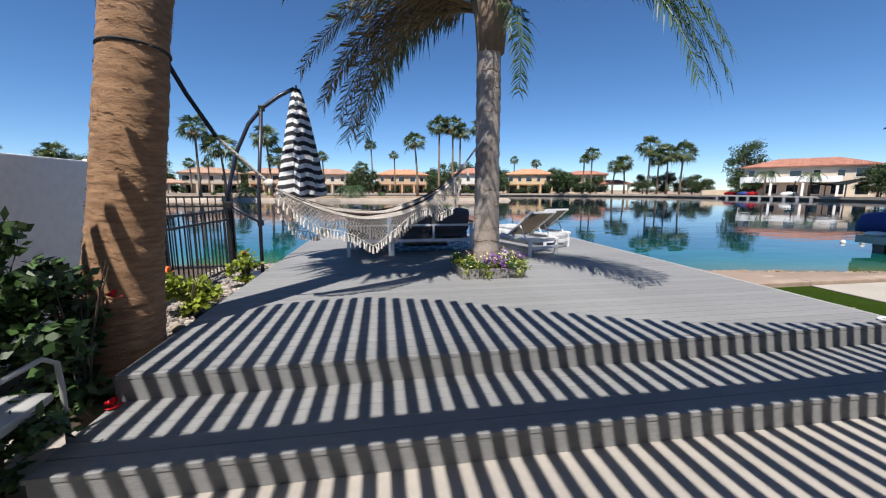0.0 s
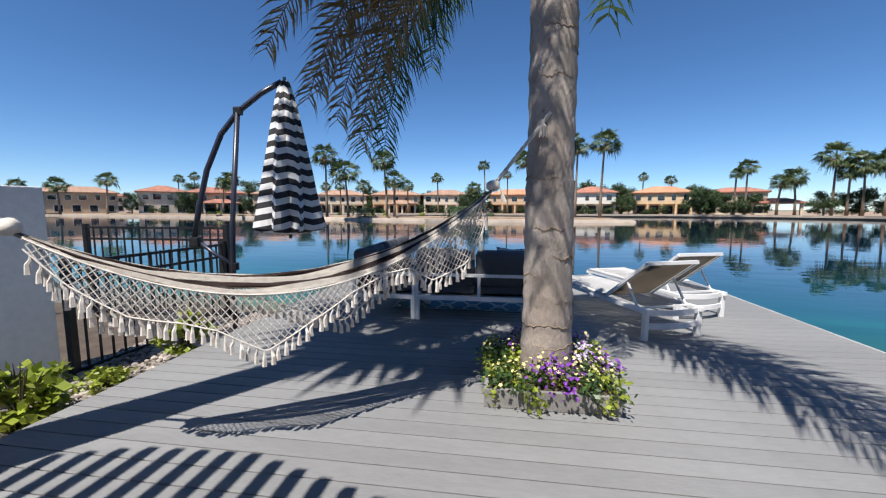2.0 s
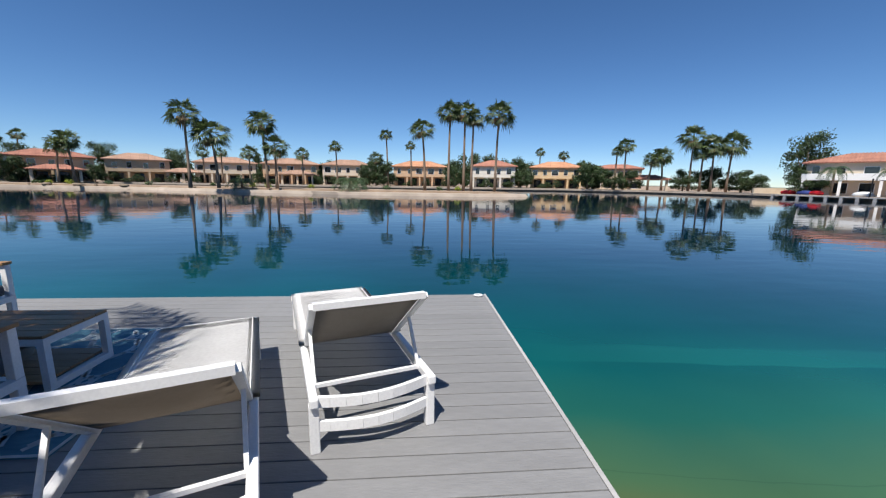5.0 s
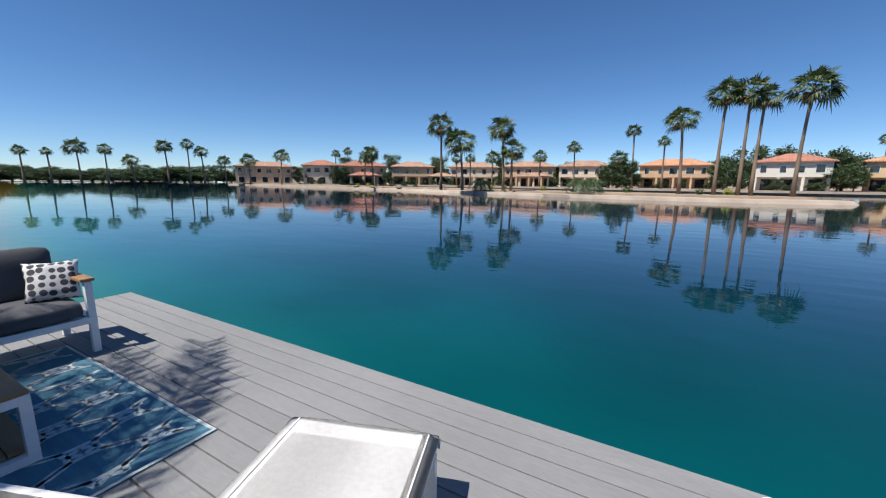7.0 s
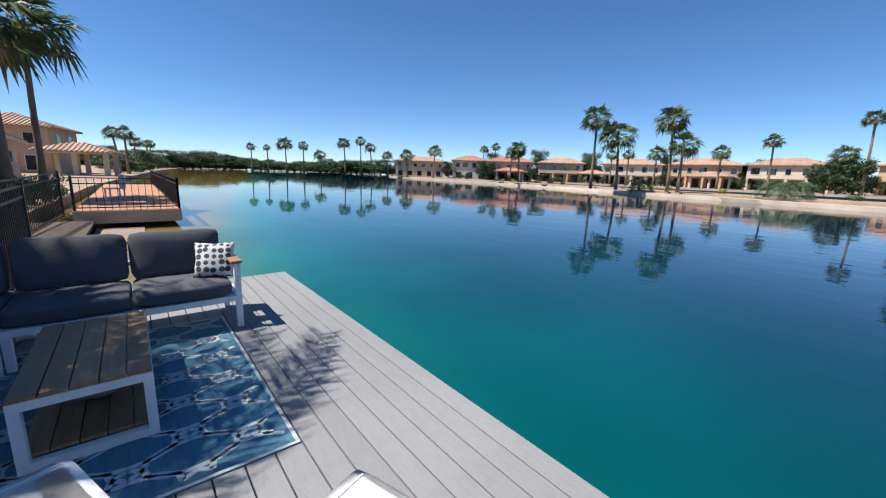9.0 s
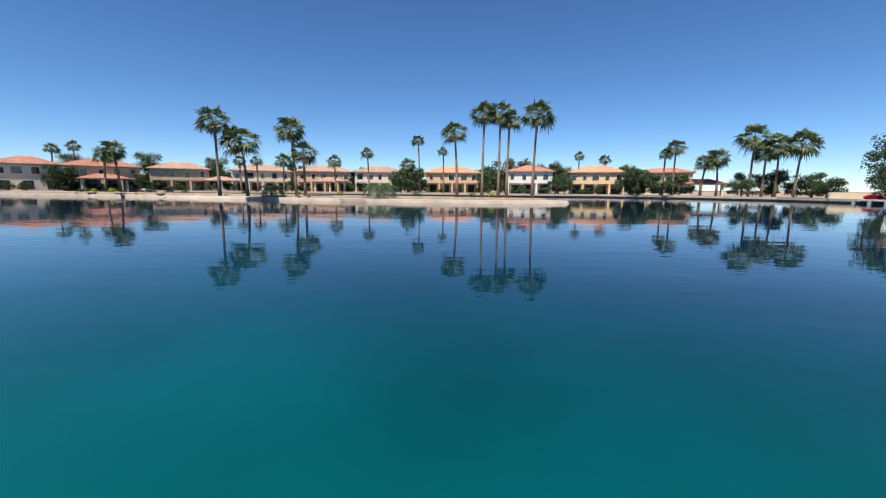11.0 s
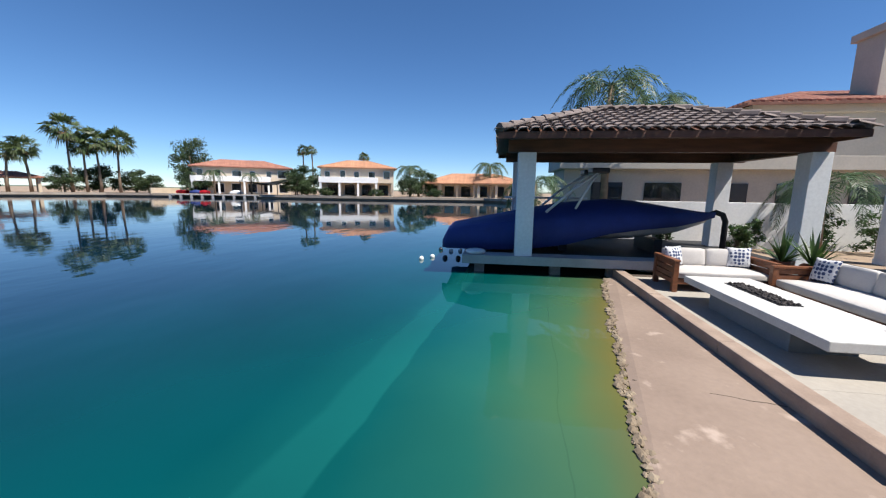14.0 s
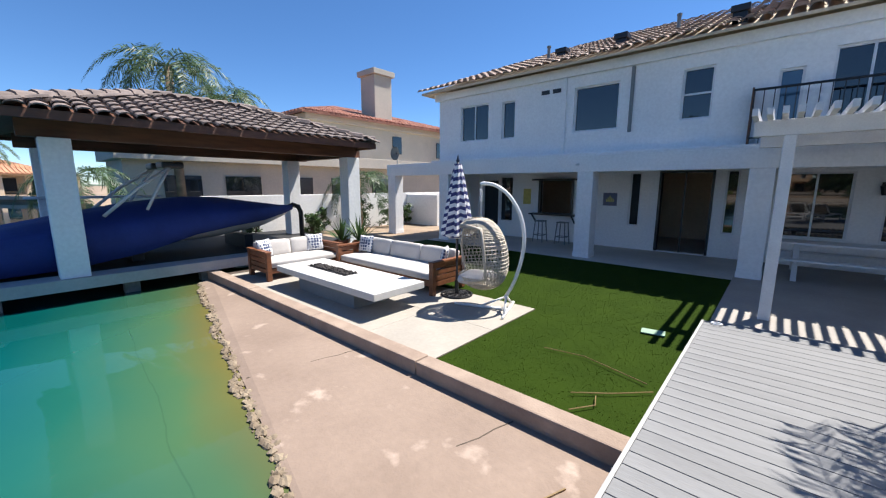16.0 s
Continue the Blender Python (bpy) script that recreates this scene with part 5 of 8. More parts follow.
market = thing("market_umbrella", "closed navy and white striped umbrella in a round iron base", "umbrella", pose(8.16, 2.53, -0.35))
bm = B()
tube(bm, [(0, 0, 0.0), (0, 0, 2.34)], 0.022, 10)
part("pole", bm, NAVY_METAL, market, smooth=True)
can2 = part("canopy", closed_canopy(1.22, 0.06, 0.235, 8, seed=4), UMB_NW, market, "navy and white striped furled canopy")
can2.location = (0, 0, 1.06)
bm = B()
lathe(bm, [(0.02, 0), (0.035, 0.03), (0.02, 0.06), (0.012, 0.10), (0.004, 0.13)], 10)
fin = part("finial", bm, NAVY_METAL, market, smooth=True)
fin.location = (0, 0, 2.30)
bm = B()
for r in (0.27, 0.20, 0.12):
    tube(bm, [(r * math.cos(k * math.pi / 12), r * math.sin(k * math.pi / 12), 0.022) for k in range(25)], 0.018, 6)
for k in range(12):
    a = k * math.pi / 6
    tube(bm, [(0.05 * math.cos(a), 0.05 * math.sin(a), 0.03), (0.16 * math.cos(a + 0.25), 0.16 * math.sin(a + 0.25), 0.035), (0.27 * math.cos(a), 0.27 * math.sin(a), 0.022)], 0.013, 5)
tube(bm, [(0, 0, 0.0), (0, 0, 0.28)], 0.035, 10)
part("base", bm, BLACK, market, "openwork black cast iron base")


# ---- sun loungers ----
def lounger():
    """Foot end at the origin, head towards -y."""
    ob = thing("sun_lounger", "white sun lounger with raised taupe sling backrest on the deck", "lounger", group="loungers on the deck")
    L, hw, h = 1.92, 0.32, 0.32
    for x in (-hw, hw):
        bm = B()
        bx(bm, x - 0.022, -L, h - 0.05, x + 0.022, 0, h, 0.008)
        part("side_rail", bm, WMETAL, ob)
        for y in (-0.05, -L + 0.05):
            part("leg", box(x - 0.025, y - 0.025, 0, x + 0.025, y + 0.025, h - 0.05, 0.006), WMETAL, ob)
    part("crossbar", box(-hw, -0.038, h - 0.045, hw, -0.002, h - 0.005, 0.005), WMETAL, ob)
    for z in (0.15, 0.285):
        bm = B()
        for i in range(8):
            a, b = (-hw + 2 * hw * k / 8 for k in (i, i + 1))
            bow = [-L + 0.05 - 0.07 * math.sin(math.pi * k / 8) for k in (i, i + 1)]
            bar(bm, (a, bow[0], z), (b, bow[1], z), 0.024, 0.055)
        part("head_slat", bm, WMETAL, ob, "bowed white metal slat")
    # the sling runs over the side rails and rolls round the foot bar
    bm = B()
    rows = []
    for y, z in [(0.012, h - 0.05), (0.022, h - 0.015), (0.012, h + 0.012), (-0.02, h + 0.02)] + [(-1.24 * i / 12, h + 0.018) for i in range(1, 13)]:
        flat = 0.0 if y > -0.01 else 1.0
        rows.append([bm.verts.new((-hw - 0.03 + (2 * hw + 0.06) * j / 10, y, z - 0.004 * flat * math.sin(math.pi * j / 10) ** 2 - (0.010 if j in (0, 10) else 0.0))) for j in range(11)])
    for a, b in zip(rows, rows[1:]):
        for j in range(10):
            bm.faces.new((a[j], b[j], b[j + 1], a[j + 1]))
    bmesh.ops.solidify(bm, geom=bm.faces[:], thickness=0.008)
    part("seat_sling", bm, SLINGW, ob, "white fabric seat sling", smooth=True)
    for x in (-hw, hw):
        bm = B()
        bar(bm, (x * 0.955, -0.01, h + 0.018), (x * 0.955, -1.2, h + 0.018), 0.006, 0.005)
        part("seam", bm, SLINGW, ob)
    top, foot = Vector((0, -1.22 - 0.62, h + 0.46)), Vector((0, -1.22, h + 0.0))
    for x in (-hw + 0.02, hw - 0.02):
        bm = B()
        bar(bm, (x, foot.y, foot.z), (x, top.y, top.z), 0.035, 0.03)
        part("back_rail", bm, WMETAL, ob)
        bm = B()
        bar(bm, (x, foot.y - 0.33, foot.z + 0.24), (x, foot.y - 0.52, foot.z - 0.03), 0.018)
        part("back_stay", bm, WMETAL, ob)
    bm = B()
    bar(bm, (-hw + 0.02, top.y, top.z), (hw - 0.02, top.y, top.z), 0.035, 0.035)
    part("top_bar", bm, WMETAL, ob)
    bm = B()
    bar(bm, (-hw + 0.02, foot.y - 0.52, foot.z - 0.02), (hw - 0.02, foot.y - 0.52, foot.z - 0.02), 0.02)
    part("stay_bar", bm, WMETAL, ob)
    bm = B()
    d = top - foot
    nrm = Vector((0, d.z, -d.y)).normalized()
    rows = []
    for i in range(9):
        rows.append([bm.verts.new(foot + d * (i / 8 * 0.97 + 0.01) + Vector((-hw + 0.04 + (2 * hw - 0.08) * j / 6, 0, 0)) - nrm * (0.03 * math.sin(math.pi * j / 6) * math.sin(math.pi * i / 8))) for j in range(7)])
    for a, b in zip(rows, rows[1:]):
        for j in range(6):
            bm.faces.new((a[j], b[j], b[j + 1], a[j + 1]))
    bmesh.ops.solidify(bm, geom=bm.faces[:], thickness=0.008)
    part("back_sling", bm, SLING, ob, "taupe mesh backrest sling", smooth=True)
    return ob


la = lounger()
la.matrix_basis = pose(2.10, 7.94, 0, 0, 0, 21)
copy_thing(la, pose(2.82, 8.79, 0, 0, 0, 19))

# ---- corner sofa, table, rug ----
rug = thing("outdoor_rug", "teal outdoor rug with pale trellis pattern on the deck", "rug", pose(0, 0, 0.001))
RX0, RX1, RY0, RY1 = -0.40, 1.80, 6.95, 8.69
part("weave", box(RX0, RY0, 0, RX1, RY1, 0.008), RUG, rug)
bm = B()
part("border", (lambda b: (bx(b, RX0, RY0, 0.0082, RX1, RY0 + 0.02, 0.0105), bx(b, RX0, RY1 - 0.02, 0.0082, RX1, RY1, 0.0105), bx(b, RX0, RY0 + 0.02, 0.0082, RX0 + 0.02, RY1 - 0.02, 0.0105), bx(b, RX1 - 0.02, RY0 + 0.02, 0.0082, RX1, RY1 - 0.02, 0.0105), b)[-1])(B()), RUGL, rug)
bm = B()
px, py, hx, hy, sq = 0.36, 0.52, 0.125, 0.20, 0.036
inside = lambda c: RX0 + 0.04 < c[0] < RX1 - 0.04 and RY0 + 0.04 < c[1] < RY1 - 0.04
for i in range(-1, 14):
    for j in range(-1, 5):
        cx, cy = RX0 + 0.16 + i * px / 2, RY0 + 0.24 + j * py + (py / 2 if i % 2 else 0)
        # a long six-sided ogee and a small square that ties it to the next
        pts = [(0, hy), (hx * 0.55, hy * 0.93), (hx * 0.9, hy * 0.55), (hx, 0), (hx * 0.9, -hy * 0.55), (hx * 0.55, -hy * 0.93), (0, -hy), (-hx * 0.55, -hy * 0.93), (-hx * 0.9, -hy * 0.55), (-hx, 0), (-hx * 0.9, hy * 0.55), (-hx * 0.55, hy * 0.93), (0, hy)]
        loops = [[(cx + a, cy + b) for a, b in pts], [(cx, cy + hy), (cx + sq, cy + py / 2), (cx, cy + py - hy), (cx - sq, cy + py / 2), (cx, cy + hy)]]
        for ring in loops:
            for p, q in zip(ring, ring[1:]):
                if inside(p) and inside(q):
                    bar(bm, (*p, 0.0093), (*q, 0.0093), 0.029, 0.0018)
tagged(part("trellis", bm, RUGL, rug, "pale trellis lines"), kind="stuff")


def sofa_unit(name, label, x0, y0, x1, y1, back, arm, seats, mtag):
    """A white metal framed unit with charcoal cushions. back: the side of its backrest; arm: the side of its arm frame."""
    ob = thing(name, label, "sofa", pose(0, 0, 0), "corner sofa")
    f = 0.05
    for x in (x0 + f / 2, x1 - f / 2):
        for y in (y0 + f / 2, y1 - f / 2):
            part("leg", box(x - f / 2, y - f / 2, 0.0105, x + f / 2, y + f / 2, 0.26, 0.006), WMETAL, ob)
    bm = B()
    bx(bm, x0, y0, 0.26, x1, y0 + f, 0.31), bx(bm, x0, y1 - f, 0.26, x1, y1, 0.31), bx(bm, x0, y0 + f, 0.26, x0 + f, y1 - f, 0.31), bx(bm, x1 - f, y0 + f, 0.26, x1, y1 - f, 0.31)
    part("seat_frame", bm, WMETAL, ob)
    part("slat_base", box(x0 + f, y0 + f, 0.268, x1 - f, y1 - f, 0.290), WMETAL, ob)
    horizontal = back == "-y"
    bm = B()
    if horizontal:
        bx(bm, x0, y0, 0.54, x1, y0 + 0.035, 0.575)
        for x in (x0, (x0 + x1) / 2, x1 - 0.035):
            bx(bm, x, y0 + 0.001, 0.312, x + 0.035, y0 + 0.034, 0.54)
    else:
        bx(bm, x0, y0, 0.54, x0 + 0.035, y1, 0.575)
        for y in (y0, (y0 + y1) / 2, y1 - 0.035):
            bx(bm, x0 + 0.001, y, 0.312, x0 + 0.034, y + 0.035, 0.54)
    part("back_frame", bm, WMETAL, ob)
    if arm == "+x":
        for y in (y1 - f, y0):
            part("arm_post", box(x1 - f, y, 0.312, x1, y + f, 0.60, 0.005), WMETAL, ob)
        part("arm_rest", box(x1 - 0.07, y0, 0.602, x1 + 0.02, y1, 0.628, 0.006), TEAK, ob, "teak arm rest")
    if arm == "+y":
        for x in (x1 - f, x0):
            part("arm_post", box(x, y1 - f, 0.312, x + f, y1, 0.60, 0.005), WMETAL, ob)
        part("arm_rest", box(x0, y1 - 0.07, 0.602, x1, y1 + 0.02, 0.628, 0.006), TEAK, ob, "teak arm rest")
    for k in range(seats):
        if horizontal:
            a, b = x0 + (x1 - x0 - 0.06) * k / seats, x0 + (x1 - x0 - 0.06) * (k + 1) / seats
            part("seat_cushion", soft(a + 0.004, y0 + 0.10, 0.31, b - 0.004, y1 - 0.0, 0.445, 0.02, k), CUSH, ob, smooth=True)
            bm = soft(a + 0.006, -0.085, 0.0, b - 0.006, 0.085, 0.42, 0.03, k + 5, 0.06)
            m = pose(0, y0 + 0.15, 0.43, 12)
        else:
            a, b = y0 + (y1 - y0 - 0.06) * k / seats, y0 + (y1 - y0 - 0.06) * (k + 1) / seats
            part("seat_cushion", soft(x0 + 0.10, a + 0.004, 0.31, x1 - 0.0, b - 0.004, 0.445, 0.02, k + 9), CUSH, ob, smooth=True)
            bm = soft(-0.085, a + 0.006, 0.0, 0.085, b - 0.006, 0.42, 0.03, k + 15, 0.06)
            m = pose(x0 + 0.15, 0, 0.43, 0, -12)
        bmesh.ops.transform(bm, matrix=m, verts=bm.verts[:])
        part("back_cushion", bm, CUSH, ob, smooth=True)
    return ob


sofa_unit("corner_sofa_long", "charcoal cushioned white metal sofa with its end at the water", -0.74, 7.33, -0.03, 8.80, "-x", "+y", 2, "")
sofa_unit("corner_sofa_short", "charcoal cushioned white metal sofa backing onto the planter side", 0.03, 6.42, 1.50, 7.22, "-y", "+x", 2, "")
sofa_unit("corner_sofa_corner", "charcoal cushioned corner seat joining two sofas", -0.74, 6.42, 0.026, 7.325, "-y", "", 1, "")
corner = bpy.data.objects["corner_sofa_corner"]
bm = soft(-0.085, 6.76, 0.0, 0.085, 7.31, 0.42, 0.03, 31, 0.06)
bmesh.ops.transform(bm, matrix=pose(-0.59, 0, 0.43, 0, -12), verts=bm.verts[:])
part("back_cushion", bm, CUSH, corner, smooth=True)
for x, y, z, ry, rz, m, w, lab in ((-0.24, 8.62, 0.45, -24, 70, PILLOWG, 0.33, "grey and white printed cushion on the sofa end"), (1.20, 6.88, 0.44, 12, -28, PILLOWG, 0.42, "grey and white printed cushion on the sofa arm side"), (0.25, 6.72, 0.45, 10, 12, CUSH, 0.42, "charcoal scatter cushion leaning on the sofa back")):
    ob = part("scatter_cushion", pillow(w, 0.14, x), m, smooth=True)
    tagged(ob, lab, "cushion")
    ob.matrix_basis = pose(x, y, z, ry, 0, rz)

table = thing("coffee_table", "white metal framed coffee table with a teak slat top", "table", pose(0, 0, 0.0115))
TX0, TX1, TY0, TY1, TH = 0.25, 1.28, 7.58, 8.11, 0.36
bm = B()
for x in (TX0, TX1 - 0.045):
    bx(bm, x, TY0, 0, x + 0.045, TY0 + 0.045, TH - 0.045), bx(bm, x, TY1 - 0.045, 0, x + 0.045, TY1, TH - 0.045)
    bx(bm, x, TY0, TH - 0.045, x + 0.045, TY1, TH), bx(bm, x, TY0 + 0.045, 0, x + 0.045, TY1 - 0.045, 0.045)
for y in (TY0, TY1 - 0.045):
    bx(bm, TX0 + 0.045, y, TH - 0.045, TX1 - 0.045, y + 0.045, TH)
part("frame", bm, WMETAL, table)
for i in range(5):
    w = (TY1 - TY0) / 5
    part("top_slat", box(TX0 + 0.003, TY0 + i * w + 0.003, TH + 0.001, TX1 - 0.003, TY0 + (i + 1) * w - 0.003, TH + 0.022, 0.003), TEAK, table)
    part("shelf_slat", box(TX0 + 0.05, TY0 + i * w + 0.003, 0.05, TX1 - 0.05, TY0 + (i + 1) * w - 0.003, 0.068), TEAK, table)
bowl = thing("glass_bowl", "round clear bowl on the coffee table shelf", "bowl", pose(0.78, 7.85, 0.08))
bm = B()
lathe(bm, [(0.05, 0), (0.12, 0.04), (0.15, 0.12), (0.14, 0.13), (0.11, 0.05), (0.04, 0.015)], 20)
part("bowl", bm, GREYST, bowl, smooth=True)

# mooring ring on the deck corner
for x, y in ((4.46, 9.62), (4.42, 2.38)):
    cleat = thing("mooring_cleat", "small white mooring cleat on the deck corner", "cleat", pose(x, y, 0.004))
    bm = B()
    tube(bm, [(0.05 * math.cos(k * math.pi / 8), 0.035 * math.sin(k * math.pi / 8), 0.012) for k in range(17)], 0.009, 6)
    part("ring", bm, WMETAL, cleat)


# ---- black iron fence by the water ----
def fence_run(name, label, a, b, h, gap=0.11, z=0.0, tall=None):
    a, b = Vector(a), Vector(b)
    n = max(2, int((b - a).length / gap))
    ob = thing(name, label, "fence", pose(a.x, a.y, a.z), "iron fences")
    d = b - a
    for zz in (0.08, h - 0.18, h - 0.02):
        bm = B()
        bar(bm, (0, 0, zz), (d.x, d.y, d.z + zz), 0.03)
        part("rail", bm, BLACK, ob)
    for i in range(n + 1):
        p = d * (i / n)
        r = 0.03 if i in (0, n) else 0.008
        part("post" if i in (0, n) else "picket", box(p.x - r, p.y - r, p.z, p.x + r, p.y + r, p.z + h + (0.03 if r > 0.02 else 0)), BLACK, ob)
    return ob


fence_run("iron_fence", "black iron picket fence along the gravel bed", (-2.72, 6.86, -0.25), (-4.9, 6.80, -0.25), 1.32, 0.115)
fence_run("iron_gate", "low black iron gate beside the white wall", (-2.74, 6.80, -0.25), (-2.84, 4.95, -0.25), 1.1, 0.115)
bm = B()
bx(bm, -11.0, 6.9, -0.9, -2.0, 7.2, -0.26, 0.02)
solid("seawall_left", bm, BLOCK)


# ---- dock, pavilion and boat ----
dock = solid("dock", box(13.14, 0.92, -0.20, 17.6, 8.35, -0.075), RUBBER)
bm = B()
bx(bm, 13.08, 0.9, -0.26, 13.139, 8.40, -0.058), bx(bm, 13.139, 8.352, -0.26, 17.6, 8.40, -0.058)
part("fascia", bm, DOCKF, dock, "pale grey dock fascia board")
part("edge_walk", box(13.141, 0.92, -0.073, 13.62, 8.35, -0.058), DOCKF, dock)
for y in (1.4, 3.2, 4.9, 6.2, 8.0):
    part("pile", box(13.3, y - 0.12, -2.0, 13.5, y + 0.12, -0.2), GREYBOX, dock)
pav = thing("boat_pavilion", "open boat pavilion on white posts with a tiled hip roof", "pavilion", pose(0, 0, 0))
for x, y in ((13.36, 6.97), (13.36, 1.05), (16.3, 6.97), (16.3, 1.3)):
    part("post", box(x - 0.2, y - 0.2, -0.058, x + 0.2, y + 0.2, 2.33, 0.012), WHITE, pav, "white stucco post")
for x in (13.36, 16.3):
    part("beam", box(x - 0.1, 0.75, 2.332, x + 0.1, 7.4, 2.62, 0.01), BEAMW, pav)
for y in (1.05, 6.97):
    part("cross_beam", box(13.461, y - 0.1, 2.332, 16.199, y + 0.1, 2.60, 0.01), BEAMW, pav)
EX0, EX1, EY0, EY1, EZ, RZ = 12.42, 17.25, 0.85, 7.62, 2.66, 3.47
RX, RYA, RYB = 14.84, 3.25, 5.2
for i in range(17):
    y = EY0 + 0.2 + i * 0.395
    t = min(1, (y - EY0) / (RYA - EY0), (EY1 - y) / (EY1 - RYB))
    xe = EX0 + (RX - EX0) * 0.55 * t + 0.02
    bm = B()
    bar(bm, (EX0 + 0.05, y, EZ - 0.05), (EX0 + (RX - EX0) * t, y, EZ - 0.05 + (RZ - EZ) * t), 0.06, 0.10)
    part("rafter", bm, BEAMW, pav)
part("roof_deck", roof_plate([[(EX0, EY1, EZ), (EX0, EY0, EZ), (RX, RYA, RZ), (RX, RYB, RZ)], [(EX1, EY0, EZ), (EX1, EY1, EZ), (RX, RYB, RZ), (RX, RYA, RZ)], [(EX0, EY0, EZ), (EX1, EY0, EZ), (RX, RYA, RZ)], [(EX1, EY1, EZ), (EX0, EY1, EZ), (RX, RYB, RZ)]], 0.05), BEAMW, pav)
bm = B()
for a, b in (((EX0, EY0), (EX0, EY1)), ((EX0, EY1), (EX1, EY1)), ((EX1, EY1), (EX1, EY0)), ((EX1, EY0), (EX0, EY0))):
    bar(bm, (*a, EZ - 0.06), (*b, EZ - 0.06), 0.04, 0.14)
part("eave_board", bm, BEAMW, pav)
for a, b in (((EX0, EY0, EZ), (RX, RYA, RZ)), ((EX0, EY1, EZ), (RX, RYB, RZ)), ((RX, RYA, RZ), (RX, RYB, RZ)), ((EX1, EY0, EZ), (RX, RYA, RZ)), ((EX1, EY1, EZ), (RX, RYB, RZ))):
    a, b = Vector(a) + Vector((0, 0, 0.07)), Vector(b) + Vector((0, 0, 0.09))
    n = int((b - a).length / 0.33)
    for i in range(n):
        bm = B()
        p, q = a.lerp(b, i / n), a.lerp(b, (i + 1.12) / n)
        tube(bm, [p + Vector((0, 0, 0.02)), q], [0.105, 0.085], 8)
        part("hip_cap", bm, TILEG, pav)
TILEJ = isle(mat("roof_tile_rear", (0.23, 0.185, 0.165), 0.85, (0.15, 0.12, 0.11), 6, 0.4, 40), 0.7, 1.35)
for q in (((EX1, EY0, EZ), (EX1, EY1, EZ), (RX, RYA, RZ), (RX, RYB, RZ)), ((EX0, EY0, EZ), (EX1, EY0, EZ), (RX, RYA, RZ), (RX, RYA, RZ)), ((EX1, EY1, EZ), (EX0, EY1, EZ), (RX, RYB, RZ), (RX, RYB, RZ))):
    joined(TILE, tile_places(*q), "rear_tiles", TILEJ, pav, 3)

boat = thing("boat", "white speedboat under a fitted navy cover on the dock", "boat", pose(14.95, 5.5, -0.058))
HB = ((-3.25, 0.96, 0.34, 0.50), (-2.6, 1.10, 0.30, 0.62), (-1.2, 1.18, 0.24, 0.72), (0.2, 1.16, 0.24, 0.84), (1.4, 0.98, 0.30, 0.93), (2.5, 0.62, 0.48, 0.98), (3.2, 0.22, 0.74, 1.0), (3.42, 0.03, 0.93, 0.99))


def hull_rings(profile, closed_top=False):
    """Cross-sections along y: keel, chine and sheer."""
    bm = B()
    rings = []
    for y, half, keel, sheer in profile:
        y = -y
        ring = []
        for u, v in ((-1.0, 1.0), (-0.97, 0.72), (-0.86, 0.36), (-0.45, 0.12), (0, 0), (0.45, 0.12), (0.86, 0.36), (0.97, 0.72), (1.0, 1.0)):
            ring.append(bm.verts.new((u * half, y, keel + (sheer - keel) * v)))
        rings.append(ring)
    for a, b in zip(rings, rings[1:]):
        for k in range(8):
            bm.faces.new((a[k], a[k + 1], b[k + 1], b[k]))
    bm.faces.new(rings[0]), bm.faces.new(rings[-1][::-1])
    bmesh.ops.recalc_face_normals(bm, faces=bm.faces[:])
    return bm


part("hull", hull_rings(HB), HULL, boat, smooth=True)
bm = B()
rings = []
for y, half, lift, drop in ((-3.50, 1.00, 0.30, 0.02), (-3.35, 1.10, 0.60, 0.02), (-2.5, 1.20, 0.80, 0.04), (-1.4, 1.25, 1.02, 0.10), (-0.4, 1.24, 1.22, 0.26), (0.6, 1.18, 1.34, 0.52), (1.4, 1.04, 1.30, 0.62), (2.3, 0.74, 1.16, 0.72), (3.1, 0.32, 1.04, 0.84), (3.45, 0.06, 0.99, 0.93)):
    ring = []
    edge = max(drop + 0.02, float(np.interp(y, [h[0] for h in HB], [h[3] for h in HB])) + 0.035) if y > -3.4 else lift * 0.8
    for k in range(17):
        a = -1 + 2 * k / 16
        u = abs(a)
        wide = (half + 0.03) * min(1.0, u / 0.75) * (1 if a > 0 else -1)
        z = lift - (lift - edge) * (u / 0.75) ** 2.2 if u <= 0.75 else edge + (drop - edge) * (u - 0.75) / 0.25
        ring.append(bm.verts.new((wide, -y, z + 0.018 * math.sin(y * 5 + k * 1.7))))
    rings.append(ring)
for a, b in zip(rings, rings[1:]):
    for k in range(16):
        bm.faces.new((a[k], a[k + 1], b[k + 1], b[k]))
bmesh.ops.recalc_face_normals(bm, faces=bm.faces[:])
bmesh.ops.solidify(bm, geom=bm.faces[:], thickness=0.015)
part("cover", bm, NAVY, boat, "taut navy canvas boat cover", smooth=True)
bm = B()
for x in (-1.0, 1.0):
    tube(bm, [(x, 0.9, 1.0), (x * 0.95, 0.3, 1.55), (x * 0.7, -0.35, 2.0)], 0.035, 7)
    tube(bm, [(x, 0.2, 1.1), (x * 0.9, -0.1, 1.65), (x * 0.7, -0.35, 2.0)], 0.03, 7)
tube(bm, [(-0.7, -0.35, 2.0), (0.7, -0.35, 2.0)], 0.035, 7)
part("tower", bm, HULL, boat, "bent metal wakeboard tower", smooth=True)
for x in (-0.75, 0.2):
    part("tower_speaker", box(x, -0.62, 1.98, x + 0.55, -0.2, 2.12, 0.04), BLACK, boat)
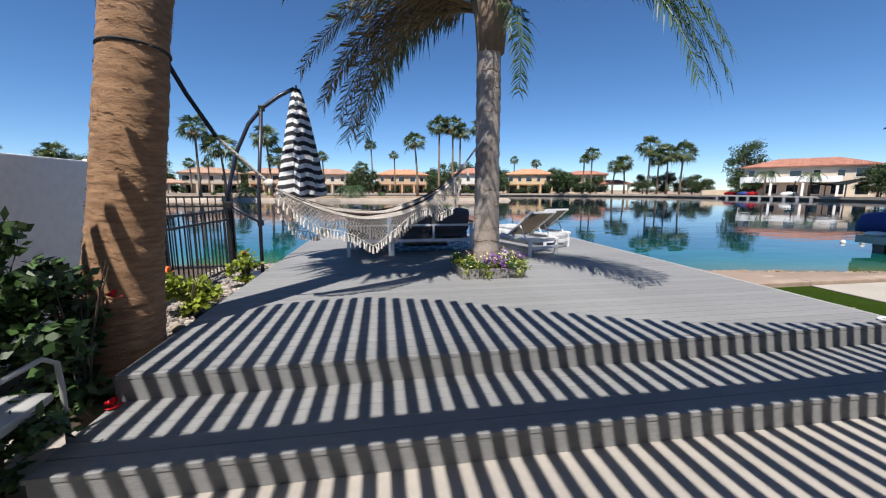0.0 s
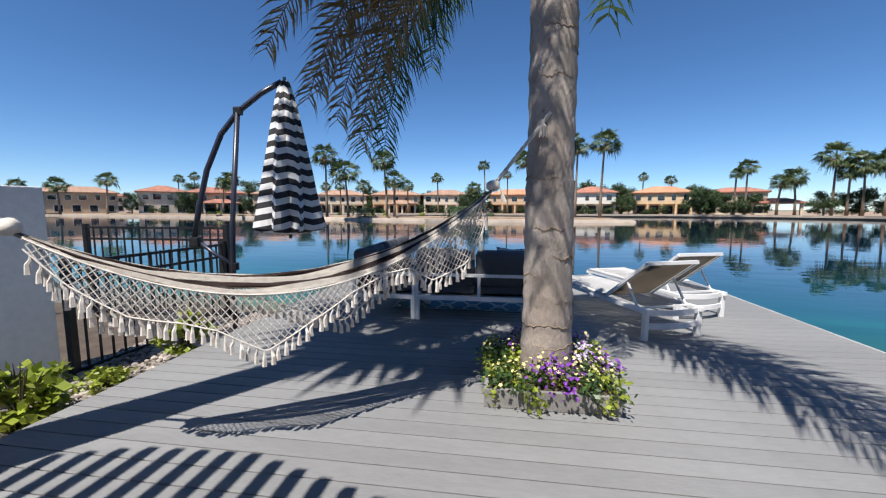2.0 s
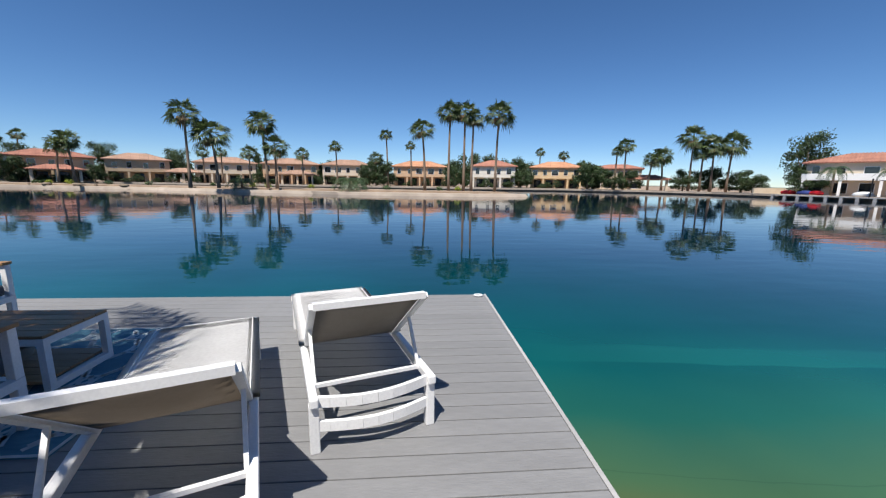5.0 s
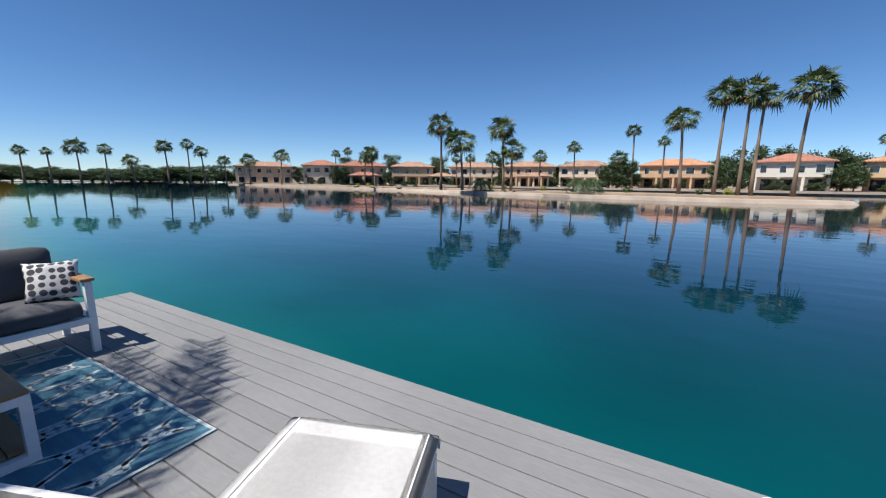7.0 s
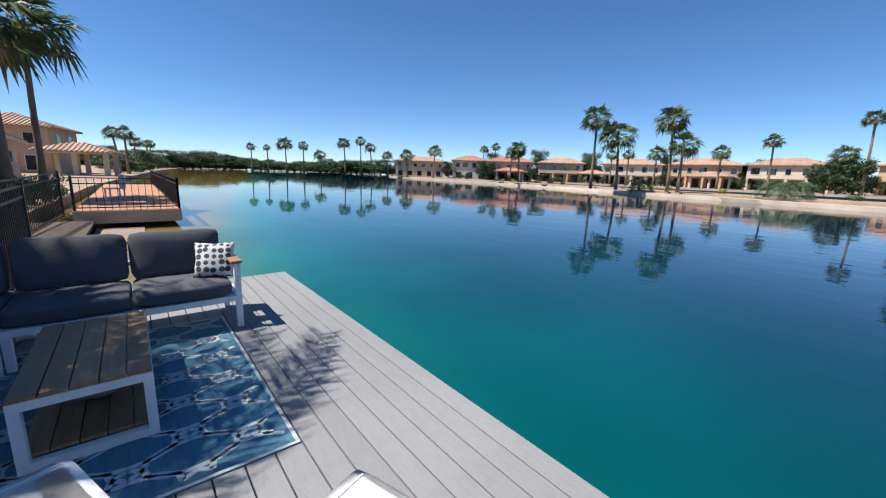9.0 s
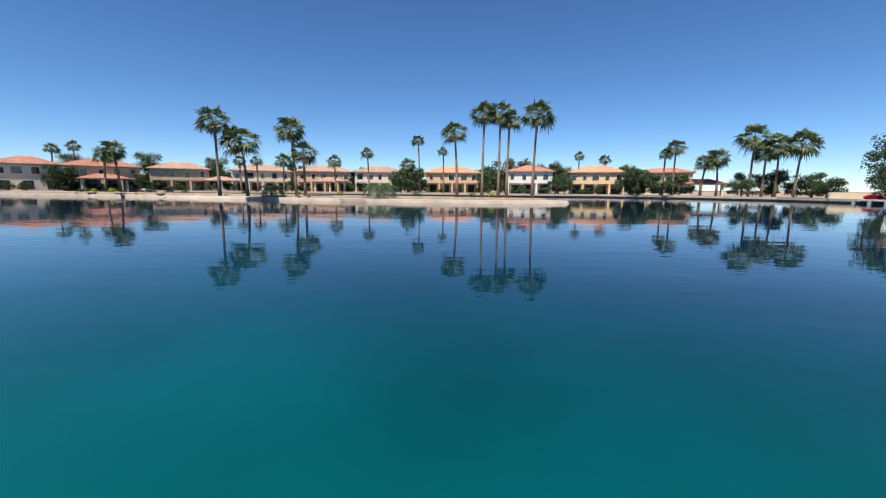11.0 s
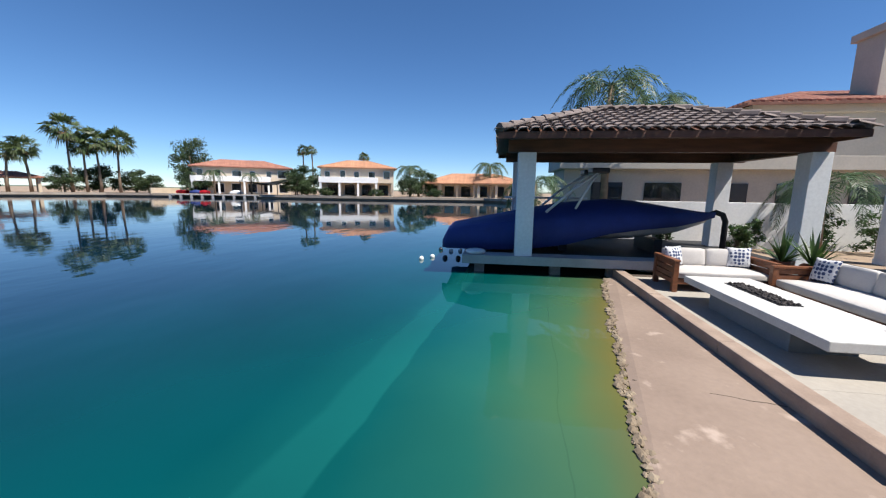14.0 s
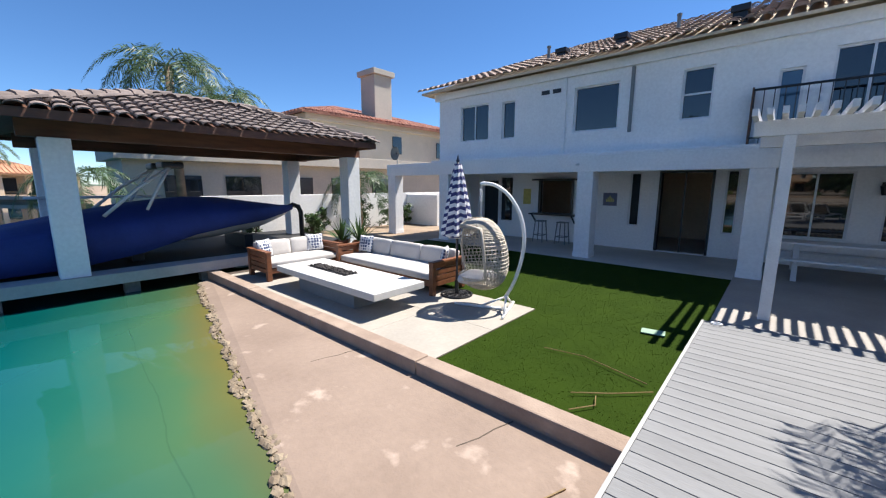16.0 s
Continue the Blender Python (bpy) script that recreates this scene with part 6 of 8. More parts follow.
part("board_rack", box(0.95, -0.5, 1.30, 1.12, 1.9, 1.36, 0.02), HULL, boat, "white wakeboard held in a side rack")
for y in (-1.9, 0.4, 2.0):
    part("bunk", box(-0.7, y - 0.1, -0.0, 0.7, y + 0.1, 0.36), BLACK, boat)
winch = thing("winch_post", "black curved winch stand at the bow of the boat", "winch", pose(14.95, 1.75, -0.058))
bm = B()
tube(bm, [(0, 0.0, 0), (0, 0.0, 0.8), (0, 0.08, 0.98), (0, 0.25, 1.04), (0, 0.36, 0.98)], 0.07, 9)
part("stand", bm, RUBBER, winch, smooth=True)
saucer = thing("float_disc", "white oval inflatable float on the dock edge", "float", pose(13.35, 8.1, -0.055))
bm = B()
lathe(bm, [(0.02, 0.0), (0.2, 0.0), (0.25, 0.05), (0.2, 0.1), (0.08, 0.12), (0.01, 0.12)], 18)
part("shell", bm, HULL, saucer, smooth=True)
for i, (x, y) in enumerate(((15.0, 9.45), (14.9, 9.06), (16.2, 9.05), (14.9, 8.68), (16.3, 8.76), (16.4, 9.41), (14.6, 9.7))):
    bm = B()
    for v in bmesh.ops.create_icosphere(bm, subdivisions=2, radius=0.075)["verts"]:
        v.co = Vector((x, y, W + 0.02)) + Vector((v.co.x, v.co.y, v.co.z * 1.1))
    tagged(part("buoy", bm, FLOATB if i % 2 else HULL, smooth=True), "small round mooring buoy floating by the dock", "buoy", "buoys")

# ---- paved corner with fire table and timber sofas ----
paved = solid("pavement_corner", box(6.74, 2.30, -0.5, 13.07, 4.716, -0.357), EARTH)
fire = thing("fire_table", "long white stone fire table on a grey plinth", "fire table", pose(0, 0, -0.346))
part("top", box(8.16, 3.35, 0.29, 11.1, 4.37, 0.40, 0.012), STONE, fire)
part("plinth", box(8.85, 3.5, 0.0, 10.55, 4.22, 0.289, 0.006), GREYST, fire)
part("burner_tray", box(9.40, 3.72, 0.401, 10.62, 4.0, 0.408), BLACK, fire)
bm = B()
rnd = random.Random(6)
for i in range(220):
    s = rnd.uniform(0.015, 0.03)
    vs = bmesh.ops.create_icosphere(bm, subdivisions=1, radius=s)["verts"]
    o = Vector((rnd.uniform(9.43, 10.59), rnd.uniform(3.75, 3.97), 0.415))
    for v in vs:
        v.co = o + v.co * rnd.uniform(0.8, 1.1)
part("lava_rock", bm, LAVA, fire, "black lava rock")


def timber_sofa(name, label, length, seats, m, left_arm=True, right_arm=True):
    """Seat along +x from the origin, facing +y; slatted timber ends."""
    ob = thing(name, label, "sofa", m, "timber sofas")
    D = 0.92
    for on, x in ((left_arm, 0.0), (right_arm, length - 0.09)):
        if not on:
            continue
        for y in (0.0, D - 0.09):
            part("leg", box(x, y, 0, x + 0.09, y + 0.09, 0.56, 0.006), REDWOOD, ob)
        for k in range(4):
            z = 0.15 + k * 0.105
            part("arm_slat", box(x + 0.02, 0.091, z, x + 0.07, D - 0.091, z + 0.085, 0.004), REDWOOD, ob)
        part("arm_cap", box(x - 0.01, -0.01, 0.561, x + 0.10, D + 0.01, 0.60, 0.006), REDWOOD, ob)
    part("seat_base", box(0.092, 0.02, 0.14, length - 0.092, D - 0.06, 0.24, 0.004), REDWOOD, ob)
    part("back_board", box(0.092, 0.0, 0.241, length - 0.092, 0.05, 0.52, 0.004), REDWOOD, ob)
    part("seat_cushion", soft(0.10, 0.12, 0.24, length - 0.10, D - 0.03, 0.39, 0.02, 3), CUSHW, ob, smooth=True)
    for k in range(seats):
        a, b = 0.10 + (length - 0.2) * k / seats, 0.10 + (length - 0.2) * (k + 1) / seats
        bm = soft(a + 0.005, -0.09, 0, b - 0.005, 0.09, 0.36, 0.025, k, 0.05)
        bmesh.ops.transform(bm, matrix=pose(0, 0.16, 0.37, 9), verts=bm.verts[:])
        part("back_cushion", bm, CUSHW, ob, smooth=True)
    return ob


timber_sofa("timber_sofa_long", "long slatted red-brown timber sofa with off-white cushions", 2.95, 3, pose(8.40, 1.98, -0.346))
timber_sofa("timber_sofa_short", "short slatted red-brown timber sofa with off-white cushions", 1.75, 2, pose(12.42, 2.62, -0.346, 0, 0, 90))
for k, (x, y, rz, lab) in enumerate(((8.72, 2.3, -55, "blue and white dotted cushion at the sofa arm"), (11.05, 2.33, 12, "blue and white dotted cushion on the long sofa"), (12.12, 2.95, 75, "blue and white dotted cushion on the short sofa"), (12.05, 4.12, 115, "blue and white dotted cushion by the sofa arm"))):
    ob = part("scatter_cushion", pillow(0.40, 0.14, k), PILLOWB, smooth=True)
    tagged(ob, lab, "cushion", "dotted cushions")
    ob.matrix_basis = pose(x, y, 0.045, 14, 0, rz)


def agave(x, y, z, pot, seed):
    rnd = random.Random(seed)
    ob = thing("potted_agave", "spiky green agave in a square red-brown wooden pot", "potted plant", pose(x, y, z), "agave pots")
    part("pot", (lambda b: (lathe(b, [(pot * 0.62, 0), (pot * 0.72, 0.02), (pot * 0.76, 0.5), (pot * 0.80, 0.5), (pot * 0.80, 0.56), (pot * 0.70, 0.56), (pot * 0.68, 0.5)], 4), b)[-1])(B()), REDWOOD, ob)
    bm = B()
    for i in range(34):
        a, e = i * 2.4, 0.25 + 1.2 * rnd.random()
        ln = rnd.uniform(0.5, 0.82)
        d = Vector((math.cos(a) * math.cos(e), math.sin(a) * math.cos(e), math.sin(e)))
        side = d.cross(Vector((0, 0, 1))).normalized() * 0.028
        p = Vector((0, 0, 0.52))
        q, t = p + d * ln * 0.5, p + d * ln + Vector((0, 0, -0.06))
        v = [bm.verts.new(c) for c in (p - side * 0.7, p + side * 0.7, q + side + Vector((0, 0, 0.015)), q - side + Vector((0, 0, 0.015)), t)]
        bm.faces.new(v[:4]), bm.faces.new((v[3], v[2], v[4]))
    part("leaves", bm, LEAF, ob)


agave(12.15, 2.2, -0.346, 0.30, 1)
agave(11.72, 1.98, -0.346, 0.28, 2)

# hanging egg chair
egg = thing("egg_chair", "pale wicker hanging egg chair on a curved white stand", "hanging chair", pose(7.40, 2.82, -0.346, 0, 0, -70))
bm = B()
BEND = ((-0.36, 0.20), (-0.50, 0.48), (-0.60, 0.85), (-0.62, 1.2), (-0.54, 1.52), (-0.37, 1.78), (-0.17, 1.92), (0.0, 1.95), (0.06, 1.93))
curve = []
for i in range(len(BEND) - 1):
    p = [Vector((0, *BEND[max(0, min(len(BEND) - 1, i + k))])) for k in (-1, 0, 1, 2)]
    for t in (0.0, 0.25, 0.5, 0.75):
        curve.append(0.5 * (2 * p[1] + (p[2] - p[0]) * t + (2 * p[0] - 5 * p[1] + 4 * p[2] - p[3]) * t * t + (3 * p[1] - p[0] - 3 * p[2] + p[3]) * t ** 3))
tube(bm, curve + [Vector((0, 0.06, 1.93))], 0.028, 9)
part("stand_pole", bm, WMETAL, egg, smooth=True)
for pts in (((-0.42, -0.42, 0.022), (0.42, -0.42, 0.022)), ((0, -0.42, 0.024), (0, 0.46, 0.022))):
    bm = B()
    tube(bm, pts, 0.022, 8)
    part("stand_base", bm, WMETAL, egg, smooth=True)
for pts in (((0, -0.38, 0.24), (-0.30, -0.42, 0.03)), ((0, -0.38, 0.24), (0.30, -0.42, 0.03)), ((0, -0.37, 0.22), (0, 0.02, 0.03))):
    bm = B()
    tube(bm, pts, 0.018, 7)
    part("stand_brace", bm, WMETAL, egg, smooth=True)
bm = B()
tube(bm, [(0, 0.05, 1.93), (0, 0.05, 1.43)], 0.006, 5)
for k in range(6):
    tube(bm, [(0.022 * math.cos(j), 0.05 + 0.022 * math.sin(j), 1.86 - k * 0.03 - 0.03 * (j / 6.28)) for j in [i * 0.785 for i in range(9)]], 0.005, 4)
part("spring_chain", bm, WMETAL, egg)


def egg_pt(u, v):
    """u round, v from crown to foot; the shell leans back a little."""
    a = v * math.pi
    r = 0.44 * math.sin(a) ** 0.72 * (1 - 0.06 * math.cos(a))
    z = 0.88 + 0.55 * math.cos(a)
    return Vector((r * math.cos(u), 0.04 + r * math.sin(u) * 0.95 - 0.10 * (0.9 - z), z))


OPEN = (1.10, 3.55)
TOP, SILL = 0.24, 0.70
bm = B()
for k in range(1, 60):
    v = 0.02 + 0.96 * k / 60
    if 0.33 < v < 0.62 and k % 2:
        continue
    lo, hi = (0, 2 * math.pi) if v < TOP or v > SILL else (OPEN[1], OPEN[0] + 2 * math.pi)
    tube(bm, [egg_pt(lo + (hi - lo) * i / 34, v) for i in range(35)], 0.0085, 3, cap=False)
for k in range(40):
    u = 2 * math.pi * k / 40
    spans = ((0.02, TOP), (SILL, 0.97)) if OPEN[0] < u < OPEN[1] else ((0.02, 0.97),)
    for a, b in spans:
        for twist in (-0.2, 0.2):
            tube(bm, [egg_pt(u + twist * math.sin(6 * (a + (b - a) * i / 14)), a + (b - a) * i / 14) for i in range(15)], 0.0065, 3, cap=False)
part("woven_shell", bm, WICKER, egg, "open woven pale wicker shell")
bm = B()
rim = [egg_pt(OPEN[0], TOP + (SILL - TOP) * i / 10) for i in range(11)] + [egg_pt(OPEN[0] + (OPEN[1] - OPEN[0]) * i / 10, SILL + 0.05 * math.sin(math.pi * i / 10)) for i in range(11)] + [egg_pt(OPEN[1], SILL - (SILL - TOP) * i / 10) for i in range(11)] + [egg_pt(OPEN[1] - (OPEN[1] - OPEN[0]) * i / 10, TOP - 0.05 * math.sin(math.pi * i / 10)) for i in range(11)]
tube(bm, rim, 0.022, 7)
part("rim", bm, WICKER, egg, smooth=True)
bm = soft(-0.3, -0.18, 0.42, 0.3, 0.34, 0.56, 0.03, 2, 0.07)
part("seat_cushion", bm, CUSHW, egg, "off-white seat cushion", smooth=True)

box_ob = thing("irrigation_box", "pale green irrigation box lid set in the turf", "valve box", pose(5.1, 2.15, -0.345, 0, 0, 10))
part("lid", box(-0.14, -0.09, 0, 0.14, 0.09, 0.012, 0.003), mat("pale_green_plastic", (0.28, 0.42, 0.30), 0.6), box_ob)
for k, pts in enumerate((((5.3, 4.34), (5.0, 4.1), (4.72, 3.82)), ((5.95, 3.58), (5.5, 3.5), (4.8, 3.7)), ((5.2, 4.62), (5.05, 4.4), (5.1, 4.25)))):
    bm = B()
    tube(bm, [(*p, -0.33) for p in pts], 0.006, 5)
    tagged(part("palm_stem", bm, DRYFR), "thin dry palm stem fallen on the turf", "twig", "fallen stems")
bm = B()
tube(bm, [(4.9, 5.35, -0.44), (5.05, 5.7, -0.452), (5.4, 6.1, -0.462)], 0.008, 5)
tagged(part("palm_stem", bm, DRYFR), "long dry palm stem fallen on the concrete walk", "twig", "fallen stems")

# ---- under the patio cover ----
bar_w = thing("bar_window", "black framed serving window with a counter shelf", "serving window", pose(9.9, YL, 0))
bm = B()
for a, b, c, d in ((-0.64, -0.56, 0.56, 1.80), (0.56, 0.64, 0.56, 1.80), (-0.56, 0.56, 1.72, 1.80), (-0.56, 0.56, 0.56, 0.62)):
    bx(bm, a, -0.1, c, b, 0.04, d)
part("frame", bm, BLACK, bar_w)
part("shelf", box(-0.85, 0.042, 0.56, 0.80, 0.42, 0.61, 0.006), BLACK, bar_w)
part("awning_board", box(-0.80, 0.042, 1.74, 0.72, 0.40, 1.80, 0.006), BLACK, bar_w)
for x in (-0.75, 0.7):
    bm = B()
    bar(bm, (x, 0.05, 0.30), (x, 0.36, 0.56), 0.04)
    part("bracket", bm, BLACK, bar_w)


def stool(x, y):
    ob = thing("bar_stool", "dark metal bar stool under the serving shelf", "stool", pose(x, y, -0.35), "bar stools")
    part("seat", box(-0.16, -0.16, 0.70, 0.16, 0.16, 0.735, 0.01), GREYST, ob)
    for sx in (-1, 1):
        for sy in (-1, 1):
            bm = B()
            bar(bm, (sx * 0.18, sy * 0.18, 0), (sx * 0.13, sy * 0.13, 0.70), 0.028)
            part("leg", bm, GREYST, ob)
    bm = B()
    for a, b in (((-1, -1), (1, -1)), ((1, -1), (1, 1)), ((1, 1), (-1, 1)), ((-1, 1), (-1, -1))):
        bar(bm, (a[0] * 0.165, a[1] * 0.165, 0.24), (b[0] * 0.165, b[1] * 0.165, 0.24), 0.02)
    part("footrest", bm, GREYST, ob)


stool(10.15, -4.45), stool(9.35, -4.45)


def lantern(x, y, z):
    ob = thing("wall_lantern", "black glazed wall lantern", "lantern", pose(x, y, z), "wall lanterns")
    part("back_plate", box(-0.05, -0.01, -0.02, 0.05, 0.012, 0.22, 0.004), BLACK, ob)
    bm = B()
    tube(bm, [(0, 0.01, 0.16), (0, 0.08, 0.24), (0, 0.14, 0.2)], 0.01, 6)
    part("arm", bm, BLACK, ob)
    bm = B()
    lathe(bm, [(0.035, -0.06), (0.055, -0.06), (0.09, 0.12), (0.10, 0.13), (0.03, 0.19), (0.01, 0.2)], 6, (0, 0.14))
    part("cage", bm, BLACK, ob)


lantern(9.0, YL + 0.012, 1.5), lantern(2.35, YL + 0.012, 1.45)
for x, z, w, h, m, lab in ((8.07, 0.95, 0.42, 0.40, SCREEN, "small framed dark blue picture with gold motif"), (11.0, 0.90, 0.30, 0.55, YSIGN, "small yellow sign board on white stucco")):
    ob = thing("wall_picture", lab, "picture", pose(x, YL + 0.002, z))
    part("board", box(-w / 2, 0, 0, w / 2, 0.02, h, 0.003), m, ob)
    if m is SCREEN:
        bm = B()
        for k in range(5):
            bx(bm, -0.12 + k * 0.05, 0.021, 0.12, -0.085 + k * 0.05, 0.024, 0.20 + 0.05 * (2 - abs(k - 2)))
        part("motif", bm, YSIGN, ob)
light = thing("security_light", "small white twin security lamp on the beam", "light fixture", pose(8.15, YB + 0.001, 2.14))
bm = B()
bx(bm, -0.04, 0, -0.04, 0.04, 0.03, 0.04, 0.01)
tube(bm, [(0, 0.03, 0), (0.03, 0.08, -0.03)], 0.03, 8)
part("lamp", bm, WMETAL, light)

pic = thing("picnic_table", "white painted picnic table with fixed benches on the patio", "picnic table", pose(2.9, -3.6, -0.35))
for i in range(5):
    part("top_board", box(-1.0, -0.36 + i * 0.145, 0.72, 1.0, -0.22 + i * 0.145, 0.755, 0.005), WPAINT, pic)
for y in (-0.78, -0.64, 0.62, 0.76):
    part("bench_board", box(-1.0, y - 0.065, 0.42, 1.0, y + 0.065, 0.45, 0.005), WPAINT, pic)
for x in (-0.75, 0.75):
    bm = B()
    bar(bm, (x, -0.75, 0.0), (x, -0.15, 0.72), 0.09, 0.04), bar(bm, (x, 0.75, 0.0), (x, 0.15, 0.72), 0.09, 0.04)
    part("leg_pair", bm, WPAINT, pic)
    part("bearer", box(x - 0.02, -0.84, 0.37, x + 0.02, 0.84, 0.418), WPAINT, pic)

# metal chair at the patio's edge
chair = thing("patio_chair", "grey metal patio chair with a curved tubular arm", "chair", pose(-2.10, 1.62, -0.35, 0, 0, 4))
for x in (-0.26, 0.26):
    bm = B()
    tube(bm, [(x, 0.28, 0), (x, 0.30, 0.45), (x, 0.29, 0.60), (x, 0.20, 0.66), (x, -0.18, 0.66), (x, -0.26, 0.60), (x, -0.30, 0.0)], 0.014, 8)
    part("arm_frame", bm, CHAIRM, chair, smooth=True)
part("seat", soft(-0.25, -0.25, 0.40, 0.25, 0.27, 0.46, 0.01, 1, 0.02), CHAIRM, chair, smooth=True)
part("backrest", soft(-0.25, -0.31, 0.46, 0.25, -0.27, 0.92, 0.01, 1, 0.02), CHAIRM, chair, smooth=True)
for x in (-0.22, 0.22):
    bm = B()
    tube(bm, [(x, -0.29, 0.40), (x, -0.29, 0.90)], 0.012, 6)
    part("back_post", bm, CHAIRM, chair)
chair.scale = (1.0, 1.0, 1.02)


# ---- neighbours beside the plot ----
solid("wall_side", box(18.3, -12.0, -0.4, 18.5, 3.4, 1.18, 0.01), WHITE)
solid("wall_return", box(16.2, -6.0, -0.4, 18.298, -5.8, 1.1, 0.01), WHITE)
for k, (x, y, r, h) in enumerate(((17.9, -0.6, 0.35, 1.0), (17.95, 1.9, 0.25, 1.15), (17.9, -2.6, 0.5, 1.3), (17.6, -4.1, 0.5, 1.25), (17.9, -5.2, 0.4, 1.0), (16.9, 0.3, 0.3, 0.9))):
    shrub("hedge_shrub", "dense green shrub against the white side wall", x, y, -0.37, r, h, 1300, 0.09, LEAF, 60 + k)
dish = thing("satellite_dish", "grey satellite dish on the patio cover end", "satellite dish", pose(15.5, -2.7, 2.36))
bm = B()
tube(bm, [(0, 0, 0), (0, 0, 0.32)], 0.02, 6)
part("mast", bm, GREYST, dish)
bm = B()
rings = [[bm.verts.new((0.26 * s * math.cos(k * math.pi / 8), 0.09 * s * s + 0.03, 0.42 + 0.26 * s * math.sin(k * math.pi / 8))) for k in range(16)] for s in (0.15, 0.5, 0.8, 1.0)]
for a, b in zip(rings, rings[1:]):
    for k in range(16):
        bm.faces.new((a[k], a[(k + 1) % 16], b[(k + 1) % 16], b[k]))
bm.faces.new(rings[0])
bmesh.ops.solidify(bm, geom=bm.faces[:], thickness=0.012)
part("reflector", bm, GREYST, dish, smooth=True)

WIN = mesh_of(box(-0.5, -0.05, 0, 0.5, 0.06, 1.0), "window", DARKG)
WINF = mesh_of((lambda b: (bx(b, -0.56, -0.03, -0.06, -0.5, 0.09, 1.06), bx(b, 0.5, -0.03, -0.06, 0.56, 0.09, 1.06), bx(b, -0.5, -0.03, -0.06, 0.5, 0.09, 0.0), bx(b, -0.5, -0.03, 1.0, 0.5, 0.09, 1.06), bx(b, -0.02, 0.061, 0, 0.02, 0.09, 1.0), b)[-1])(B()), "window_frame", WPAINT)


def hip_roof(w, d, z, rise, over=0.6):
    """Roof plate and wavy tile courses for a hip roof w by d at height z."""
    x0, x1, y0, y1 = -w / 2 - over, w / 2 + over, -over, d + over
    half = (y1 - y0) / 2
    ra, rb = min(x0 + half, 0), max(x1 - half, 0)
    ym = (y0 + y1) / 2
    f = [[(x0, y0, z), (x1, y0, z), (rb, ym, z + rise), (ra, ym, z + rise)], [(x1, y1, z), (x0, y1, z), (ra, ym, z + rise), (rb, ym, z + rise)], [(x1, y0, z), (x1, y1, z), (rb, ym, z + rise)], [(x0, y1, z), (x0, y0, z), (ra, ym, z + rise)]]
    return f


def courses(faces, step=0.42):
    """Low ribs that run up each roof face, like rows of barrel tiles seen from afar."""
    bm = B()
    for f in faces:
        p0, p1, q0 = Vector(f[0]), Vector(f[1]), Vector(f[-1])
        q1 = Vector(f[2])
        n = int((p1 - p0).length / step)
        for i in range(1, n):
            t = i / n
            p = p0.lerp(p1, t)
            e = (p1 - p0).normalized()
            up = (q0 - p0) - e * (q0 - p0).dot(e)
            a, b, L = (q0 - p0).dot(e), (q1 - p0).dot(e), (p1 - p0).length
            u = t * L
            s = 1.0
            if u < a:
                s = u / a
            elif u > b:
                s = (L - u) / (L - b)
            bar(bm, p + Vector((0, 0, 0.05)), p + up * s + Vector((0, 0, 0.05)), 0.2, 0.10)
    return bm


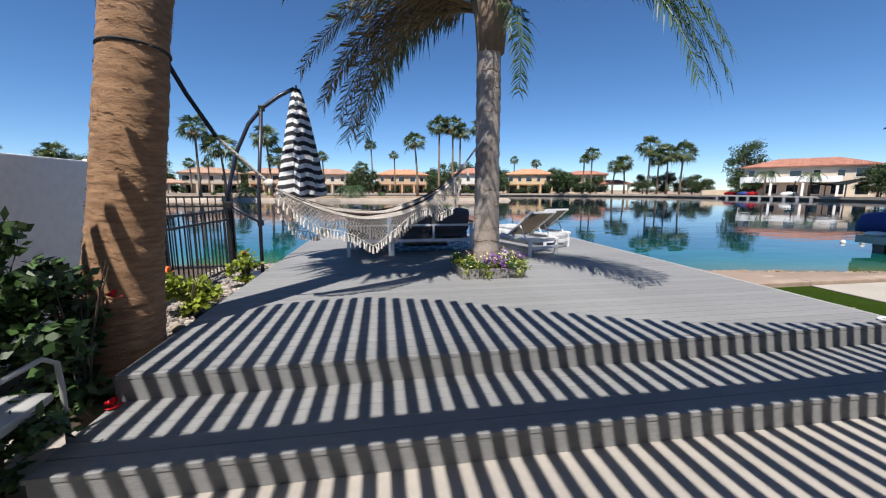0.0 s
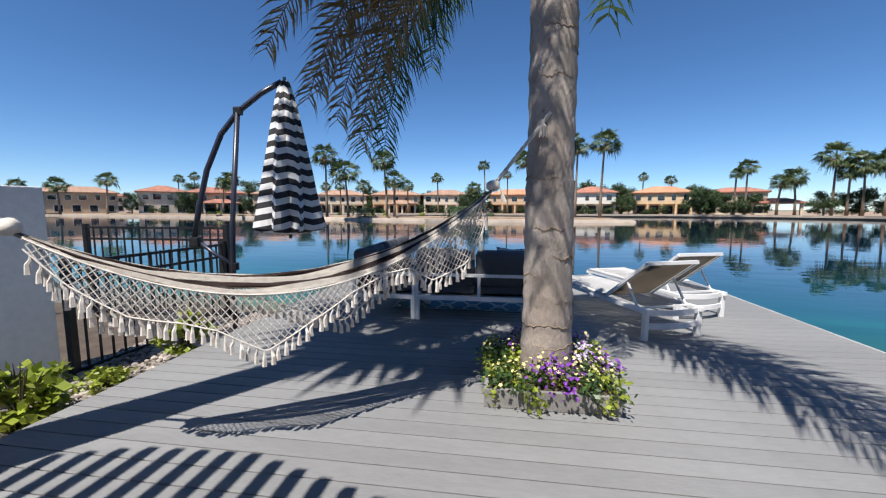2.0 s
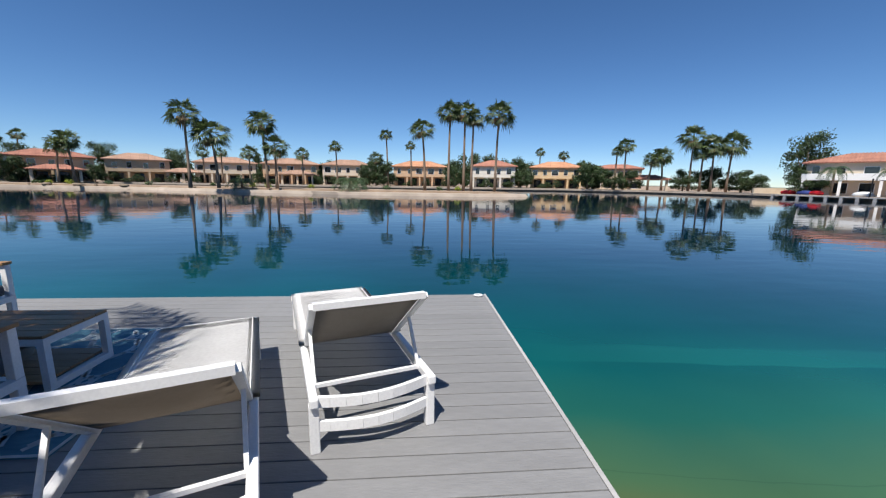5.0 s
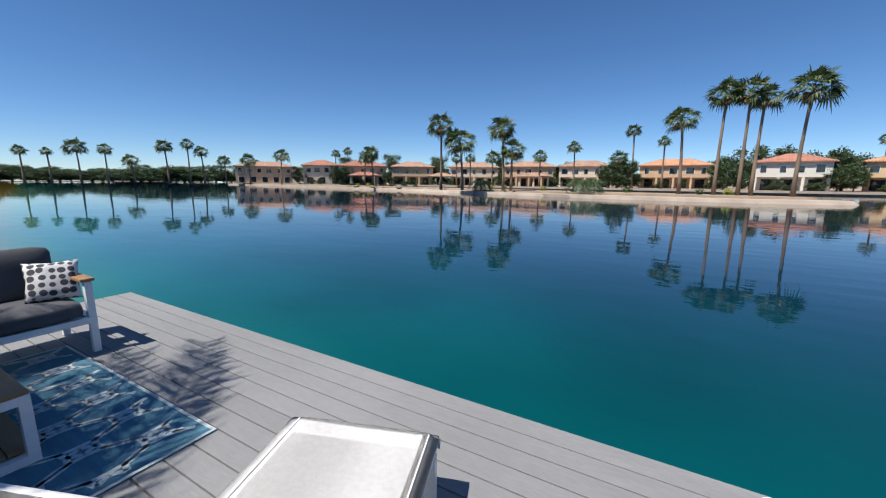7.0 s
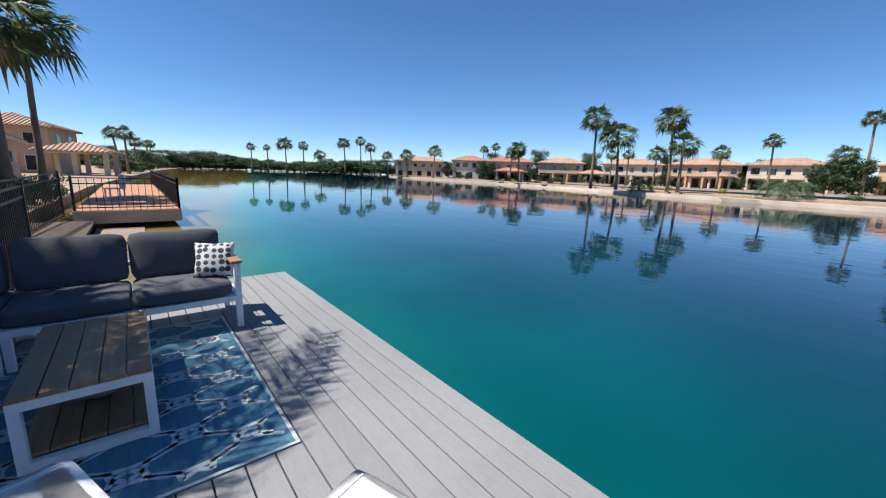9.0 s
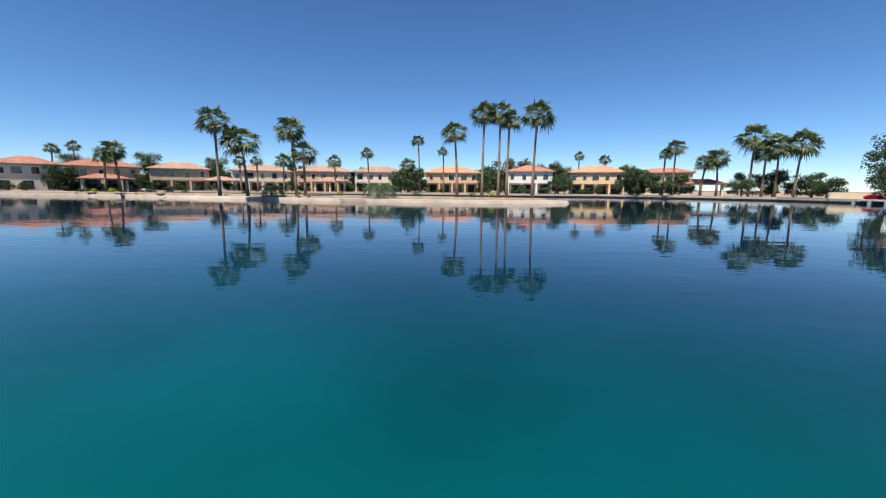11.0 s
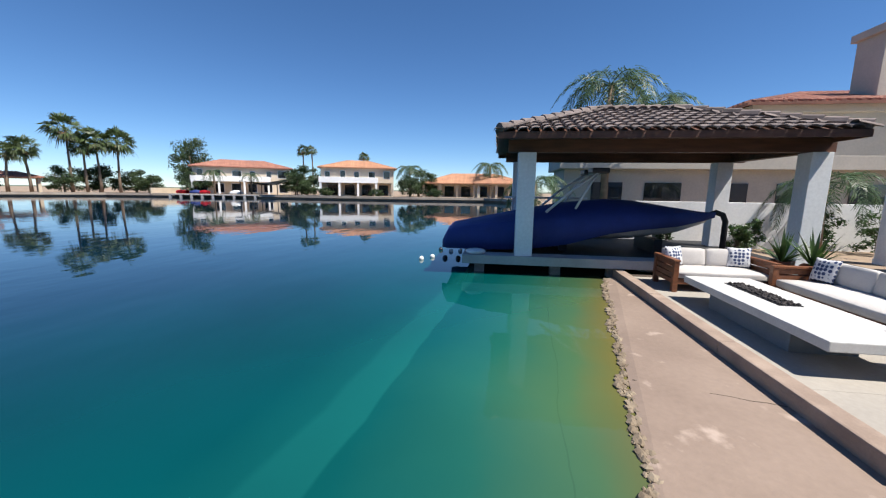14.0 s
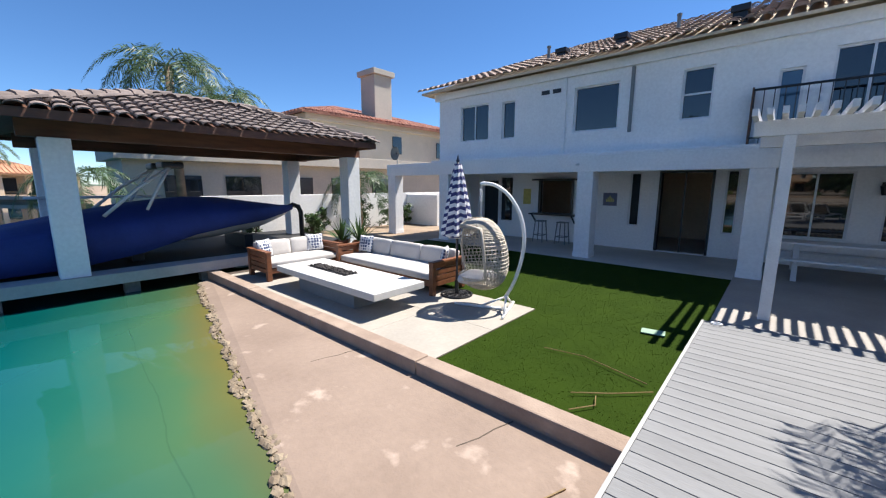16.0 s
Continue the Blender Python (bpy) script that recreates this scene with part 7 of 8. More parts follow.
def villa(x, y, turn, w, d, storeys, wall, roof, label, windows=None, porch=0.0, balcony=False, rise=1.7, group="houses across the lake", seed=0, ground=0.1):
    """Front along local x, facing local -y; porch: depth of the ground floor loggia."""
    ob = thing("house", label, "house", pose(x, y, ground, 0, 0, turn), group)
    h = 2.75 * storeys
    rnd = random.Random(seed)
    y0 = 0.0
    if porch:
        part("ground_floor_wall", box(-w / 2, porch, 0, w / 2, d, 2.6), wall, ob)
        part("upper_wall", box(-w / 2, 0, 2.602, w / 2, d, h), wall, ob)
        n = max(3, int(w / 3.2))
        for i in range(n + 1):
            px = -w / 2 + 0.25 + (w - 0.5) * i / n
            part("porch_post", box(px - 0.22, 0.03, 0, px + 0.22, 0.47, 2.6), wall, ob)
        for i in range(n):
            px = -w / 2 + 0.25 + (w - 0.5) * (i + 0.5) / n
            win = new("window", WIN)
            win.parent, win.location, win.scale = ob, (px, porch, 0.1), (1.9, 1, 2.1)
    else:
        part("wall", box(-w / 2, 0, 0, w / 2, d, h), wall, ob)
        n = max(2, int(w / 3))
        for i in range(n):
            px = -w / 2 + w * (i + 0.5) / n
            win = new("window", WIN)
            win.parent, win.location, win.scale = ob, (px, 0, 0.4), (1.6, 1, 1.7)
            fr = new("window_frame", WINF)
            fr.parent, fr.location, fr.scale = ob, (px, 0, 0.4), (1.6, 1, 1.7)
    if storeys > 1:
        n = windows or max(3, int(w / 2.6))
        for i in range(n):
            px = -w / 2 + w * (i + 0.5) / n + rnd.uniform(-0.25, 0.25)
            s = (rnd.choice((0.9, 1.2, 1.6)), 1, rnd.choice((1.2, 1.4)))
            win = new("window", WIN)
            win.parent, win.location, win.scale = ob, (px, 0, 3.5), s
            fr = new("window_frame", WINF)
            fr.parent, fr.location, fr.scale = ob, (px, 0, 3.5), s
    for sx in (-1, 1):
        for yy in (d * 0.3, d * 0.7):
            win = new("window", WIN)
            win.parent, win.location, win.scale, win.rotation_euler = ob, (sx * w / 2, yy, h - 1.9), (1.1, 1, 1.2), (0, 0, radians(90))
    if balcony:
        part("balcony", box(-w / 2 - 0.3, -1.6, 2.55, w / 2 * 0.55, -0.002, 2.75), WHITE, ob)
        part("balcony_parapet", box(-w / 2 - 0.3, -1.6, 2.752, w / 2 * 0.55, -1.48, 3.65), WHITE, ob)
        for i in range(4):
            px = -w / 2 + (w * 0.75) * i / 3
            part("balcony_post", box(px - 0.18, -1.55, 0, px + 0.18, -1.2, 2.55), WHITE, ob)
    f = hip_roof(w, d, h, rise)
    r = part("roof", roof_plate(f, 0.14), roof, ob)
    part("tiling", courses(f), roof, r)
    return ob


def gazebo(x, y, turn, w, d, roof, label, ground=0.1):
    ob = thing("lake_pavilion", label, "pavilion", pose(x, y, ground, 0, 0, turn), "pavilions across the lake")
    for px in (-w / 2 + 0.3, 0, w / 2 - 0.3):
        for py in (0.3, d - 0.3):
            part("post", box(px - 0.22, py - 0.22, 0, px + 0.22, py + 0.22, 2.45), CREAM, ob)
    part("beam", box(-w / 2, 0, 2.45, w / 2, d, 2.68), CREAM, ob)
    f = hip_roof(w, d, 2.68, 1.0, 0.5)
    r = part("roof", roof_plate(f, 0.12), roof, ob)
    part("tiling", courses(f), roof, r)


PALE = mat("pale_stucco", (0.68, 0.58, 0.45), 0.9, (0.60, 0.51, 0.40), 0.5, 0.2, 20)
PEACH = mat("peach_stucco", (0.60, 0.41, 0.26), 0.9, (0.53, 0.36, 0.23), 0.5, 0.2, 20)
TANW = mat("tan_stucco", (0.52, 0.39, 0.26), 0.9, (0.45, 0.335, 0.22), 0.5, 0.2, 20)
YELLOWW = mat("honey_stucco", (0.66, 0.48, 0.28), 0.9, (0.58, 0.42, 0.25), 0.5, 0.2, 20)
TILEP = isle(mat("faded_clay_tile", (0.42, 0.265, 0.19), 0.85, (0.32, 0.20, 0.14), 0.8, 0.4, 10), 0.85, 1.15)
IVORY = mat("ivory_stucco", (0.70, 0.66, 0.58), 0.9, (0.64, 0.60, 0.52), 0.5, 0.2, 20)
VILLAS = (
    (-83.5, 89.0, 47, 10.5, PALE, TILER, 0.0, "white two-storey lake house with red tile roof"),
    (-75.0, 97.0, 40, 14.0, YELLOWW, TILER, 2.0, "orange two-storey lake house with red tile roof"),
    (-63.0, 106.0, 33, 12.5, TANW, TILEP, 2.0, "tan two-storey lake house with faded tile roof"),
    (-46.5, 115.0, 26, 14.5, PALE, TILEP, 1.8, "cream two-storey lake house with pale tile roof"),
    (-29.5, 115.5, 15, 14.5, PEACH, TILEP, 2.5, "orange-brown two-storey lake house with deep porch"),
    (-14.5, 117.0, 8, 13.5, PALE, TILEP, 1.8, "cream two-storey lake house behind palms"),
    (6.0, 116.5, -2, 15.0, PEACH, TILEO, 2.2, "peach two-storey lake house with orange roof"),
    (25.0, 104.5, -12, 11.0, IVORY, TILER, 1.6, "white two-storey lake house with many windows and red roof"),
    (42.0, 105.5, -20, 13.0, YELLOWW, TILEO, 2.2, "honey-coloured two-storey lake house with orange roof"),
    (-110.0, 89.0, 52, 17.0, TANW, TILEP, 0.0, "brown two-storey lake house among palms"),
    (-132.0, 112.0, 50, 16.0, PALE, TILER, 0.0, "pale two-storey house far along the bank"),
)
for k, (x, y, turn, w, wall, roof, porch, lab) in enumerate(VILLAS):
    villa(x, y, turn, w, 9.0, 2, wall, roof, lab, porch=porch, seed=k)
villa(77.5, 60.0, -54, 18.0, 10.0, 2, PALE, TILER, "white two-storey lake house with balcony and red roof", balcony=True, seed=31)
villa(77.2, 35.2, -70, 14.0, 10.0, 2, PALE, TILEO, "cream two-storey lake house with balcony and orange roof", porch=2.2, balcony=True, seed=32)
villa(81.5, 12.5, -86, 21.0, 12.0, 1, CREAM, TILEO, "long single-storey house with low orange roof", porch=2.0, rise=2.2, seed=33)
gazebo(59.0, 91.5, -33, 8.5, 6.0, TILER, "red roofed lakeside pavilion on cream posts")
gazebo(74.0, 8.0, -80, 7.0, 5.0, TILEO, "orange roofed boat house on posts at the shore")
gazebo(-70.0, 92.0, 40, 8.0, 5.0, TILER, "red roofed lakeside pavilion on cream posts")
gazebo(-53.0, 106.5, 30, 7.0, 5.0, TILEP, "tan roofed lakeside pavilion on cream posts")
gazebo(-26.0, 108.5, 15, 8.0, 5.0, TILEP, "tan roofed lakeside pavilion on cream posts")
villa(58.0, 104.0, -30, 12.0, 8.0, 2, CREAM, TILER, "cream house with red roof behind trees", seed=35, rise=1.2)
solid("wall_bank_white", box(67.5, 72.0, 0.1, 74.0, 72.3, 1.2), CREAM)

# sail shade and clutter on the far dock
sail = thing("shade_sail", "black fabric shade sail stretched over a far patio", "shade sail", pose(72.5, 51.0, 0.1))
bm = B()
c = [(-2.5, 4.5, 2.6), (2.5, 3.5, 2.2), (1.8, -4.5, 3.4), (-2.6, -3.0, 1.9)]
rows = []
for i in range(9):
    u = i / 8
    rows.append([bm.verts.new(Vector(c[0]).lerp(Vector(c[1]), u).lerp(Vector(c[3]).lerp(Vector(c[2]), u), j / 8) + Vector((0, 0, -0.7 * math.sin(math.pi * u) * math.sin(math.pi * j / 8)))) for j in range(9)])
for a, b in zip(rows, rows[1:]):
    for j in range(8):
        bm.faces.new((a[j], a[j + 1], b[j + 1], b[j]))
bmesh.ops.solidify(bm, geom=bm.faces[:], thickness=0.02)
part("cloth", bm, STRAP, sail, smooth=True)
for q in c:
    part("pole", box(q[0] - 0.06, q[1] - 0.06, 0, q[0] + 0.06, q[1] + 0.06, q[2] + 0.1), BLACK, sail)
far_dock = thing("far_dock", "low white dock on short piles at the far bank", "dock", pose(69.0, 60.0, 0, 0, 0, 12))
part("deck_slab", box(-0.6, -8.0, -0.05, 1.6, 8.0, 0.10), DOCKF, far_dock)
for i in range(9):
    part("pile", box(-0.6, -7.6 + i * 1.9, -1.5, -0.2, -7.2 + i * 1.9, -0.05), DOCKF, far_dock)
for k, (x, y, m) in enumerate(((70.6, 63.5, REDF), (70.4, 65.2, NAVY), (70.8, 57.0, HULL), (70.9, 68.5, REDF))):
    ob = thing("water_scooter", "small covered water scooter parked on the far bank", "watercraft", pose(x, y, 0.11, 0, 0, 20 * k), "water scooters")
    bm = B()
    for v in bmesh.ops.create_icosphere(bm, subdivisions=2, radius=0.6)["verts"]:
        v.co = Vector((v.co.x * 0.8, v.co.y * 2.0, max(0.0, v.co.z * 0.8 + 0.35)))
    part("body", bm, m, ob, smooth=True)

# ---- trees and palms ----
def tree_mesh(seed, clumps=44, per=130, leaf=0.30, tall=1.0):
    rnd = random.Random(seed)
    bm = B()
    for i in range(clumps):
        a, r = rnd.uniform(0, 6.28), 0.62 * rnd.random() ** 0.5
        z = 0.16 + 0.80 * rnd.random()
        k = 1.1 - abs(z - 0.5) * 1.1
        leaves(bm, (r * k * math.cos(a), r * k * math.sin(a), z * tall), rnd.uniform(0.12, 0.24), per, leaf * 0.2, rnd, 0.8, 0.2)
    crown = mesh_of(bm, "crown", TREEL)
    bm = B()
    tube(bm, [(0, 0, 0), (0.01, 0.0, 0.25), (0.0, 0.01, 0.5)], [0.045, 0.035, 0.025], 7)
    for k in range(6):
        a = k * 1.05
        tube(bm, [(0, 0, 0.25 + 0.04 * k), (0.18 * math.cos(a), 0.18 * math.sin(a), 0.5 + 0.03 * k), (0.38 * math.cos(a), 0.38 * math.sin(a), 0.7 * tall)], [0.025, 0.015, 0.006], 5)
    return crown, mesh_of(bm, "trunk", HBARK, True)


TREES = [tree_mesh(1), tree_mesh(2, 48), tree_mesh(3, 56, 130, 0.26, 1.25)]


def tree(x, y, z, width, height, kind, label="rounded dark green shade tree on the far bank"):
    ob = thing("tree", label, "tree", pose(x, y, z, 0, 0, (x * 53) % 360), "trees across the lake")
    for name, d in zip(("crown", "trunk"), TREES[kind % 3]):
        c = new(name, d)
        c.parent, c.scale = ob, (width, width, height)
    return ob


for x, y, w, h, k in ((46.5, 96.0, 6.0, 6.4, 0), (51.5, 93.5, 4.5, 4.2, 1), (49.0, 98.0, 5.5, 5.4, 1), (56.5, 95.0, 5.0, 4.6, 0), (64.5, 87.0, 4.5, 4.6, 1), (70.0, 86.0, 5.5, 5.2, 0), (74.0, 82.0, 5.5, 4.4, 1), (72.0, 77.0, 4.0, 3.6, 0)):
    tree(x, y, 0.1, w, h, k)
for x, y, w, h, k in ((14.5, 103.0, 5.0, 5.0, 0), (33.0, 107.0, 5.0, 6.5, 1), (28.0, 117.0, 7.0, 9.0, 0), (21.0, 118.0, 7.0, 9.0, 1), (-7.0, 105.0, 4.5, 5.5, 1), (-3.5, 106.5, 5.0, 6.0, 0), (77.5, 71.5, 6.0, 8.8, 2), (72.0, 66.5, 4.0, 4.0, 1)):
    tree(x, y, 0.1, w, h, k)
rnd = random.Random(88)
for k, (x, y, turn, w, wall, roof, porch, lab) in enumerate(VILLAS[:9]):
    c, q = math.cos(radians(turn)), math.sin(radians(turn))
    spots = [(w * 0.5 + rnd.uniform(0.6, 2.2), rnd.uniform(-2, 4), rnd.uniform(2.8, 4.6), rnd.uniform(3.4, 6.0)), (-w * 0.5 - rnd.uniform(0.6, 2.0), rnd.uniform(-3, 2), rnd.uniform(2.4, 3.8), rnd.uniform(2.6, 4.6)), (w * 0.5 + 2.4, 12.0, 6.0, rnd.uniform(6.5, 8.2))]
    spots += [(rnd.uniform(-w * 0.5, w * 0.5), -rnd.uniform(2.5, 6.0), rnd.uniform(1.2, 2.4), rnd.uniform(0.9, 1.9)) for _ in range(4)]
    for u, v, wide, tall in spots:
        tree(x + u * c - v * q, y + u * q + v * c, 0.1, wide, tall, rnd.randrange(3), "rounded garden shrub before a lake house" if tall < 2 else "rounded dark green shade tree on the far bank")
for i in range(16):
    x = -78 - i * 11 - 3 * math.sin(i * 2.7)
    tree(x, float(np.interp(x, (-420, -250, -120, -56), (60, 30, 14, 8))) - 2.0 - 2.5 * (i % 3), -0.1, 4.5 + 2.0 * math.sin(i * 1.9), 2.2 + 0.8 * (i % 4), i, "leafy green garden tree on the lake bank")
for i, (x, y, z) in enumerate(((-70, 8.0, 5.6), (-73, 7.0, 5.8), (-92, 9.0, 5.4), (-118, 12.0, 6.2), (-126, 13.0, 6.6))):
    fan_palm(x, y, -0.1, z, 1.2, i, 0.9)
for x, y, w, h in ((74.5, 47.0, 4.0, 3.4), (73.5, 44.0, 3.0, 2.4), (79.0, 47.0, 6.0, 5.6), (74.0, 24.0, 3.2, 2.6), (82.0, 24.0, 6.0, 5.2), (72.5, 19.0, 2.4, 1.6), (72.5, 30.0, 2.2, 1.4), (73.0, 40.0, 2.4, 1.5)):
    tree(x, y, 0.1, w, h, int(x) % 3)
for i in range(34):
    tree(-150 - i * 11 + 6 * math.sin(i * 1.7), 78 + i * 4.2 + 9 * math.sin(i * 2.3), 0.0, 12 + 3 * math.sin(i), 4.6 + 1.2 * math.cos(i * 1.3), i, "tree in the far belt along the lake's end")
for i in range(52):
    a = radians(187.5 - i * 0.85)
    far = 250 + 18 * math.sin(i * 2.1)
    tree(2 + far * math.cos(a), 8.5 + far * math.sin(a), -0.4, 13 + 4 * math.sin(i * 1.3), 5.4 + 1.6 * math.sin(i * 1.9), i, "tree in the far belt along the lake's end")
for i in range(12):
    tree(-240 - i * 14, 34 + i * 5, 0.0, 15, 8, i, "tree in the far belt along the lake's end")

for i, (x, y, z, r) in enumerate(((-24.4, 57.5, 9.2, 2.0), (-21.6, 59.0, 6.9, 2.4), (-16.1, 61.5, 8.7, 2.0), (-14.7, 61.0, 5.7, 1.8), (6.1, 61.4, 8.6, 1.8), (9.5, 61.1, 11.0, 1.8), (11.7, 60.9, 11.0, 1.8), (12.8, 60.7, 10.3, 1.6), (16.1, 59.8, 10.6, 2.1))):
    fan_palm(x - 0.5, y, 0.1, z, r, i, 0.9)
for i, (x, y, z, r) in enumerate(((-64.5, 85.8, 7.2, 2.3), (-62.9, 87.4, 8.1, 2.3), (-46.7, 104.0, 7.4, 1.5), (-43.0, 105.0, 7.5, 1.5), (-36.0, 104.0, 7.4, 2.2), (-23.5, 105.0, 7.5, 1.8), (-15.0, 104.6, 9.5, 1.7), (-2.4, 105.2, 12.8, 1.6), (-5.4, 106.0, 6.6, 2.1), (3.6, 107.4, 10.4, 1.4))):
    fan_palm(x, y, 0.1, z, r, i + 1, 1.1)
for i, (x, y, z, r) in enumerate(((41.0, 116.0, 10.2, 1.4), (47.0, 112.0, 9.2, 1.6), (52.5, 94.5, 9.0, 1.4), (54.0, 93.3, 10.2, 2.0), (58.8, 91.1, 7.0, 2.3), (61.1, 89.5, 7.6, 2.4), (64.5, 85.3, 11.3, 3.0), (67.8, 83.0, 9.5, 2.9), (69.8, 81.1, 9.6, 3.0), (66.2, 84.2, 8.4, 2.2))):
    fan_palm(x, y, 0.1, z, r, i, 1.1)
for i, (x, y, z, r) in enumerate(((-99, 30.4, 6.2, 1.1), (-98.2, 33.9, 6.2, 0.95), (-97.1, 37.9, 7.3, 1.9), (-95.9, 41.8, 7.1, 1.3), (-94.4, 45.8, 5.0, 1.6), (-92.1, 51.3, 8.3, 1.7), (-90.4, 54.9, 9.0, 1.4), (-89.1, 57.4, 7.4, 1.6), (-87.0, 61.2, 5.6, 1.4), (-84.3, 65.5, 5.7, 1.9), (-80.2, 71.3, 7.2, 2.0), (-83.6, 93.3, 9.2, 1.4), (-81.0, 96.0, 10.0, 1.4))):
    fan_palm(x * 1.12, y * 1.12, 0.0, z * 1.1, r * 1.1, i, 1.0)
for i, (x, y, z, r) in enumerate(((86.5, 51.5, 9.8, 1.4), (87.0, 49.5, 9.8, 1.3), (88.0, 38.0, 8.5, 1.2))):
    fan_palm(x, y, 0.1, z, r, i, 1.0)


bushy = [frond_mesh(2.5, 1.0, 2.4, 44, 0.62, 61 + k, "frond", FROND, 0.022) for k in range(3)]


def feather_palm(x, y, z0, h, label, scale=1.0, count=14, seed=0):
    ob = thing("feather_palm", label, "palm tree", pose(x, y, z0, 0, 0, seed * 40), "feather palms")
    bm = B()
    tube(bm, [(0, 0, 0), (0.03, 0, h * 0.5), (0, 0, h)], [0.2 * scale ** 0.5, 0.16 * scale ** 0.5, 0.13 * scale ** 0.5], 10)
    part("trunk", bm, HBARK, ob, smooth=True)
    for i in range(count):
        f = new("frond", bushy[i % 3])
        f.parent, f.matrix_basis = ob, pose(0, 0, h, 0, -14 + 16 * (i % 3), i * 137.5)
        f.scale = (scale, scale, scale)
    return ob


feather_palm(23.5, 2.6, -0.36, 6.7, "feather palm rising behind the boat pavilion", 1.15, 18, 1)
feather_palm(25.5, -0.2, -0.36, 6.2, "feather palm rising behind the boat pavilion", 1.0, 16, 2)
feather_palm(17.4, -2.2, -0.36, 2.2, "short feather palm by the side wall", 0.75, 12, 3)
feather_palm(22.0, 6.0, -0.36, 2.2, "short feather palm behind the boat", 0.8, 12, 4)
feather_palm(80.5, 25.5, 0.1, 5.6, "feather palm beside the far house", 1.5, 16, 5)
feather_palm(84.0, 9.5, 0.1, 6.4, "feather palm over the far low roof", 1.7, 16, 6)
feather_palm(70.8, 61.5, 0.1, 4.3, "feather palm in front of the far house", 1.0, 12, 7)
feather_palm(72.5, 55.0, 0.1, 3.8, "feather palm in front of the far house", 0.9, 12, 8)
feather_palm(-4.8, 60.5, 0.1, 1.2, "low bushy palm on the island", 1.3, 20, 9)
feather_palm(-21.0, 63.5, 0.1, 1.0, "low bushy palm on the island", 1.0, 16, 3)
rnd = random.Random(40)
for i in range(26):
    x = rnd.uniform(-60, 12)
    y = 62.0 - 0.235 * min(0, x) * 0.95 + rnd.uniform(-1.5, 2.0)
    bm = B()
    if i % 2:
        leaves(bm, (0, 0, 0.35), rnd.uniform(0.35, 0.7), 160, 0.22, rnd, 0.7, 0.2)
        ob = tagged(part("island_shrub", bm, LEAF if i % 4 == 1 else LIME), "small desert shrub on the sandy island", "shrub", "island shrubs")
        ob.location = (x, y, 0.1)
    else:
        for v in bmesh.ops.create_icosphere(bm, subdivisions=2, radius=rnd.uniform(0.2, 0.5))["verts"]:
            v.co = v.co * (1 + 0.3 * noise.noise(v.co * 4 + Vector((i, 0, 0))))
            v.co.z *= 0.6
        ob = tagged(part("boulder", bm, ROCKM, smooth=True), "tan boulder on the island shore", "boulder", "island boulders")
        ob.location = (x, y - 2.2, 0.1)

# neighbour's house beyond the side wall
GREIGE = mat("greige_stucco", (0.50, 0.45, 0.38), 0.9, (0.44, 0.40, 0.34), 0.8, 0.3, 40)
nb = thing("neighbour_house", "cream two-storey stucco house with chimney and red tile roof", "house", pose(0, 0, -0.36))
part("wall", box(27.0, -24.0, 0, 42.0, -5.5, 6.4), GREIGE, nb)
part("cornice", box(26.7, -24.3, 6.0, 42.3, -5.2, 6.38, 0.03), GREIGE, nb)
part("low_wing", box(23.5, -16.0, 0, 26.998, 4.5, 2.9), GREIGE, nb)
part("wing_fascia", box(23.0, -16.2, 2.902, 27.2, 4.8, 3.5, 0.02), GREIGE, nb)
# dark glass panels on the wall stand in for the shaded loggia openings
for k, (y, w) in enumerate(((2.5, 1.4), (0.0, 1.6), (-2.8, 1.6), (-5.6, 1.6), (-8.4, 1.4))):
    part("loggia_shade_panel", box(23.44, y - w / 2, 0.2, 23.498, y + w / 2, 2.3), DARKG, nb)
for y, z in ((-8.0, 4.3), (-13.0, 4.3), (-18.0, 4.2)):
    part("window", box(26.94, y - 0.45, z, 26.998, y + 0.45, z + 1.3), DARKG, nb)
f = [[(26.2, -4.7, 6.42), (26.2, -24.6, 6.42), (34.5, -16.5, 8.7), (34.5, -12.5, 8.7)], [(42.6, -24.6, 6.42), (42.6, -4.7, 6.42), (34.5, -12.5, 8.7), (34.5, -16.5, 8.7)], [(42.6, -4.7, 6.42), (26.2, -4.7, 6.42), (34.5, -12.5, 8.7)], [(26.2, -24.6, 6.42), (42.6, -24.6, 6.42), (34.5, -16.5, 8.7)]]
r = part("roof", roof_plate(f, 0.14), TILER, nb)
part("tiling", courses(f), TILER, r)
part("chimney", box(28.2, -13.6, 5.5, 29.9, -11.9, 10.25, 0.02), GREIGE, nb)
part("chimney_cap", box(28.0, -13.8, 10.252, 30.1, -11.7, 10.65, 0.03), GREIGE, nb)

# ---- neighbours along the left shore ----
ndeck = solid("dock_neighbour", box(-30.0, 6.75, -0.32, -11.2, 9.30, 0.05), BLOCK)
part("deck_boards", (lambda b: ([bx(b, -30.0 + k * 0.16, 6.76, 0.051, -30.0 + k * 0.16 + 0.145, 9.29, 0.068) for k in range(117)], b)[-1])(B()), NDECK, ndeck, "rust-brown deck boards")
for a, b in (((-11.25, 6.8, 0.069), (-11.25, 9.25, 0.069)), ((-11.25, 9.25, 0.069), (-19.0, 9.25, 0.069)), ((-19.0, 9.25, 0.069), (-30.0, 9.25, 0.069))):
    fence_run("iron_fence", "black iron railing round the neighbour's lake deck", a, b, 0.95, 0.16)
fence_run("iron_fence", "black iron fence stepping along the neighbour's sea wall", (-11.3, 6.55, -0.1), (-5.6, 6.05, -0.25), 1.25, 0.12)
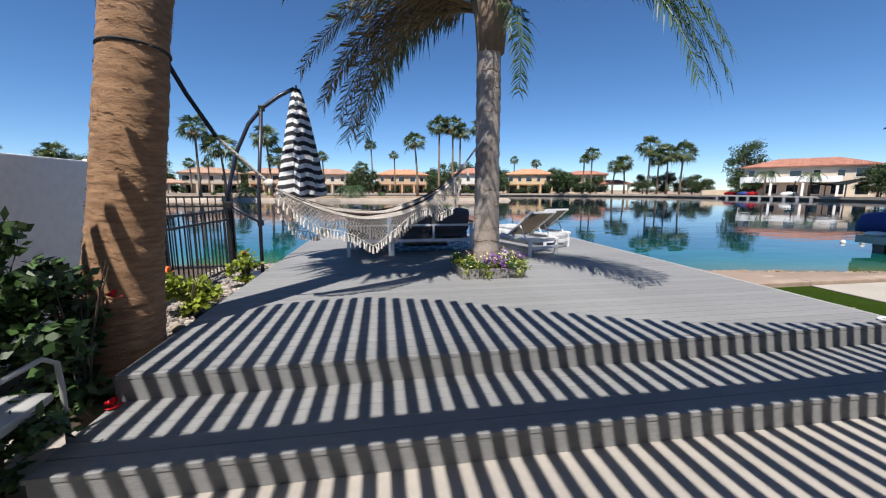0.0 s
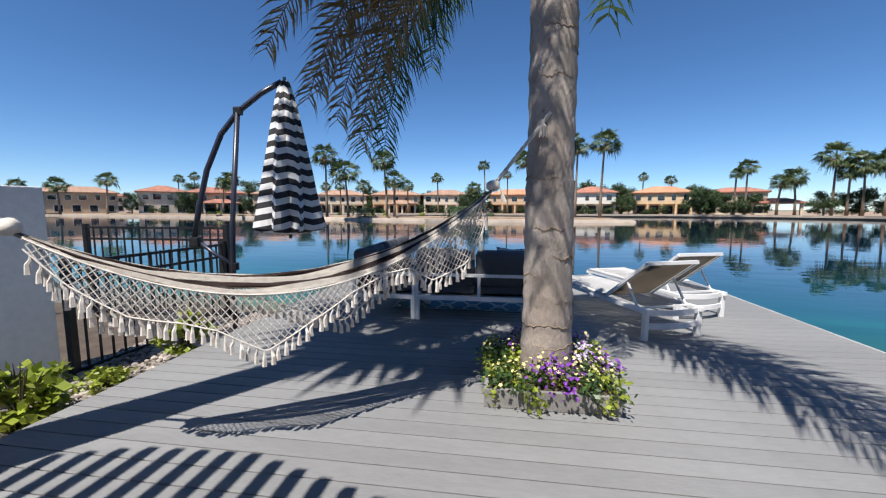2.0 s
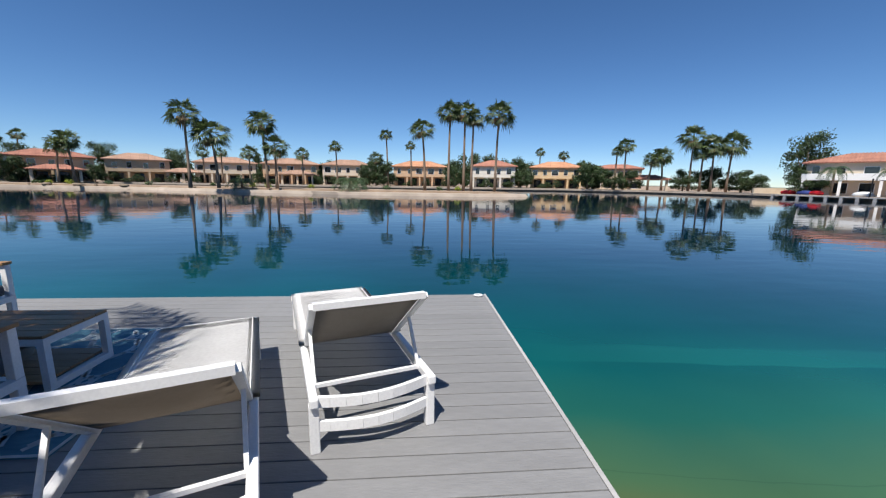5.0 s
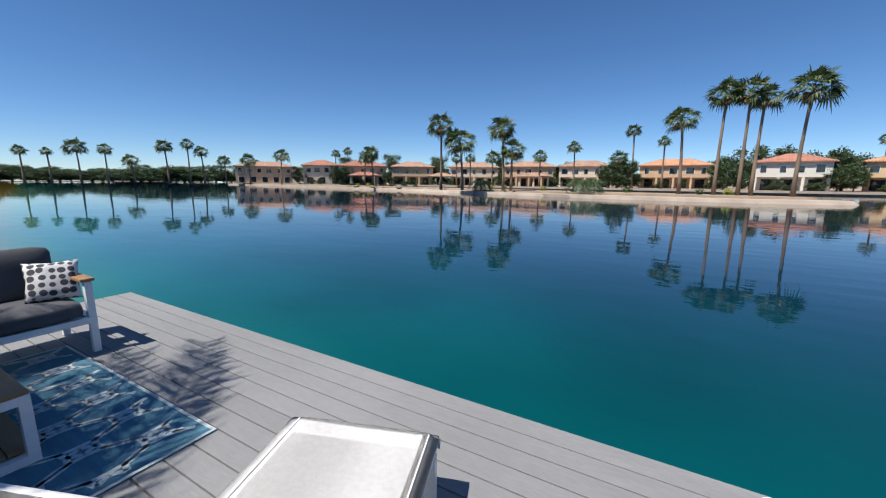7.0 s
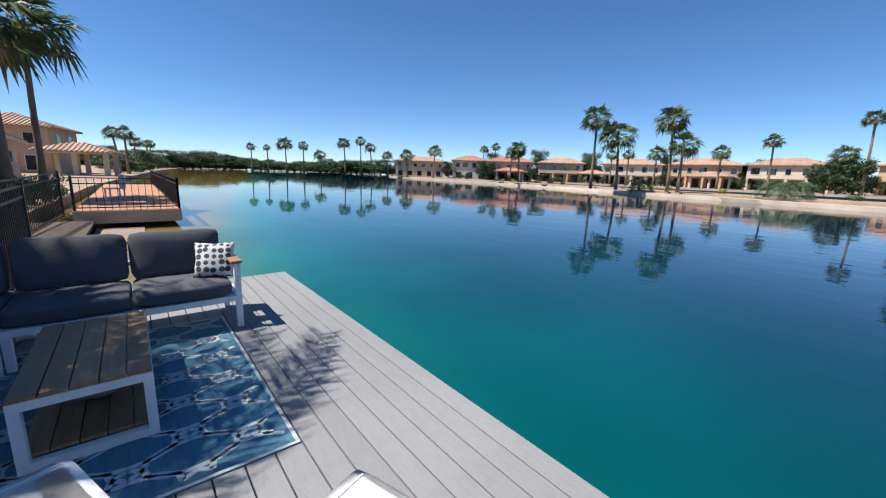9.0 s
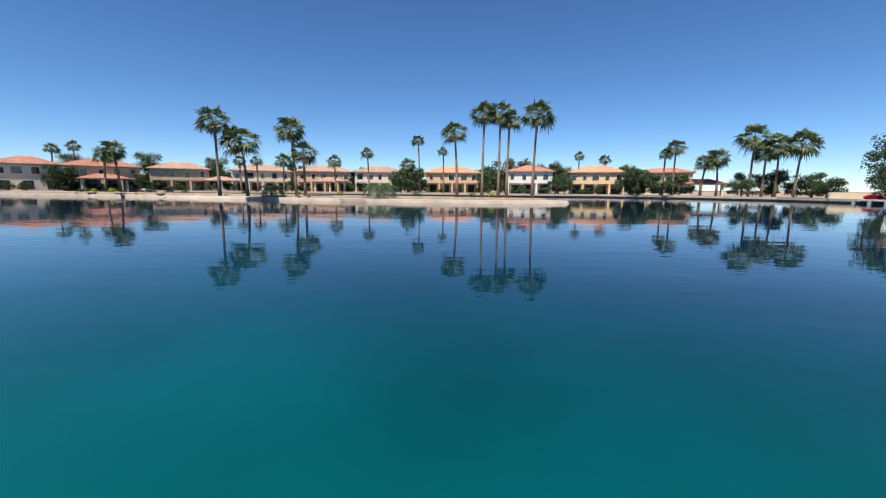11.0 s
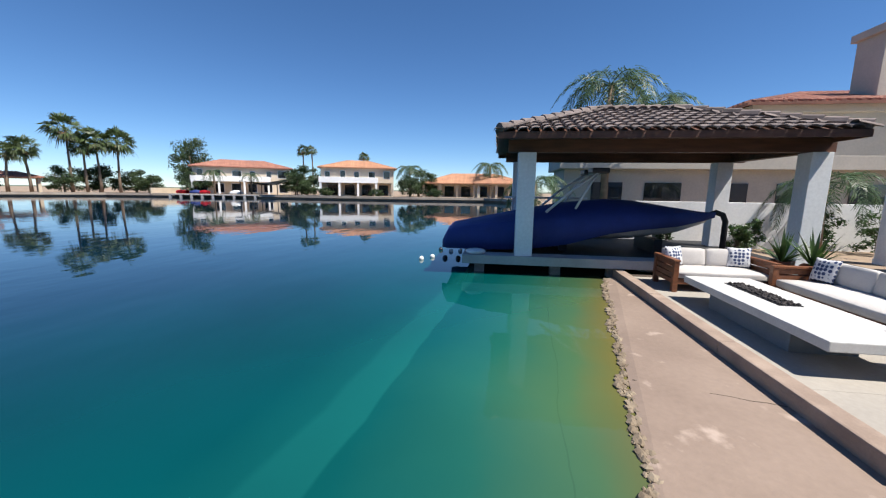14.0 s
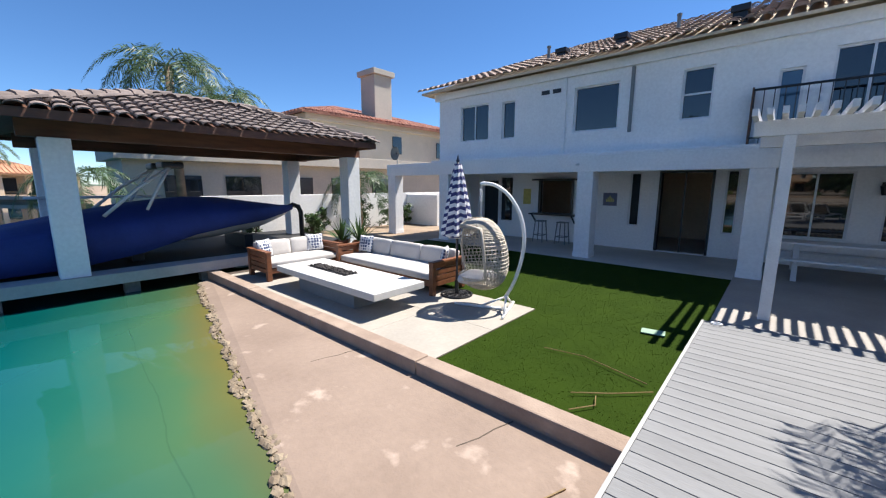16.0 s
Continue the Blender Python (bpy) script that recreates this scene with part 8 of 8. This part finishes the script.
fence_run("iron_fence", "black iron fence stepping along the neighbour's sea wall", (-5.6, 6.0, -0.25), (-7.6, 5.0, -0.25), 1.25, 0.12)
solid("seawall_neighbour", box(-11.19, 6.35, -0.9, -5.0, 6.85, -0.28, 0.02), BLOCK)
solid("pavement_neighbour", box(-11.19, 6.852, -1.5, -8.4, 8.3, -0.46), CONC)
solid("wall_neighbour", box(-22.0, 4.12, -0.2, -8.3, 4.28, 1.36), BLOCK)
for k, (x, y, r, h) in enumerate(((-8.2, 4.9, 0.8, 0.75), (-9.8, 5.1, 0.6, 0.7), (-14.5, 5.0, 0.7, 0.85), (-16.2, 5.3, 0.7, 0.9), (-6.0, 4.6, 0.9, 1.0), (-19.0, 5.3, 0.7, 0.95))):
    shrub("hedge_shrub", "clipped bright green shrub behind the iron fence", x, y, -0.15, r, h, 1500, 0.10, LIME if k in (0, 4) else LEAF, 90 + k, ((0, 0, h + 0.05, ORANGEF, 0.08),) if k == 2 else ())
fan_palm(-15.9, 4.85, -0.1, 5.75, 1.75, 0, 0.75, "thick trunked fan palm behind the neighbour's garden", "palms on the left shore")
fan_palm(-17.2, 5.55, -0.1, 6.2, 1.55, 1, 0.6, "slim fan palm behind the neighbour's garden", "palms on the left shore")
low = thing("neighbour_house", "cream single-storey house with a long low tiled roof", "house", pose(-10.0, 3.55, -0.1, 0, 0, 183.6))
part("wall", box(-2.0, 0, 0, 28.5, 9.0, 2.85), CREAM, low)
f = [[(29.2, -0.6, 2.85), (-2.7, -0.6, 2.85), (-2.7, 4.5, 4.75), (29.2, 4.5, 4.75)], [(-2.7, 9.6, 2.85), (29.2, 9.6, 2.85), (29.2, 4.5, 4.75), (-2.7, 4.5, 4.75)]]
for x in (-2.0, 28.35):
    bm = B()
    bm.faces.new([bm.verts.new(p) for p in ((x, 0.02, 2.852), (x, 8.98, 2.852), (x, 4.5, 4.66))])
    bmesh.ops.solidify(bm, geom=bm.faces[:], thickness=0.14)
    part("gable", bm, CREAM, low)
r = part("roof", roof_plate(f, 0.14), TILEP, low)
part("tiling", courses(f, 0.35), TILEP, r)
part("fascia", box(-2.7, -0.64, 2.66, 29.2, -0.602, 2.86), CREAM, low)
for x, w, z0, z1 in ((2.2, 0.6, 0.9, 2.0), (6.6, 0.5, 0.9, 2.0), (10.2, 0.35, 0.9, 2.1), (11.2, 0.35, 0.9, 2.1), (15.0, 1.5, 0.1, 2.2), (20.0, 0.5, 0.9, 2.1), (25.0, 0.6, 0.9, 2.1)):
    win = part("window", box(x - w, -0.03, z0, x + w, -0.002, z1), DARKG, low)
    part("window_frame", (lambda b: (bx(b, x - w - 0.07, -0.05, z0 - 0.07, x - w, -0.002, z1 + 0.07), bx(b, x + w, -0.05, z0 - 0.07, x + w + 0.07, -0.002, z1 + 0.07), bx(b, x - w, -0.05, z1, x + w, -0.002, z1 + 0.07), bx(b, x - w, -0.05, z0 - 0.07, x + w, -0.002, z0), b)[-1])(B()), CREAM, win)
villa(-45.0, -13.5, 60, 13.0, 10.0, 2, TANW, TILER, "brown two-storey house with red tile roof", seed=51, group="houses on the left shore", ground=-0.1)
villa(-64.0, -3.5, 78, 9.0, 9.0, 2, TANW, TILEP, "tan two-storey house beyond the palms", seed=52, group="houses on the left shore", ground=-0.1)
gazebo(-56.0, 3.4, 80, 6.0, 5.0, TILEP, "flat tan shore pavilion beyond the neighbour's deck", -0.1)
nchair = thing("garden_chair", "white garden chair on the neighbour's brown deck", "chair", pose(-15.5, 7.6, 0.069, 0, 0, 200))
part("seat", box(-0.25, -0.25, 0.40, 0.25, 0.25, 0.44, 0.01), WMETAL, nchair)
part("backrest", box(-0.25, -0.28, 0.441, 0.25, -0.24, 0.95, 0.01), WMETAL, nchair)
for sx in (-0.22, 0.22):
    for sy in (-0.22, 0.22):
        part("leg", box(sx - 0.02, sy - 0.02, 0, sx + 0.02, sy + 0.02, 0.40), WMETAL, nchair)

# ---- pieces: deck boards, step boards, pavers, roof tiles ----
PLANK = mesh_of(box(DX0 + 0.002, 0, -0.030, DX1 - 0.014, 0.1335, 0, 0.003), "plank", DECK)
for i in range(52):
    ob = new("plank", PLANK)
    ob.parent, ob.location = deck, (0, 9.548 - 0.1335 - i * 0.1418, 0)
    if ob.location.y < DY0 + 0.002:
        bpy.data.objects.remove(ob)
edge = new("plank", mesh_of(box(DX0 + 0.002, 0, -0.030, DX1 - 0.014, 0.142, 0, 0.003), "plank_edge", DECK))
edge.parent, edge.location = deck, (0, 9.556, 0)
first = new("plank", mesh_of(box(DX0 + 0.002, 0, -0.030, DX1 - 0.014, 0.05, 0, 0.003), "plank_nosing", DECK))
first.parent, first.location = deck, (0, DY0 - 0.012, 0)
for i in range(5):
    ob = new("plank", PLANK)
    ob.parent, ob.location = step, (0, 1.600 + i * 0.1385, -0.175)
PAVER = mesh_of(box(0, 0, 0, 1.196, 1.196, 0.012, 0.003), "paver", SLABM)
for i in range(5):
    for j in range(2):
        ob = new("paver", PAVER)
        ob.parent, ob.location = paved, (6.745 + i * 1.2, 2.305 + j * 1.2, -0.357)
for k, m in enumerate(tile_places((EX0, EY1, EZ), (EX0, EY0, EZ), (RX, RYB, RZ), (RX, RYA, RZ))):
    ob = new("roof_tile", TILE)
    ob.parent, ob.matrix_basis = pav, m @ pose(0.006 * math.sin(k * 3.3), 0.01 * math.sin(k * 5.1), 0.004 * math.sin(k * 2.2), 0, 0, 1.5 * math.sin(k * 7.7))
